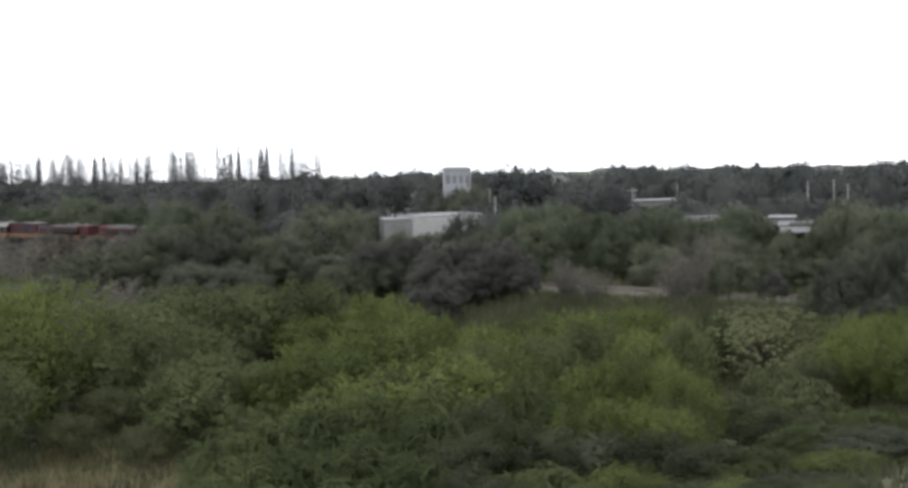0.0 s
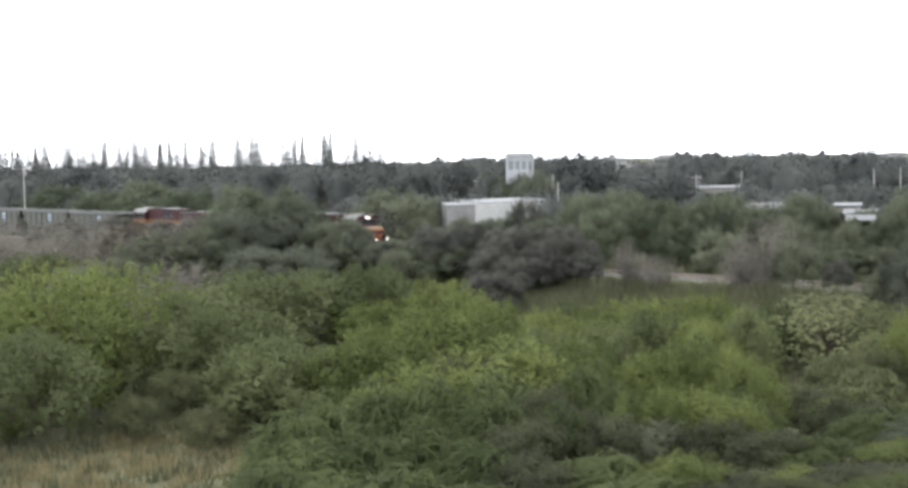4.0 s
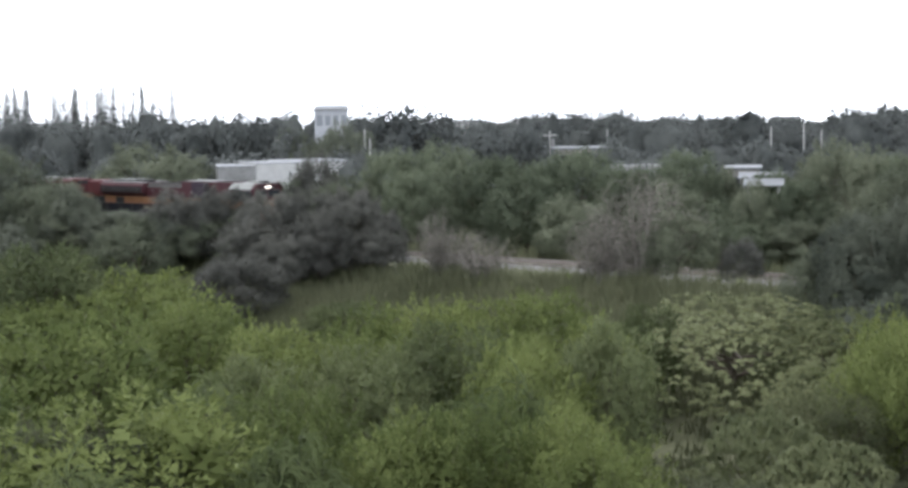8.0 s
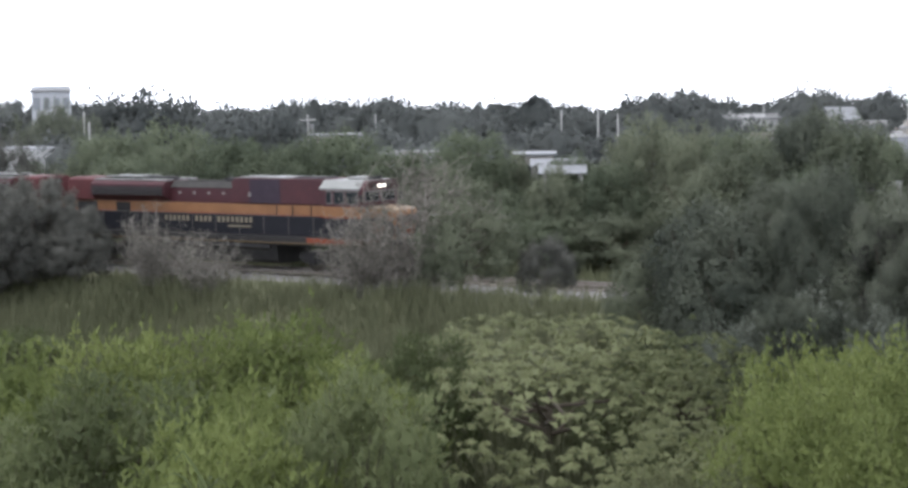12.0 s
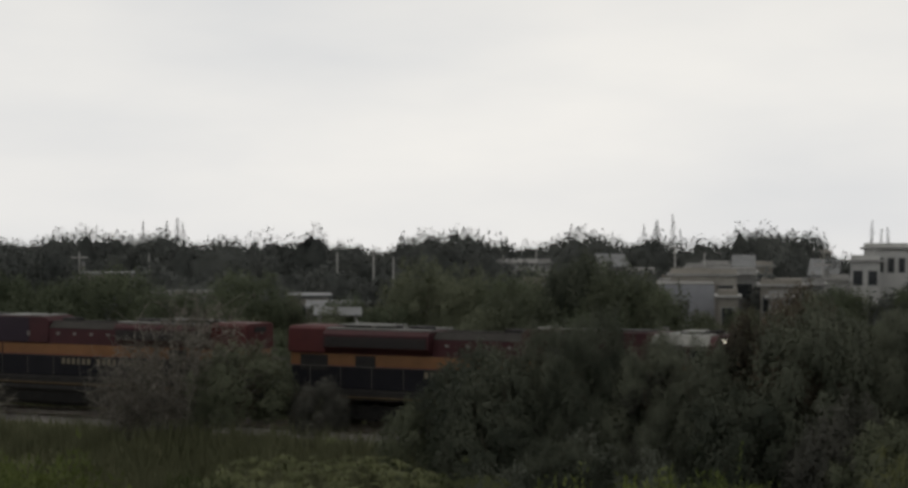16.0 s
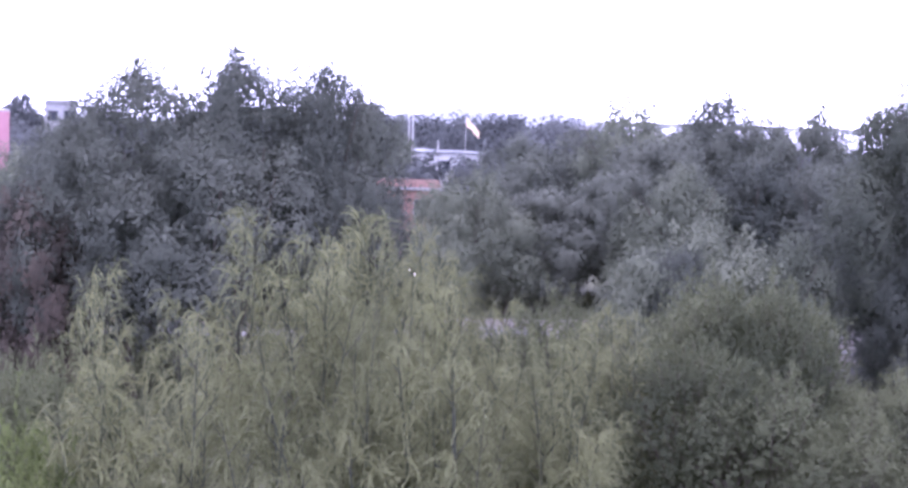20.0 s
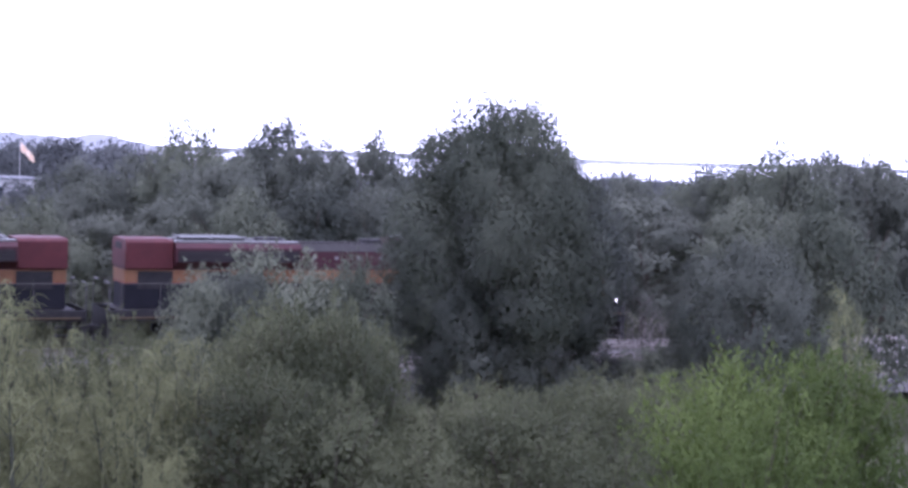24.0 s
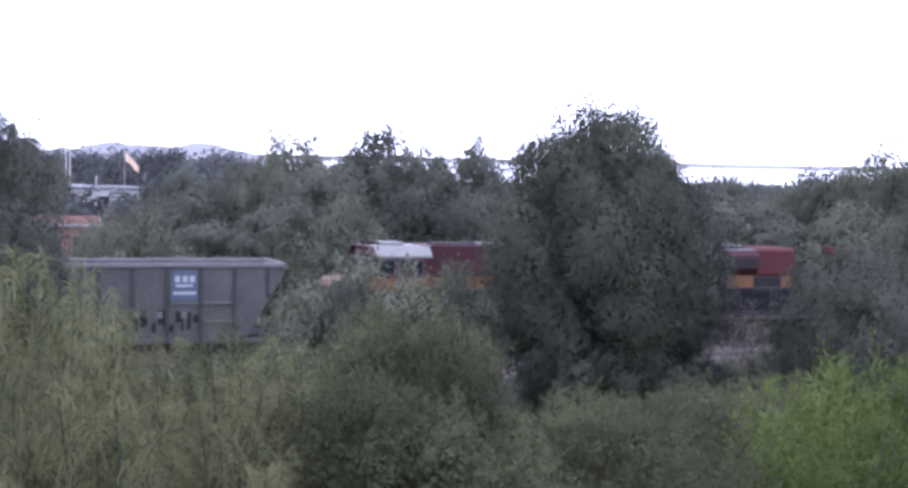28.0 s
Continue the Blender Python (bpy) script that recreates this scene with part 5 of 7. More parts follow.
house(-11.2, 182.6, 3.2, 6.0, 7.8, 3.5, WHITEWASH, "pale house in the far town", 1, 2)
house(23.1, 153.9, 7.1, 10.0, 4.7, 3.3, BARN_WHITE, "white hall with a pale roof and dark openings", 1, 3, roof_mat=SHEET)
house(15.2, 111.6, 4.2, 5.0, 3.3, -7.4, BRICK_RED, "brick red house with white openings", 1, 2)
house(13.9, 126.7, 2.1, 5.0, 3.7, -6.2, WHITEWASH, "white house behind the great tree", 1, 2)
house(79.0, 324.5, 3.8, 8.0, 6.2, -13.7, WHITEWASH, "far pale building on the shore", 1, 3)
post(-77.7, 137.6, 7.2, False)
post(-74.8, 139.2, 7.4, False)
post(-73.2, 140.0, 6.8, False)
post(-91.9, 118.5, 7.2)
post(-96.0, 134.2, 7.0, False)
post(-66.1, 156.6, 7.6, False)
post(-71.1, 159.9, 6.9, False)
post(-47.2, 142.4, 7.8, False)
post(-44.8, 143.2, 7.3, False)
post(-32.9, 136.1, 6.9)
post(-41.5, 164.9, 7.2, False)
post(-22.9, 125.9, 7.1, False)
post(-26.7, 167.9, 7.0, False)
post(18.9, 138.7, 7.7, False)
post(19.2, 138.7, 7.9, False)
post(-145.3, 191.0, 10.2, False)
post(22.6, 147.3, 5.9, False)
post(-99.0, 99.0, 7.8, False)
post(-95.9, 96.4, 7.0, False)
post(-182.3, 76.5, 9.6)
house(-194.7, 245.5, 5.2, 5.2, 5.4, 38.4, WHITEWASH, "pale block house on the town skyline", 1, 2)
house(-106.2, 213.3, 2.4, 7.6, 6.1, 26.5, CONCRETE, "pale block house on the town skyline", 1, 2)
house(1.7, 330.7, 7.0, 6.6, 3.0, -0.3, TAN_WALL, "pale block house on the town skyline", 1, 2)
house(-156.8, 182.1, 4.1, 8.5, 6.9, 40.7, WHITEWASH, "pale block house on the town skyline", 1, 2)
house(-118.0, 298.8, 4.1, 8.5, 5.5, 21.6, WHITEWASH, "pale block house on the town skyline", 1, 2)
house(23.5, 231.8, 3.8, 5.8, 5.7, -5.8, TAN_WALL, "pale block house on the town skyline", 1, 2)
house(-165.1, 207.3, 3.1, 6.8, 6.8, 38.5, WHITEWASH, "pale block house on the town skyline", 1, 3)
house(-129.6, 231.7, 5.1, 7.0, 6.4, 29.2, CONCRETE, "pale block house on the town skyline", 1, 2)
house(-47.4, 323.1, 3.3, 6.5, 1.6, 8.3, CONCRETE, "pale block house on the town skyline", 1, 3)
house(-234.5, 228.8, 5.4, 8.0, 5.6, 45.7, WHITEWASH, "pale block house on the town skyline", 1, 3)
house(-41.8, 144.0, 2.1, 4.0, 5.4, 4.2, WHITEWASH, "small white house among the town trees", 1, 2)
house(-43.3, 154.0, 2.2, 5.0, 6.0, 23.7, TAN_WALL, "small tan house among the town trees", 1, 3)
house(-35.0, 145.9, 2.0, 6.0, 5.4, 9.5, WHITEWASH, "pale flat-roofed house among the town trees", 1, 2, "gable", SHEET)
house(-22.1, 138.2, 1.8, 5.0, 4.8, -2.9, WHITEWASH, "small white house among the town trees", 1, 2)
house(-46.9, 142.5, 2.1, 6.0, 4.9, 26.2, TAN_WALL, "small tan house among the town trees", 1, 3)
house(-47.4, 154.9, 2.4, 4.0, 6.0, 13.0, WHITEWASH, "pale flat-roofed house among the town trees", 1, 2)
house(-56.0, 149.9, 2.1, 5.0, 5.9, 34.5, CONCRETE, "grey block house among the town trees", 1, 3, "gable", SHEET)
house(-62.5, 147.3, 2.1, 6.0, 6.1, 11.0, WHITEWASH, "small white house among the town trees", 1, 2)
house(-34.0, 130.6, 1.7, 4.0, 4.3, 22.6, TAN_WALL, "small tan house among the town trees", 1, 3)
house(-29.0, 131.9, 1.8, 5.0, 4.6, 8.4, WHITEWASH, "pale flat-roofed house among the town trees", 1, 2)
FLAG_AT = (24.9, 143.9, 7.4)

flag = tagged(new("flag_pole"), "tall pole with a pale orange flag over the far trees", "flag")
flag.matrix_basis = pose(FLAG_AT[0] - 0.5, FLAG_AT[1], 0)
bm = bmesh.new()
rod(bm, (0, 0, -6), (0, 0, FLAG_AT[2] + 0.6), 0.04, 0.025, 8)
part("pole", bm, POST_GREY, flag)
bm = bmesh.new()
cols = [[bm.verts.new((0.06 + 0.1 * i, 0.16 * math.sin(i * 0.9), FLAG_AT[2] + 0.5 - 0.16 * j - 0.1 * i + 0.04 * math.sin(i + j))) for j in range(5)] for i in range(12)]
for a, b in zip(cols, cols[1:]):
    for j in range(4):
        bm.faces.new((a[j], b[j], b[j + 1], a[j + 1]))
part("cloth", bm, FLAG_CLOTH, flag, "rippling pale orange cloth")

# ---- water, far shore and hills ----
# pale base colour stands in for the white sky mirrored in the water
WATER = plain("sky_pale_water", (0.55, 0.60, 0.62), 0.12)
link = link_mesh("water", [(70, 560, -0.6), (1900, 300, -0.6), (1900, 1900, -0.6), (160, 1900, -0.6)], [(0, 1, 2, 3)], WATER)
tagged(link, "pale calm lagoon beyond the trees", "water", kind="structure")


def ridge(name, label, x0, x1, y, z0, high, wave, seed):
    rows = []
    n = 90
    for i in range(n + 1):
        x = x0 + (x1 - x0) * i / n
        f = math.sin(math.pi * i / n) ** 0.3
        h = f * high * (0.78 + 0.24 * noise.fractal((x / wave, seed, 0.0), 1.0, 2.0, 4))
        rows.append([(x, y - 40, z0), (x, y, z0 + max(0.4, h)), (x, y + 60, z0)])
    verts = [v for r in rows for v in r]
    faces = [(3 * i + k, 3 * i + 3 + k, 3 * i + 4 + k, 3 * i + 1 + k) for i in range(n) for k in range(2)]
    return tagged(link_mesh(name, verts, faces, HAZE_HILL, smooth=True), label, "hill", kind="structure")


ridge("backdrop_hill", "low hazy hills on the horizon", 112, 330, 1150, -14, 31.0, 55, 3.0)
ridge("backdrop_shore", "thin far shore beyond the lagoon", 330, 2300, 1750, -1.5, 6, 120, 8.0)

# ---- planting ----
for row in (
    ("dusk", -64.0, 60.4, 4.8, 5.0), ("dusk", -67.6, 60.2, 4.7, 5.2), ("dusk", -61.9, 61.1, 3.4, 3.6), ("dusk", -71.6, 60.4, 4.4, 5.6),
    ("dusk", -83.1, 76.2, 6.3, 5.0), ("dusk", -81.5, 75.0, 4.3, 4.6),
    ("dusk", -75.6, 59.6, 4.7, 5.8), ("dusk", -80.0, 59.8, 4.4, 6.2), ("dusk", -64.4, 58.2, 3.2, 5.0), ("dusk", -69.6, 57.4, 2.7, 6.0),
    ("dusk", -65.9, 56.8, 2.0, 5.4), ("dusk", -60.9, 60.1, 2.3, 3.6), ("grey", -52.8, 60.1, 2.4, 4.0),
    ("grey", -55.8, 60.1, 3.6, 3.5), ("grey", -43.1, 62.6, 5.8, 6.6), ("grey", -45.4, 62.2, 3.8, 4.1),
    ("olive", -40.5, 63.1, 3.9, 4.8), ("dusk", -37.0, 64.1, 2.4, 2.7), ("dark", -27.1, 58.0, 4.4, 4.6),
    ("great", -23.6, 58.4, 5.3, 4.8), ("dusk", -19.8, 57.7, 4.4, 4.4), ("rust", -14.9, 57.9, 6.5, 4.6), ("olive", -28.6, 57.2, 2.6, 3.4),
    ("frost", -21.4, 55.0, 2.0, 3.6), ("frost", -23.4, 53.1, 0.9, 3.8), ("dark", -25.4, 56.5, 4.3, 4.6), ("dark", -24.4, 55.4, 2.8, 4.0),
    ("great", -19.3, 56.8, 5.1, 4.6), ("dark", -13.8, 56.3, 6.2, 4.8), ("dark", -15.8, 54.8, 3.6, 4.4), ("dark", -17.4, 56.4, 4.7, 3.6),
    ("dark", -9.5, 56.2, 4.3, 4.2), ("olive", -10.7, 53.9, 2.8, 4.8), ("great", -11.9, 58.8, 5.9, 4.6), ("frost", -18.6, 53.6, 1.6, 3.2),
    ("green", -9.8, 59.2, 5.4, 4.8), ("great", -22.0, 57.0, 5.9, 4.0), ("fine", -6.8, 58.6, 4.7, 3.5), ("rust", -16.6, 57.6, 5.7, 3.2),
    ("dark", -8.4, 57.4, 3.7, 3.1), ("dusk", -12.6, 54.2, 3.4, 3.8),
):
    plant(*row, "scrub before the railway")
for row in (
    ("great", -0.9, 57.0, 9.7, 8.1), ("great", 2.6, 55.9, 10.1, 7.3), ("great", 5.0, 57.8, 9.6, 4.8),
    ("great", -2.8, 54.9, 7.6, 5.8), ("fine", 1.1, 54.0, 7.4, 8.1), ("fine", 5.3, 54.7, 6.6, 4.4),
    ("rust", -4.0, 53.8, 5.5, 3.8), ("dome", 23.6, 50.8, 10.1, 7.4), ("dome", 24.2, 52.4, 9.6, 4.7),
    ("dome", 25.1, 51.2, 9.8, 4.9), ("fine", 24.6, 55.4, 1.9, 3.4), ("fine", 27.4, 55.8, 1.7, 2.6), ("grey", 31.6, 55.0, 3.2, 3.4),
    ("high", 24.0, 52.1, 7.6, 5.5), ("high", 25.5, 51.0, 7.8, 6.0), ("high", 24.1, 50.9, 7.2, 7.2),
    ("high", 22.4, 50.4, 5.0, 3.8), ("olive", 28.9, 50.0, 1.9, 3.0), ("dusk", 27.5, 50.4, 1.8, 2.8), ("olive", 30.4, 50.2, 2.1, 3.2), ("dusk", 32.0, 51.0, 2.2, 3.2), ("dark", 23.2, 50.2, 3.4, 4.0), ("dark", 25.8, 50.0, 3.2, 3.8), ("olive", 16.1, 49.4, 5.2, 5.2),
    ("fine", 14.7, 48.8, 4.6, 3.7), ("olive", 18.1, 48.8, 5.0, 3.0), ("olive", 13.7, 48.1, 4.7, 2.5),
    ("high", 30.4, 45.9, 5.8, 5.2), ("olive", 33.9, 49.5, 6.4, 4.2),
    ("olive", 35.2, 48.6, 7.4, 5.6), 
):
    plant(*row, "trees before the railway")
for row in (
    ("olive", 24.6, 91.8, 9.4, 5.0), ("dark", 29.9, 93.3, 9.7, 7.2), ("dark", 24.9, 86.5, 7.5, 7.2),
    ("dark", 30.8, 88.8, 8.5, 6.9), ("dark", 34.5, 90.7, 9.0, 7.4), ("dark", 22.3, 93.4, 7.3, 6.3),
    ("dark", 20.0, 95.9, 6.9, 7.0), ("olive", 14.4, 82.7, 5.4, 5.7), ("olive", 23.5, 78.6, 6.1, 6.5),
    ("dark", 21.7, 83.2, 5.7, 5.7), ("dark", 28.3, 83.3, 6.4, 7.6), ("dark", 31.6, 82.1, 6.2, 7.6),
    ("dark", 18.2, 90.2, 5.9, 6.0),
):
    plant(*row, "trees behind the railway")
for row in (
    ("dark", 44.9, 80.3, 7.3, 6.6), ("olive", 49.5, 81.1, 7.7, 7.9), ("olive", 50.0, 74.8, 9.4, 6.2),
    ("dark", 50.7, 76.8, 7.8, 7.6), ("dark", 42.1, 79.5, 7.0, 7.7), ("dark", 53.5, 74.8, 8.8, 7.4),
    ("dark", 42.2, 72.6, 6.3, 8.7), ("olive", 45.9, 70.4, 6.4, 8.5), ("dark", 58.3, 76.3, 8.4, 6.0),
    ("dark", 56.3, 72.8, 8.5, 7.3), ("dark", 59.1, 70.5, 8.3, 7.1),
):
    plant(*row, "trees behind the siding")
for row in (
    ("green", -78.1, 80.2, 6.5, 6.9), ("green", -73.9, 81.5, 7.0, 7.2), ("green", -68.6, 80.8, 6.1, 6.7),
    ("green", -64.6, 81.5, 5.8, 6.6), ("green", -64.5, 86.6, 6.4, 7.6), ("green", -71.6, 75.4, 5.2, 6.8),
    ("green", -64.4, 79.1, 5.0, 7.5), ("green", -59.6, 85.2, 5.3, 6.6), ("green", -59.4, 92.6, 6.2, 7.3),
    ("dark", -115.2, 110.6, 7.4, 5.0), ("olive", -119.4, 109.4, 7.6, 5.2), ("dark", -111.6, 112.0, 7.2, 4.4), ("olive", -117.0, 108.6, 6.8, 4.6),
    ("olive", -13.6, 107.6, 4.6, 3.4), ("green", -11.4, 108.0, 4.2, 3.2), ("dark", -15.8, 107.0, 4.8, 2.8),
    ("olive", -44.3, 88.0, 7.2, 4.6), ("dark", -34.8, 88.0, 7.4, 4.4), ("olive", -32.2, 87.2, 7.1, 3.6), ("olive", -30.4, 88.4, 6.4, 3.0), ("olive", -41.6, 88.6, 6.6, 3.6), ("green", -38.8, 88.0, 6.3, 3.8),
    ("green", -34.1, 101.0, 3.8, 3.0), ("dark", -32.0, 101.4, 4.0, 2.6), ("olive", -29.2, 100.6, 4.2, 3.2), ("dark", -26.4, 101.2, 4.4, 3.0),
    ("olive", -53.5, 82.1, 4.5, 6.9), ("green", -49.1, 82.5, 3.2, 6.7), ("green", -45.5, 84.5, 3.5, 6.3),
    ("olive", -46.9, 92.8, 5.5, 6.8), ("olive", -46.1, 97.6, 6.5, 7.0), ("olive", -42.3, 81.7, 2.2, 7.0),
    ("olive", -57.0, 76.0, 3.7, 7.0), ("green", -46.8, 79.2, 1.9, 6.1),
):
    plant(*row, "green trees behind the railway")
for row in (
    ("olive", -42.7, 99.2, 6.4, 7.6), ("olive", -39.9, 102.5, 7.1, 6.9), ("olive", -39.3, 87.6, 4.1, 7.4),
    ("green", -37.0, 90.8, 4.3, 6.9), ("olive", -40.2, 91.6, 5.3, 7.6), ("olive", -35.7, 97.7, 6.0, 7.8),
    ("olive", -35.0, 89.4, 4.4, 7.6), ("olive", -44.7, 89.5, 5.7, 6.7), ("green", -44.9, 84.8, 4.6, 5.8),
    ("olive", -36.4, 84.5, 5.9, 6.6), ("green", -32.0, 88.4, 6.0, 7.5), ("green", -32.1, 81.9, 4.5, 6.7),
    ("olive", -37.7, 81.7, 4.7, 6.7), ("olive", -24.9, 82.3, 3.7, 5.7), ("olive", -21.3, 89.5, 4.7, 6.1),
    ("green", -18.0, 90.2, 4.2, 5.5), ("green", -14.4, 88.8, 4.5, 4.7), ("green", -14.9, 84.7, 4.4, 6.8),
):
    plant(*row, "green trees by the houses")
for row in (
    ("green", -11.5, 83.2, 5.0, 6.6), ("green", -8.6, 81.5, 4.9, 5.9), ("olive", -5.8, 83.8, 5.9, 6.5),
    ("green", -9.4, 65.3, 3.3, 5.6), ("olive", -7.1, 63.6, 3.9, 5.4), ("fine", -2.3, 62.0, 5.1, 5.9),
    ("olive", 14.1, 86.9, 4.6, 5.3), ("olive", 16.2, 82.4, 4.2, 5.6), ("olive", 14.9, 127.1, 8.3, 6.4),
    ("dark", 18.6, 84.0, 4.6, 7.4), ("olive", 12.4, 79.0, 2.8, 3.7),
):
    plant(*row, "dull shrubs beside the pink house")
for row in (
    ("dark", -100.0, 96.6, 8.4, 6.0), ("far", -116.9, 123.4, 9.9, 11.1), ("far", -116.6, 130.5, 9.1, 7.5),
    ("far", -127.9, 112.0, 9.2, 6.4), ("far", -97.9, 97.3, 6.1, 4.5), ("far", -117.5, 149.3, 8.6, 8.2),
    ("far", -93.9, 117.0, 7.8, 4.5), ("far", -118.9, 160.8, 8.5, 7.3), ("far", -76.9, 162.7, 8.7, 9.3),
    ("far", -109.6, 167.3, 8.0, 8.0), ("far", -89.3, 144.6, 7.2, 6.2), ("far", -101.3, 183.9, 7.6, 7.6),
    ("far", -77.1, 151.5, 7.0, 6.7), ("far", -66.9, 167.1, 7.2, 6.3), ("far", -97.7, 113.8, 7.6, 7.9),
    ("far", -98.3, 138.7, 7.7, 6.8), ("far", -118.4, 107.6, 7.9, 5.6),
):
    plant(*row, "round trees of the near town")
for row in (
    ("far", -81.2, 171.8, 9.2, 8.0), ("far", -73.3, 164.4, 8.3, 7.0), ("far", -90.5, 222.3, 8.5, 9.5),
    ("far", -65.8, 178.3, 8.2, 8.2), ("far", -57.8, 170.5, 8.6, 6.6), ("far", -66.4, 230.6, 8.8, 4.8),
    ("far", -58.3, 232.8, 9.3, 4.8), ("far", -40.7, 154.7, 7.3, 6.4), ("far", -34.3, 146.0, 7.1, 6.0),
    ("far", -29.5, 167.4, 7.3, 6.7), ("far", -29.2, 187.7, 7.8, 7.5), ("far", -27.6, 238.4, 8.9, 8.6),
    ("far", -19.9, 239.2, 9.3, 8.5), ("far", -23.3, 138.0, 6.1, 7.4), ("far", -50.3, 162.4, 5.8, 4.5),
    ("far", -59.3, 137.8, 6.3, 6.9), ("far", 22.5, 198.7, 9.0, 8.0), ("far", 25.1, 178.2, 7.6, 10.2),
):
    plant(*row, "trees of the far town")
for row in (
    ("far", 38.3, 196.3, 8.3, 10.0), ("far", 33.4, 207.3, 7.9, 10.5), ("far", 41.4, 185.4, 8.0, 7.6),
    ("far", 29.4, 207.9, 7.7, 10.0), ("far", 38.1, 196.3, 8.1, 10.4), ("far", 41.7, 185.4, 8.1, 8.1),
    ("far", 21.8, 188.7, 9.1, 7.2), ("far", 25.9, 157.9, 7.2, 6.2), ("far", 32.6, 156.7, 7.1, 6.3),
    ("far", 77.6, 139.9, 6.9, 8.3), ("far", 90.0, 144.2, 7.2, 10.9),
):
    plant(*row, "woods beyond the far hall")
for row in (
    ("pale", -27.4, 47.7, 1.3, 13.8), ("pale", -23.1, 48.8, 0.9, 7.4), ("pale", -18.6, 40.2, -0.1, 7.0), ("pale_low", -14.2, 27.4, 0.3, 5.6), ("pale_low", -10.6, 25.4, 0.1, 5.4), ("dull", -12.2, 22.4, -0.8, 5.2), ("dull", -7.6, 19.0, -0.6, 5.6), ("spray", -9.6, 20.6, -0.6, 4.2), ("bright", -37.2, 33.4, 1.7, 5.3),
    ("bright", -35.9, 37.6, 1.6, 6.1), ("bright", -34.2, 41.8, 1.6, 6.3), ("bright", -33.8, 32.7, 0.7, 5.0),
    ("bright", -31.4, 36.3, 0.6, 5.4), ("bright", -29.8, 40.1, 0.8, 5.4), ("soft", -26.4, 35.2, 0.2, 4.4),
    ("bright", -34.6, 30.3, 0.7, 4.4), ("bright", -17.4, 43.6, 1.3, 4.9), ("bright", -15.8, 44.3, 1.8, 4.8),
    ("soft", -29.8, 43.8, 1.1, 3.6), ("fine", -21.5, 53.9, 1.7, 3.5),
):
    plant(*row, "pale and bright shrubs of the field")
for row in (
    ("near_bright", -14.3, 39.5, 2.3, 5.1), ("near_bright", -12.4, 41.2, 2.5, 4.8), ("near_bright", -14.9, 37.1, 1.7, 4.4),
    ("near_bright", -11.7, 35.1, 1.7, 4.5), ("near_bright", -9.9, 37.7, 2.2, 4.3), ("near_bright", -8.4, 39.1, 1.9, 4.4),
    ("near_bright", -8.1, 34.1, 1.6, 4.2), ("near_bright", -6.3, 37.5, 1.6, 4.6), ("near_soft", -14.3, 33.0, 0.4, 3.9),
    ("droop", -6.2, 41.5, 2.0, 3.3), ("droop", -7.8, 42.3, 2.1, 2.9), ("near_soft", -18.2, 36.9, -0.6, 3.0),
    ("droop", -8.7, 43.1, 3.2, 2.5), ("droop", -7.3, 43.4, 4.4, 2.2),
):
    plant(*row, "bright shrubs of the near field")
for row in (
    ("droop", 1.6, 33.0, 6.3, 2.8), ("droop", 4.1, 33.8, 6.2, 2.7), ("droop", 5.1, 34.6, 5.9, 2.3),
    ("droop", 3.1, 32.9, 5.5, 2.2), ("droop", 2.6, 30.9, 5.1, 3.4), ("droop", 5.8, 34.5, 5.0, 2.8),
    ("droop", -1.3, 35.0, 4.9, 2.7), ("droop", 0.3, 30.0, 4.9, 2.9), ("droop", 3.9, 28.7, 4.3, 3.5),
    ("droop", -1.3, 30.0, 3.9, 3.2), ("droop", 1.5, 27.0, 4.2, 3.2), ("droop", 5.8, 30.5, 3.7, 3.1),
    ("droop", 8.6, 35.0, 3.6, 3.1), ("droop", 8.7, 32.9, 3.2, 2.7), ("near_soft", -2.6, 33.9, 3.5, 2.8),
    ("near_bright", -2.5, 29.9, 2.9, 2.5),
):
    plant(*row, "drooping trees of the near field")
for row in (
    ("near_soft", 11.9, 36.1, 4.7, 4.1), ("near_soft", 13.6, 36.6, 4.8, 3.3), ("near_soft", 11.1, 35.3, 4.0, 3.7),
    ("near_soft", 11.2, 31.0, 3.6, 4.1), ("near_soft", 8.0, 33.0, 2.9, 3.8), ("near_soft", 9.7, 42.9, 3.9, 3.5),
    ("near_soft", 8.7, 42.1, 3.4, 2.9), ("near_soft", 7.0, 44.4, 3.0, 2.6), ("near_soft", 7.9, 43.3, 3.0, 3.0),
    ("near_soft", 10.6, 43.7, 3.0, 3.0), ("near_soft", 12.2, 36.0, 4.9, 4.2), ("near_soft", 12.7, 34.8, 4.7, 3.2),
    ("near_soft", 10.4, 32.4, 4.0, 4.1), ("droop", 9.1, 34.8, 4.2, 2.9), ("droop", 7.4, 34.2, 4.1, 3.0),
):
    plant(*row, "soft shrubs of the near field")
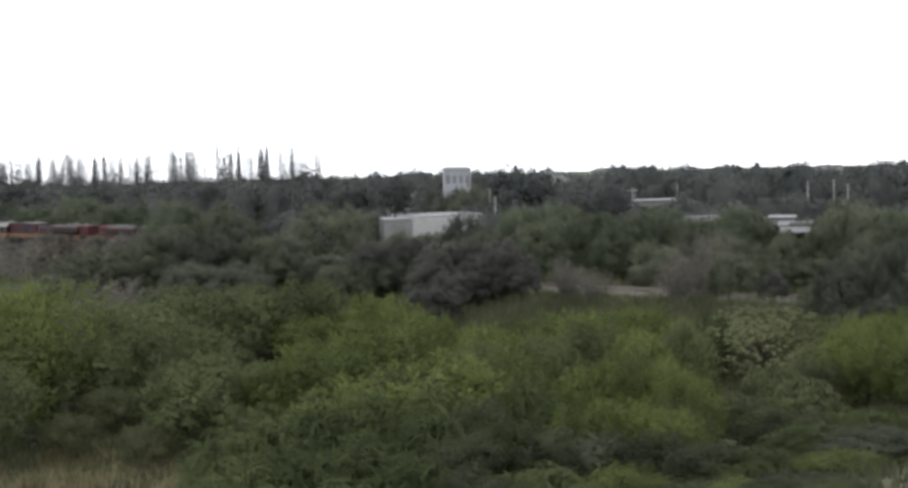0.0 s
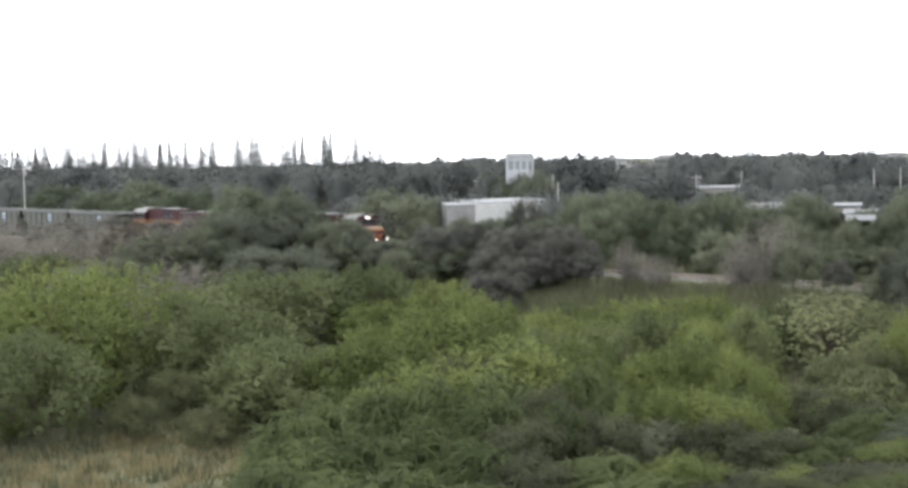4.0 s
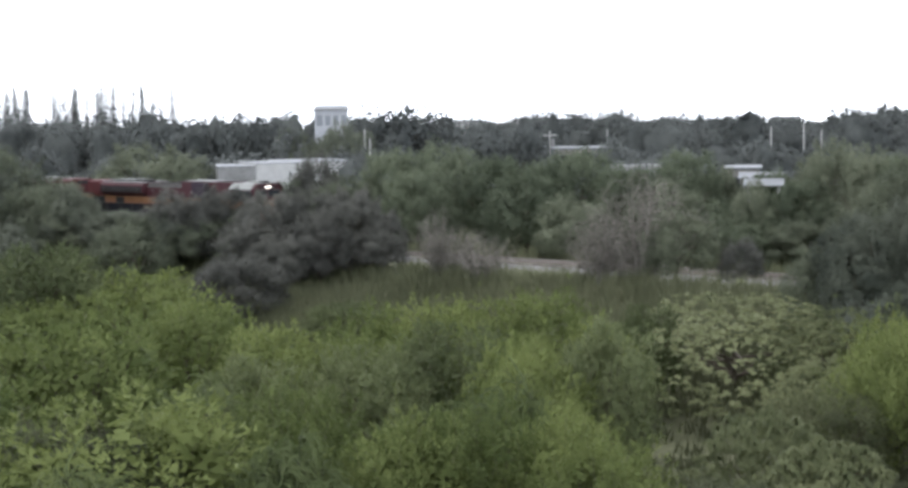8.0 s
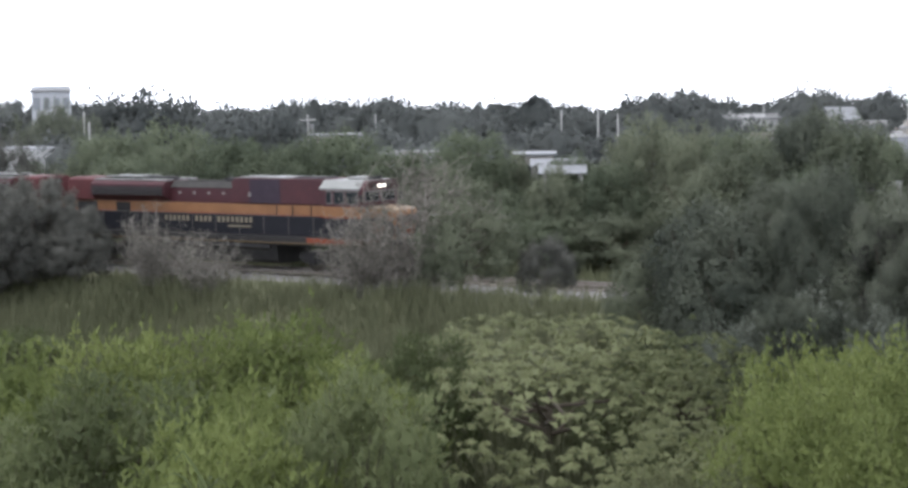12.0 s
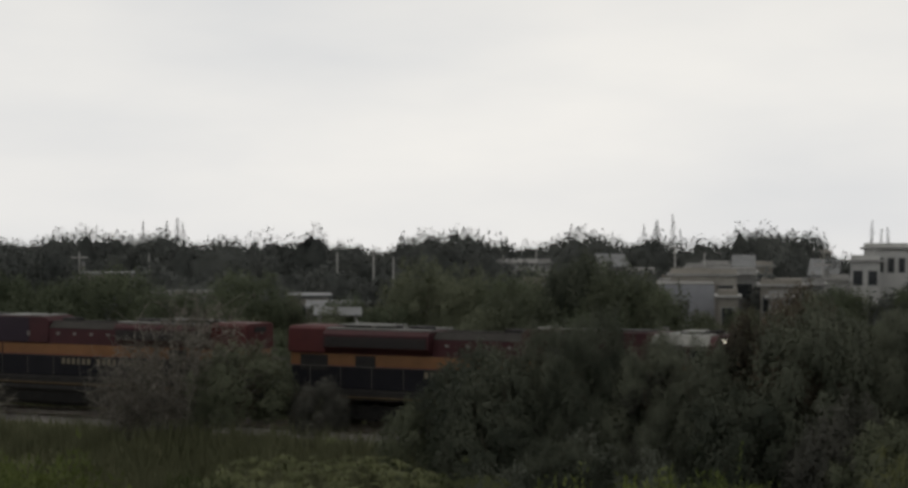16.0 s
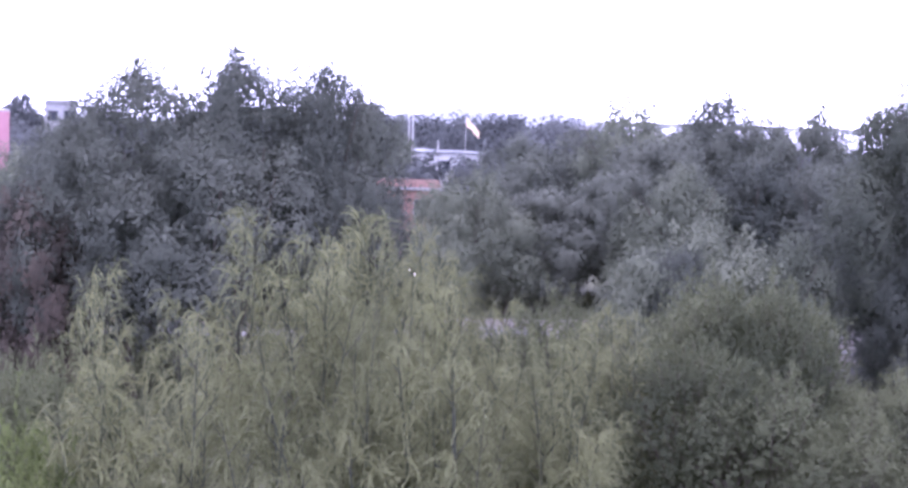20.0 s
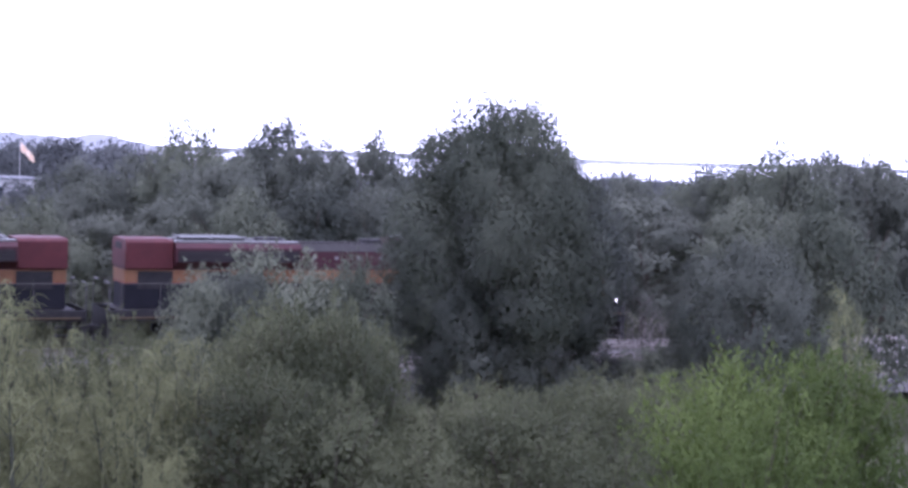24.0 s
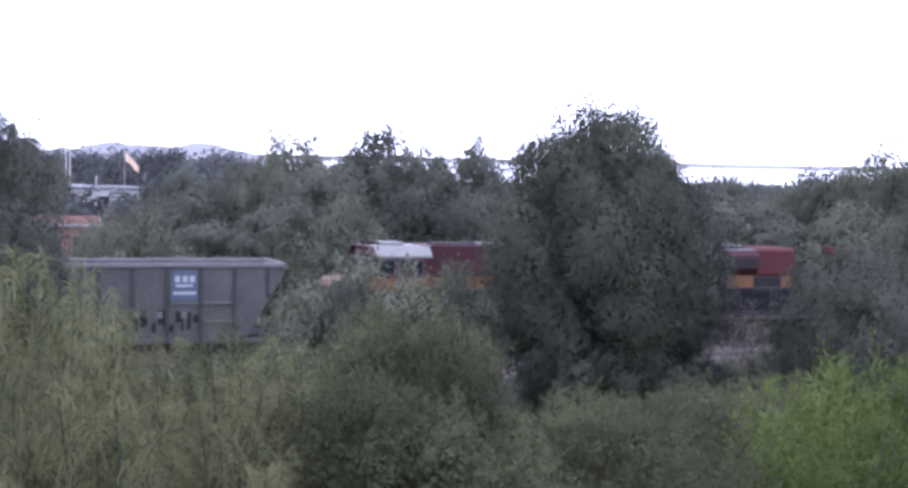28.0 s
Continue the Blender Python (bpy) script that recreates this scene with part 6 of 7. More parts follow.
for row in (
    ("near_soft", 17.2, 36.1, 3.0, 3.2), ("near_soft", 14.6, 32.9, 3.3, 3.6), ("near_soft", 15.1, 30.5, 3.5, 3.7),
    ("near_soft", 20.7, 36.5, 3.0, 3.6), ("near_soft", 19.1, 35.2, 3.3, 3.4), ("near_green", 18.1, 27.6, 4.6, 4.4),
    ("near_green", 19.9, 27.6, 4.7, 4.4), ("near_green", 16.2, 24.0, 4.2, 3.9), ("near_soft", 14.8, 26.1, 3.5, 3.2),
    ("near_soft", 12.4, 29.5, 3.0, 3.5), ("near_soft", 24.1, 39.2, 2.7, 2.7), ("droop", 21.5, 28.9, 5.7, 1.8),
):
    plant(*row, "shrubs at the end of the field")
for row in (
    ("olive", -91.0, 74.5, 4.0, 6.9), ("green", -84.9, 74.5, 4.3, 7.4), ("olive", -79.2, 74.5, 4.7, 6.6),
    ("green", -53.6, 96.1, 4.7, 2.9), ("olive", -58.0, 95.8, 4.9, 2.6), ("green", -58.9, 95.3, 4.2, 6.0),
    ("green", -54.6, 97.8, 4.3, 3.7), ("olive", -56.6, 96.7, 4.0, 3.3), ("green", -17.9, 110.6, 5.6, 3.3),
    ("olive", -27.1, 108.7, 5.1, 3.0), ("green", -26.4, 113.0, 5.3, 3.1), ("olive", -55.0, 95.3, 3.7, 4.7),
    ("olive", -52.9, 97.6, 4.0, 5.1), ("olive", -62.4, 90.6, 4.1, 6.2), ("green", -48.2, 94.4, 3.5, 4.9),
    ("olive", -44.2, 95.2, 3.9, 5.1), ("olive", -44.8, 107.0, 5.1, 5.6), ("green", -83.6, 112.3, 5.2, 5.6),
    ("olive", -31.8, 94.8, 4.0, 4.7), ("olive", -30.2, 97.4, 4.0, 4.1), ("olive", -28.1, 100.1, 4.2, 4.5),
    ("green", -25.8, 100.8, 4.2, 3.1), ("olive", -25.0, 115.3, 5.1, 4.7), ("green", -22.3, 115.9, 5.2, 4.3),
    ("olive", -13.7, 99.1, 4.9, 4.9), ("green", -10.6, 97.4, 4.8, 4.8), ("olive", -8.4, 97.6, 5.7, 3.8),
    ("olive", -47.4, 83.5, 4.5, 4.5),
):
    plant(*row, "trees before the houses")
for row in (
    ("bright", -61.0, 34.3, 0.3, 7.7), ("bright", -57.7, 37.9, 1.7, 9.0), ("bright", -47.5, 32.6, 1.3, 6.9),
    ("bright", -37.1, 28.2, 1.4, 6.1), ("bright", -43.4, 23.7, 0.5, 7.0), ("soft", -30.0, 25.5, 1.4, 5.5),
    ("soft", -30.7, 30.9, 1.6, 5.9), ("bright", -23.8, 27.4, 1.8, 5.3), ("soft", -22.8, 30.9, 2.2, 5.1),
    ("soft", -31.2, 18.4, 0.5, 5.9), ("bright", -19.7, 16.7, 1.2, 5.1),
):
    plant(*row, "shrubs of the middle field")
for row in (
    ("olive", -33.2, 14.8, -0.7, 5.3), ("bright", -27.4, 13.9, -0.5, 4.9),
    ("soft", -33.4, 22.9, 1.0, 5.1), ("soft", -45.2, 21.0, -0.3, 5.9),
):
    plant(*row, "shrubs of the lower field")
for row in (
    ("droop", 3.9, 33.8, 6.2, 2.0), ("droop", 5.3, 33.6, 5.4, 1.5), ("droop", 8.9, 33.9, 4.5, 2.2),
    ("droop", 4.2, 30.7, 5.2, 2.0), ("droop", 6.4, 32.4, 4.7, 2.2), ("droop", 7.1, 30.2, 4.4, 2.5),
    ("droop", 4.7, 28.6, 4.4, 2.4), ("droop", 3.3, 28.8, 5.0, 2.2), ("droop", 2.6, 31.9, 5.9, 2.0),
):
    plant(*row, "drooping trees before the wagons")
for row in (
    ("bright", -57.8, 4.2, 5.5, 12.4), ("bright", -54.1, -1.3, 4.5, 11.7), ("soft", -48.0, -6.7, 2.9, 9.8),
    ("soft", -60.2, 12.9, 3.1, 8.1), ("soft", -54.1, 6.1, 2.0, 8.3), ("soft", -51.8, 12.5, 2.4, 9.3),
    ("soft", -39.3, 5.7, 1.7, 9.0), 
):
    plant(*row, "scrub at the near end")
for row in (
    ("bright", -27.8, 6.6, 1.1, 9.7), ("bright", -27.5, 12.5, 1.9, 11.1), ("bright", -35.4, 10.2, 2.2, 9.8),
    ("bright", -38.2, 18.9, 2.7, 9.8), 
):
    plant(*row, "shrubs of the near slope")
for row in (
    ("green", -109.0, 59.0, 8.0, 9.5), ("olive", -102.5, 60.2, 7.8, 9.0), ("dark", -100.0, 57.8, 5.7, 8.5), ("olive", -94.0, 58.5, 5.0, 8.0), ("dark", -106.0, 55.0, 5.5, 8.0), ("dark", -100.5, 54.5, 4.8, 7.6),
    ("olive", -98.3, 61.7, 3.8, 9.2), ("olive", -105.1, 78.4, 6.9, 12.1), ("olive", -91.0, 58.5, 3.0, 6.8), ("dark", -85.5, 59.5, 2.8, 6.8),
    ("dark", -80.0, 58.8, 3.2, 6.8), ("olive", -74.8, 59.4, 3.3, 6.8), ("olive", -79.2, 55.2, 2.7, 6.8), ("dark", -88.6, 50.1, 2.6, 7.5),
    ("dark", -94.1, 48.8, 2.4, 7.5), ("olive", -113.5, 50.1, 3.4, 9.2), ("grey", -135.6, 52.7, 4.2, 12.7),
    ("dusk", -138.6, 62.0, 3.8, 7.5), ("dusk", -130.2, 62.2, 3.6, 7.0), ("dusk", -122.1, 62.0, 4.2, 7.0), ("dusk", -150.0, 61.5, 2.8, 8.0), ("dusk", -115.0, 61.8, 4.6, 6.6),
    ("grey", -124.2, 51.4, 4.3, 12.2), ("grey", -145.9, 52.7, 3.6, 13.0), ("grey", -112.1, 51.4, 4.7, 11.7),
    ("olive", -105.7, 52.7, 4.7, 10.3), ("rust", -124.1, 55.2, 3.7, 9.8), ("dark", -90.5, 58.5, 4.7, 5.2),
):
    plant(*row, "trees at the far bend")
for row in (
    ("soft", -120.1, 39.7, 1.4, 13.2), ("olive", -103.3, 37.2, 1.7, 12.3), ("grey", -88.4, 34.6, 2.2, 11.5),
    ("soft", -75.0, 32.1, 2.2, 10.8), ("soft", -69.0, 34.6, 2.3, 10.6), ("soft", -71.3, 24.3, 1.6, 12.0),
    ("grey", -71.2, 19.2, 0.6, 10.7), ("soft", -130.0, 37.1, -0.1, 13.4), ("soft", -64.6, 37.2, 2.8, 8.7),
    ("dusk", -63.5, 50.1, 1.2, 6.5),
):
    plant(*row, "scrub of the far bend")
row_rng = random.Random(7)
for k in range(165):
    u = max(0.0, (k + row_rng.uniform(-0.9, 0.9)) / 164)
    y = row_rng.uniform(113, 132)
    x = -272 + 118 * u - (y - 120) * 0.75
    plant("pine", x, y, 11.1 + 2.1 * u ** 0.6 + row_rng.uniform(-1.1, 1.0), row_rng.uniform(2.5, 3.3), "casuarina row")
for row in (
    ("pine", -140.2, 194.8, 10.8, 1.9), ("pine", -137.8, 196.5, 10.8, 2.4), ("pine", -136.6, 197.3, 11.2, 2.7),
    ("pine", -135.5, 198.1, 10.6, 2.2), ("pine", -63.1, 179.2, 10.1, 1.8), ("pine", -62.2, 179.5, 10.3, 1.8),
    ("pine", -61.1, 179.9, 10.6, 1.8), ("pine", -59.9, 180.3, 11.2, 1.8), ("pine", -58.9, 180.6, 9.6, 1.6),
    ("pine", -39.9, 185.8, 10.5, 1.6), ("pine", -38.8, 186.0, 9.6, 1.5), ("pine", -37.9, 186.2, 9.8, 1.5),
    ("pine", -34.7, 186.8, 9.5, 1.5),
):
    plant(*row, "casuarinas of the town")
for row in (
    ("far", -231.4, 109.4, 8.8, 17.2), ("far", -212.6, 106.8, 8.8, 15.5), ("far", -199.0, 106.8, 8.7, 15.1),
    ("far", -186.2, 106.8, 8.7, 14.7), ("far", -174.1, 106.7, 8.6, 14.3), ("far", -162.8, 106.7, 8.3, 13.0),
    ("far", -152.1, 106.7, 8.5, 11.8), ("far", -144.5, 106.7, 8.4, 10.0), ("green", -187.4, 84.9, 6.2, 12.9),
    ("green", -163.4, 84.9, 7.1, 11.4), ("green", -146.9, 83.6, 6.3, 10.1), ("far", -131.5, 100.3, 8.5, 7.8),
    ("far", -247.0, 106.8, 8.3, 16.5), ("green", -210.8, 83.6, 5.2, 14.4), ("far", -126.8, 106.7, 8.9, 4.7),
    ("green", -169.2, 81.0, 5.7, 10.6), ("green", -149.9, 81.0, 6.2, 9.3),
):
    plant(*row, "dark wood at the far bend")
for row in (
    ("olive", -69.5, 2.7, -2.6, 5.7), ("bright", -90.5, 7.1, -2.5, 5.9), ("olive", -89.6, 12.4, -2.4, 6.8),
    ("bright", 10.1, 19.0, 2.5, 6.0), ("olive", -89.2, 28.1, -2.0, 5.0), ("soft", -94.4, -16.2, -2.4, 6.3),
    ("olive", -6.5, -18.3, -2.0, 5.4), ("soft", -80.5, 48.0, -0.3, 6.7), ("bright", 20.8, -14.5, -1.5, 4.8),
    ("soft", -53.6, 33.2, -2.5, 6.5), ("olive", -66.9, -16.6, -2.3, 7.5), ("bright", -47.2, 17.1, -2.4, 6.2),
    ("bright", -66.2, 41.3, -1.5, 5.2), ("bright", -50.6, 37.6, -1.8, 7.4), ("soft", -60.5, -13.6, -2.3, 5.6),
    ("soft", -43.1, 36.5, -1.7, 7.1),
):
    plant(*row, "low scrub of the field")
for row in (
    ("bright", 0.2, -15.3, -1.6, 5.6), ("soft", -89.1, -19.5, -1.5, 6.9), ("soft", -40.7, 46.2, -1.7, 6.0),
    ("soft", -64.6, 0.4, -1.3, 4.9), ("soft", -53.0, -20.5, -1.9, 7.4), ("soft", -73.0, 42.9, -1.5, 7.1),
    ("olive", -13.3, 8.1, -0.7, 6.4), ("soft", -4.1, 47.0, 0.9, 6.4), ("olive", -99.4, -2.6, -2.4, 6.0),
    ("olive", -75.4, -17.3, -2.5, 6.0), ("olive", 2.8, -20.5, -1.5, 7.3), ("soft", 19.7, 3.3, 2.4, 5.5),
    ("olive", -0.8, 15.8, -0.4, 6.0), ("soft", -62.0, 42.0, -2.4, 5.2), ("soft", 20.4, 21.9, 3.0, 5.9),
    ("bright", -73.0, -3.0, -2.2, 6.1),
):
    plant(*row, "low scrub of the slope")
for row in (
    ("bright", -55.0, 42.4, -1.8, 6.6), ("olive", -74.2, 38.0, -2.7, 6.9), ("soft", -67.7, -11.5, -2.0, 5.0),
    ("bright", 24.1, 10.2, 2.3, 5.6), ("soft", -96.0, 41.0, -1.4, 6.7),
    ("olive", 15.5, -1.2, 2.5, 5.7), ("soft", -85.3, 19.8, -2.5, 7.1), ("soft", -98.8, 14.9, -2.5, 6.9),
    ("soft", 24.9, -11.6, -0.9, 4.8), ("soft", -92.2, 45.0, -1.3, 5.3), ("olive", -62.9, 9.6, -1.4, 7.4),
    ("bright", -52.6, -6.1, -2.5, 4.8), ("bright", -80.8, -3.4, -1.8, 5.4), ("olive", -91.8, 1.2, -2.4, 5.1),
    ("soft", -69.4, 12.4, -1.4, 4.9),
):
    plant(*row, "low scrub of the hollow")
for row in (
    ("olive", -79.9, 43.0, -2.2, 5.0), ("bright", 21.8, -6.6, 0.9, 6.4), ("olive", -1.8, 39.8, -0.6, 4.6),
    ("soft", -15.1, -17.2, -1.6, 4.6), ("olive", -84.1, 37.1, -2.0, 7.0), ("olive", 11.8, 10.5, 2.2, 6.6),
    ("soft", -73.2, 15.2, -1.9, 6.9), ("soft", -75.3, 6.7, -1.8, 7.1), ("olive", -89.3, -3.7, -1.9, 5.8),
    ("olive", -98.6, 6.1, -2.0, 5.4), ("bright", -37.3, 49.1, -0.9, 7.0), ("olive", -55.5, -13.1, -1.7, 5.6),
    ("soft", -80.2, 10.3, -1.5, 5.5), ("olive", -49.4, 43.5, -2.2, 7.3), ("soft", -59.0, -20.9, -1.5, 6.3),
    ("soft", -53.0, 48.4, -0.7, 5.1),
):
    plant(*row, "low scrub below the bank")
for row in (
    ("spray", -26.5, -4.5, -0.2, 5.5), ("spray", -26.6, -1.3, 0.6, 6.0), ("spray", -25.2, 1.1, 0.9, 6.5),
    ("spray", -23.9, 3.9, 1.0, 6.0), ("spray", -19.6, 3.4, 0.4, 5.5), ("spray", -21.7, -7.0, -0.6, 6.0),
    ("spray", -20.2, -4.7, -0.2, 6.0), ("spray", -19.0, -2.0, 0.0, 6.0), ("spray", -14.9, -2.1, -0.5, 5.5),
    ("spray", -21.0, -10.1, -1.3, 5.5), ("spray", -17.2, -9.2, -1.2, 6.0), ("spray", -15.0, -7.0, -1.0, 6.0),
    ("spray", -11.5, -6.5, -1.4, 5.5), ("spray", -21.0, 13.1, 1.0, 4.5), ("spray", -9.5, 0.4, -0.9, 5.0),
    ("spray", -17.4, 11.2, 0.4, 4.6), ("spray", -22.4, 7.2, 0.9, 4.8), ("spray", -29.0, 17.5, 1.3, 4.4), ("spray", -21.4, 23.5, 1.1, 4.2), ("spray", -12.6, 15.2, 0.0, 4.4), ("spray", -15.6, 4.4, 0.3, 4.0),
    ("spray", -5.9, -0.9, -1.3, 5.0), ("spray", -5.2, 16.6, -0.7, 4.5), ("spray", -4.5, 10.2, -0.9, 5.0),
):
    plant(*row, "arching shrubs of the near slope")
# these dark shrubs fill the shadowed gaps among the arching ones
for row in (
    ("dull", -20.0, 8.1, 0.4, 5.0), ("dull", -15.8, 2.1, -0.2, 5.5), ("dull", -15.5, 5.2, 0.0, 5.0),
    ("dull", -11.2, -2.8, -0.9, 5.5), ("dull", -6.3, -5.3, -1.4, 5.0), ("dull", -13.3, 6.2, -0.2, 5.0),
    ("dull", -26.3, 11.7, 0.7, 5.0), ("dull", -28.9, 11.0, 0.9, 4.6), ("dull", -9.2, 8.9, -0.4, 5.0),
    ("dull", -6.1, 8.7, -0.6, 5.0), ("dull", -2.2, 1.7, -1.2, 5.5), ("dull", 0.8, 5.8, -1.2, 5.5),
):
    plant(*row, "dull shrubs of the near slope")
for row in (
    ("near_bright", -19.8, 16.7, 1.2, 5.0), ("near_bright", -18.4, 18.7, 1.6, 4.8), ("near_bright", -16.3, 19.7, 1.5, 4.6),
    ("near_bright", -13.5, 18.0, 1.1, 4.4), ("near_bright", -13.2, 11.8, 0.6, 4.8), ("near_bright", -14.0, 9.4, 0.5, 4.6),
    ("near_bright", -10.2, 11.7, 0.3, 4.4), ("near_bright", -6.2, 2.5, -0.8, 5.0), ("near_bright", -1.3, 4.0, -1.2, 5.0),
    ("near_bright", -0.5, 11.5, -0.9, 5.0), ("near_bright", -25.9, 18.3, 1.4, 5.0),
):
    plant(*row, "bright shrubs of the near slope")
for row in (
    ("near_soft", -49.4, 5.8, -1.0, 4.5), ("near_soft", -48.4, 9.8, -0.6, 5.0), ("near_soft", -45.5, -0.1, -1.4, 4.2),
    ("near_soft", -39.1, 0.3, -1.5, 4.2), ("near_soft", -38.8, 4.0, -0.9, 4.6), ("near_soft", 0.9, 3.3, -1.3, 5.0),
    ("near_soft", 3.3, 4.4, -1.4, 5.0),
):
    plant(*row, "low shrubs beside the clearing")
for row in (
    ("near_bright", -7.2, 26.2, -1.6, 5.0), ("spray", -6.4, 24.6, -1.4, 4.0), ("dull", 2.8, -1.8, -1.5, 5.0), ("near_soft", 3.7, 0.1, -1.3, 5.0), ("near_bright", 4.5, 2.3, -1.2, 5.0),
    ("dull", 0.7, -1.6, -1.5, 5.0), ("near_soft", 0.3, -4.2, -1.6, 5.0),
):
    plant(*row, "shrubs of the near corner")


# ---- grass and low growth ----
def in_strip(rng, n, x0, x1, y0, y1):
    return rng.uniform(x0, x1, n), rng.uniform(y0, y1, n)


def grass(name, label, mat, seed, strips, tall, wide):
    rng = np.random.default_rng(seed)
    X, Y = [], []
    for n, x0, x1, y0, y1 in strips:
        tuft = max(1, n // 14)
        cx, cy = in_strip(rng, tuft, x0, x1, y0, y1)
        k = rng.integers(0, tuft, n)
        X.append(cx[k] + rng.normal(size=n) * 0.35), Y.append(cy[k] + rng.normal(size=n) * 0.35)
    X, Y = np.concatenate(X), np.concatenate(Y)
    Z = np.array([ground_z(x, y) for x, y in zip(X, Y)]) - 0.05
    n = len(X)
    patch = np.array([noise.noise((x * 0.12, y * 0.12, 5.0)) for x, y in zip(X, Y)])
    h = tall * rng.uniform(0.55, 1.2, n) * (1 + 0.5 * patch)
    w = rng.uniform(0, 2 * math.pi, n)
    lean = rng.normal(size=(n, 2)) * 0.28 * h[:, None]
    sx, sy = np.cos(w) * wide, np.sin(w) * wide
    a = np.stack([X - sx, Y - sy, Z], axis=1)
    b = np.stack([X + sx, Y + sy, Z], axis=1)
    c = np.stack([X + lean[:, 0], Y + lean[:, 1], Z + h], axis=1)
    verts = np.stack([a, b, c], axis=1).reshape(-1, 3)
    faces = np.arange(3 * n).reshape(-1, 3)
    return tagged(link_mesh(name, verts, faces, mat), label, "grass", kind="stuff")


grass("tall_grass", "dull green tall grass before the railway", GRASS, 31, [(56000, -105, -8, 44, 59.5), (9000, -105, 0, 59, 62.2), (22000, -8, 60, 48, 59)], 1.15, 0.05)
grass("field_growth", "green weeds and grass between the shrubs", GRASS, 32, [(56000, -110, 30, -28, 50), (12000, -150, -60, 40, 59)], 0.85, 0.07)
grass("verge_grass", "green weeds along the far side of the railway", GRASS, 33, [(22000, -130, 80, 71.5, 92)], 0.9, 0.07)
grass("dry_grass", "straw coloured dry grass in a clearing", STRAW, 34, [(16000, -48, -20, -22, 10)], 0.6, 0.05)


# ---- woods of the far plain ----
def woods(name, label, mat, seed, count, r0, r1, a0, a1, top0, top1, n=250, leaf=(0.62, 0.44)):
    rng = np.random.default_rng(seed)
    pos, way, face, hearts, swell = [], [], [], [], []
    for _ in range(count):
        r, a = math.sqrt(rng.uniform(r0 * r0, r1 * r1)), radians(rng.uniform(a0, a1))
        x, y = r * math.sin(a), r * math.cos(a)
        if y < 84:
            continue
        z0 = ground_z(x, y)
        top = rng.uniform(top0, top1) + 1.4 * noise.noise((x * 0.02, y * 0.02, 4.0))
        wd = rng.uniform(4.5, 8.5)
        u = unit(rng, n)
        u[:, 2] = np.where(u[:, 2] < -0.5, -u[:, 2], u[:, 2])
        h = max(3.0, top - z0) / 2
        lump = 1 + 0.25 * np.sin(u[:, 0] * 5 + a * 40) * np.cos(u[:, 1] * 4 + a * 90) + 0.12 * np.sin(u[:, 2] * 9 + a * 70)
        pos.append(np.array([x, y, z0 + h]) + u * (lump * rng.uniform(0.74, 0.95, n))[:, None] * [wd / 2, wd / 2, h])
        way.append(np.cross(u, unit(rng, n)) + u * 0.25)
        face.append(u + [0, 0, 0.6])
        m, k = 9, 6
        ring, band = np.meshgrid(np.arange(m) * 2 * math.pi / m, np.linspace(0.02, 2.3, k))
        hu = np.stack([np.sin(band) * np.cos(ring), np.sin(band) * np.sin(ring), np.cos(band)], axis=2).reshape(-1, 3)
        hl = 1 + 0.25 * np.sin(hu[:, 0] * 5 + a * 40) * np.cos(hu[:, 1] * 4 + a * 90) + 0.12 * np.sin(hu[:, 2] * 9 + a * 70)
        hearts.append(np.array([x, y, z0 + h]) + hu * (hl * 0.76)[:, None] * [wd / 2, wd / 2, h])
        swell.append(hu + [0, 0, 0.3])
    one = np.array([(r * m + c, (r + 1) * m + (c + 1) % m, r * m + (c + 1) % m) for r in range(k - 1) for c in range(m)] + [(r * m + c, (r + 1) * m + c, (r + 1) * m + (c + 1) % m) for r in range(k - 1) for c in range(m)])
    hf = np.concatenate([one + i * m * k for i in range(len(hearts))])
    swell = np.concatenate(swell)
    heart = (np.concatenate(hearts), hf, swell / np.linalg.norm(swell, axis=1)[:, None])
    v, f, nn = joined(leaf_mesh(np.concatenate(pos), np.concatenate(way), *leaf, rng, 0.2, np.concatenate(face), 0.4, True), heart)
    return tagged(link_mesh(name, v, f, mat, normals=nn), label, "trees", kind="stuff")


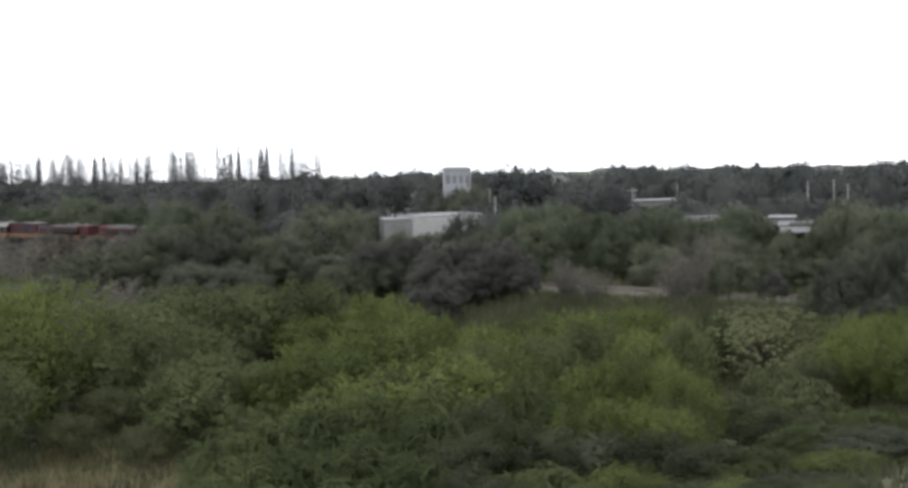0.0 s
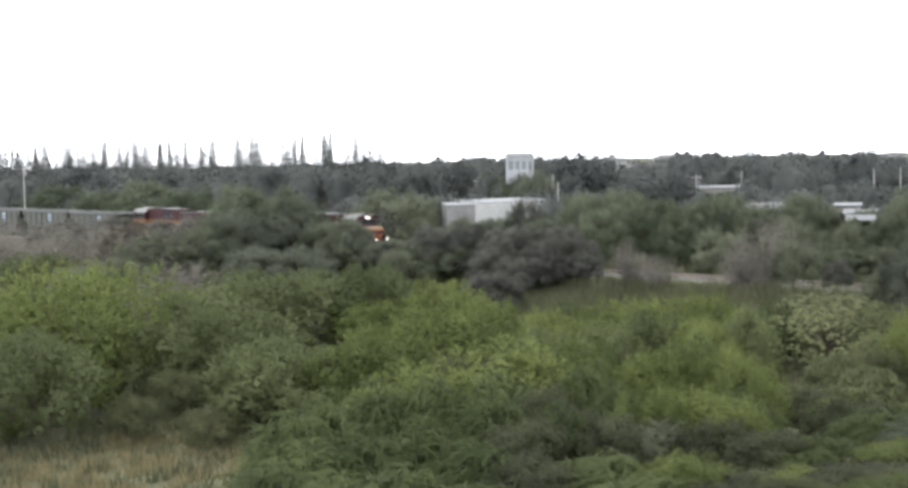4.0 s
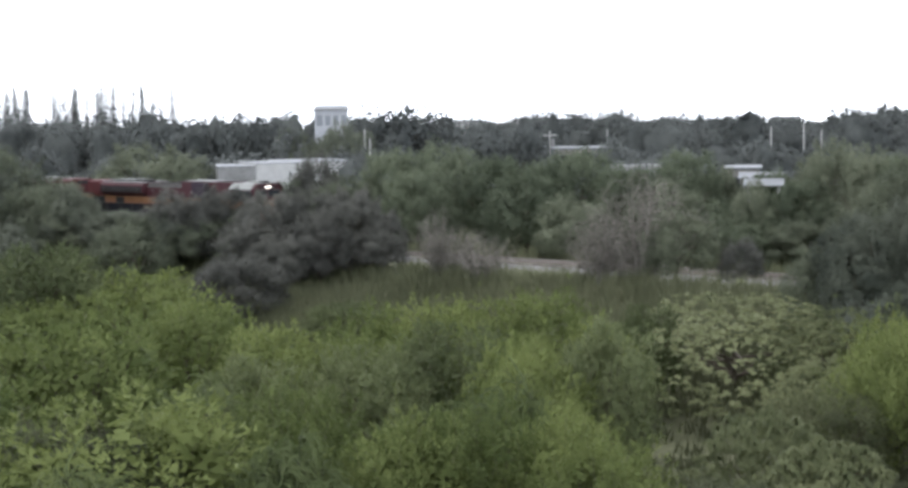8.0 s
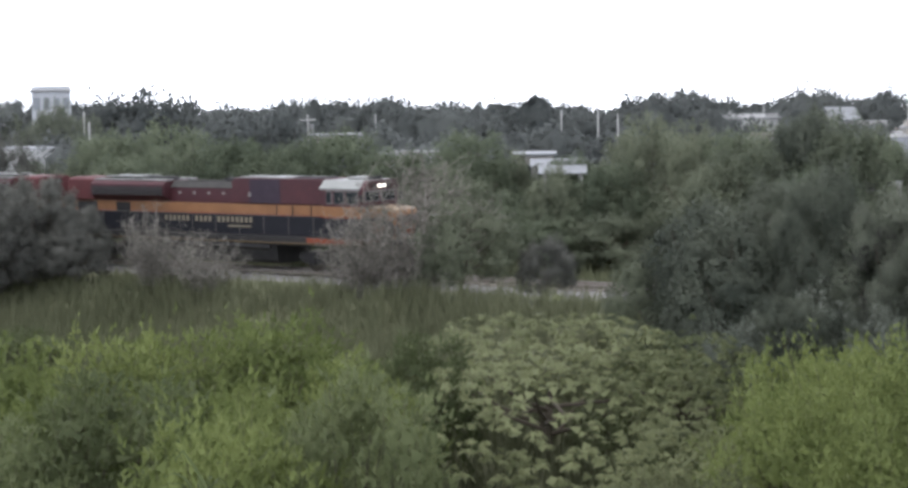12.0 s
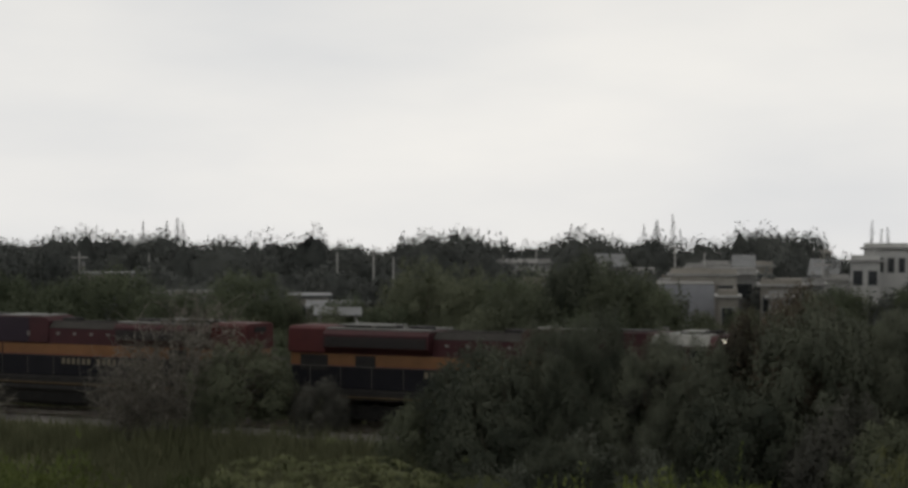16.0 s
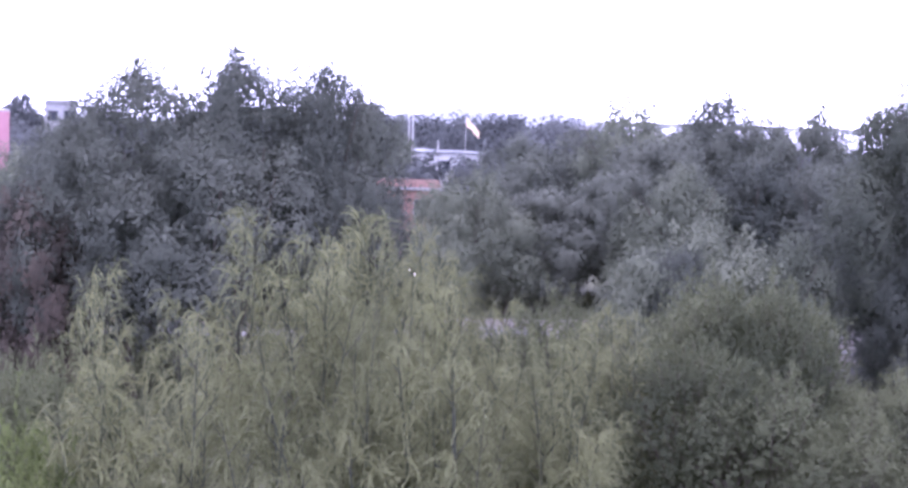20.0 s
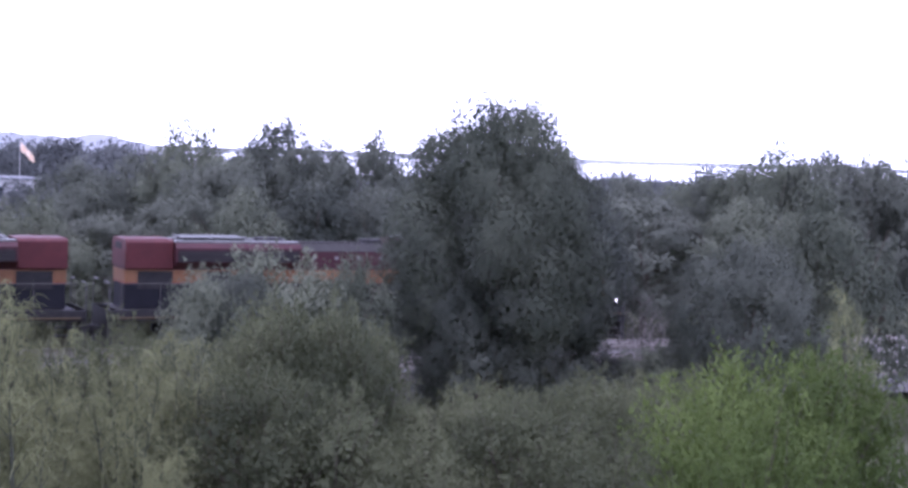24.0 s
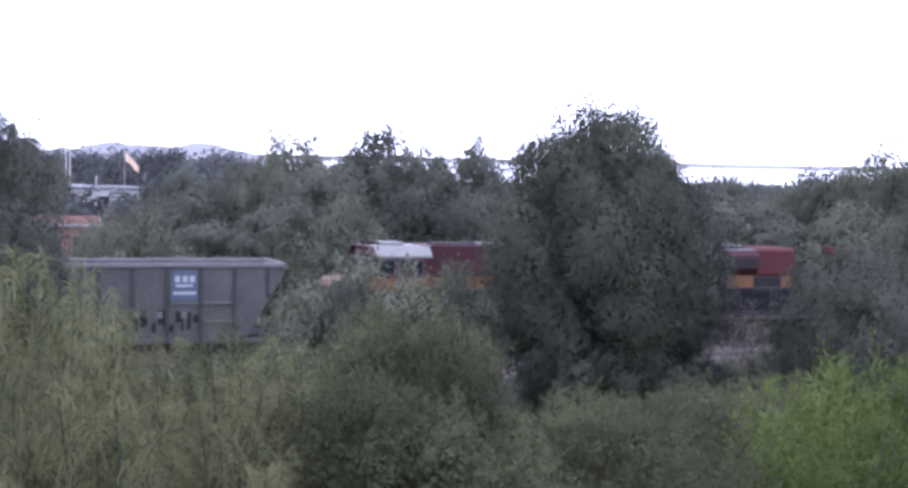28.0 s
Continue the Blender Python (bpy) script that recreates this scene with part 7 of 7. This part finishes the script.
woods("town_trees", "scattered green trees between the houses of the plain", LEAF_HAZED, 41, 330, 118, 210, -66, 12, 3.6, 6.2, 700, (0.52, 0.38))
woods("far_woods", "dark far woods along the skyline of the plain", LEAF_HAZED, 42, 520, 200, 330, -70, 20, 4.9, 6.9, 600, (0.58, 0.42))
woods("skyline_woods", "hazy far woods that close the skyline of the plain", LEAF_HAZED, 45, 230, 165, 215, -60, -14, 7.3, 9.1, 800, (0.46, 0.34))
woods("shore_woods", "dark woods between the railway and the lagoon", LEAF_HAZED, 43, 320, 110, 330, 12, 48, 2.0, 5.0)
woods("bend_woods", "dark woods behind the railway bend", LEAF_HAZED, 44, 260, 200, 330, -82, -58, 4.5, 7.0)


# ---- dead branch in the field ----
dead = tagged(new("dead_branch"), "bare bleached dead branch standing in the grass", "branch")
dead.matrix_basis = pose(-40.5, 40.1, -4.4)
bm = bmesh.new()
for a, b, r0, r1 in (((0, 0, 0), (0.05, 0, 1.5), 0.07, 0.05), ((0.05, 0, 1.5), (-0.35, 0.1, 2.9), 0.05, 0.03), ((-0.35, 0.1, 2.9), (-0.3, 0, 3.9), 0.03, 0.01),
                     ((0.0, 0, 0.9), (0.7, 0.1, 1.9), 0.05, 0.03), ((0.7, 0.1, 1.9), (1.7, 0, 2.2), 0.03, 0.01), ((0.02, 0, 1.3), (0.3, 0, 2.4), 0.03, 0.01)):
    rod(bm, a, b, r0, r1, 6)
part("branch", bm, PALE_BARK, dead)

for rows in KINDS.values():
    for top, _, _ in rows:
        if top.matrix_basis == Matrix.Identity(4):
            for o in (*top.children_recursive, top):
                bpy.data.objects.remove(o)


# where the nose of the train is, by seconds
RUN = [(0.0, -112.4), (1.0, -108.4), (2.0, -104.0), (3.0, -101.0), (3.5, -98.4), (5.5, -91.6), (6.0, -89.3), (6.5, -85.8), (7.0, -82.4), (7.5, -79.9), (8.0, -77.1), (8.5, -73.2),
       (9.0, -68.4), (9.5, -64.3), (10.0, -60.5), (10.5, -56.65), (11.0, -53.0), (11.5, -49.4), (14.0, -31.8), (17.5, -7.4), (21.0, 16.97), (24.5, 41.4), (28.0, 65.76)]


def motions():
    for ob, offset, turn in VEHICLES:
        walk(ob, [(t, pose(x + offset, TRACK_Y, 0, 0, 0, turn)) for t, x in RUN])
    ts, nose = [t for t, _ in RUN], [x for _, x in RUN]
    for ob, r in ROLLING:
        way = -1 if ob.parent == second else 1
        spot = tuple(ob.location)
        walk(ob, [(0.1 * k, pose(*spot, 0, way * math.degrees((float(np.interp(0.1 * k, ts, nose)) - nose[0]) / r), 0)) for k in range(281)])


motions()
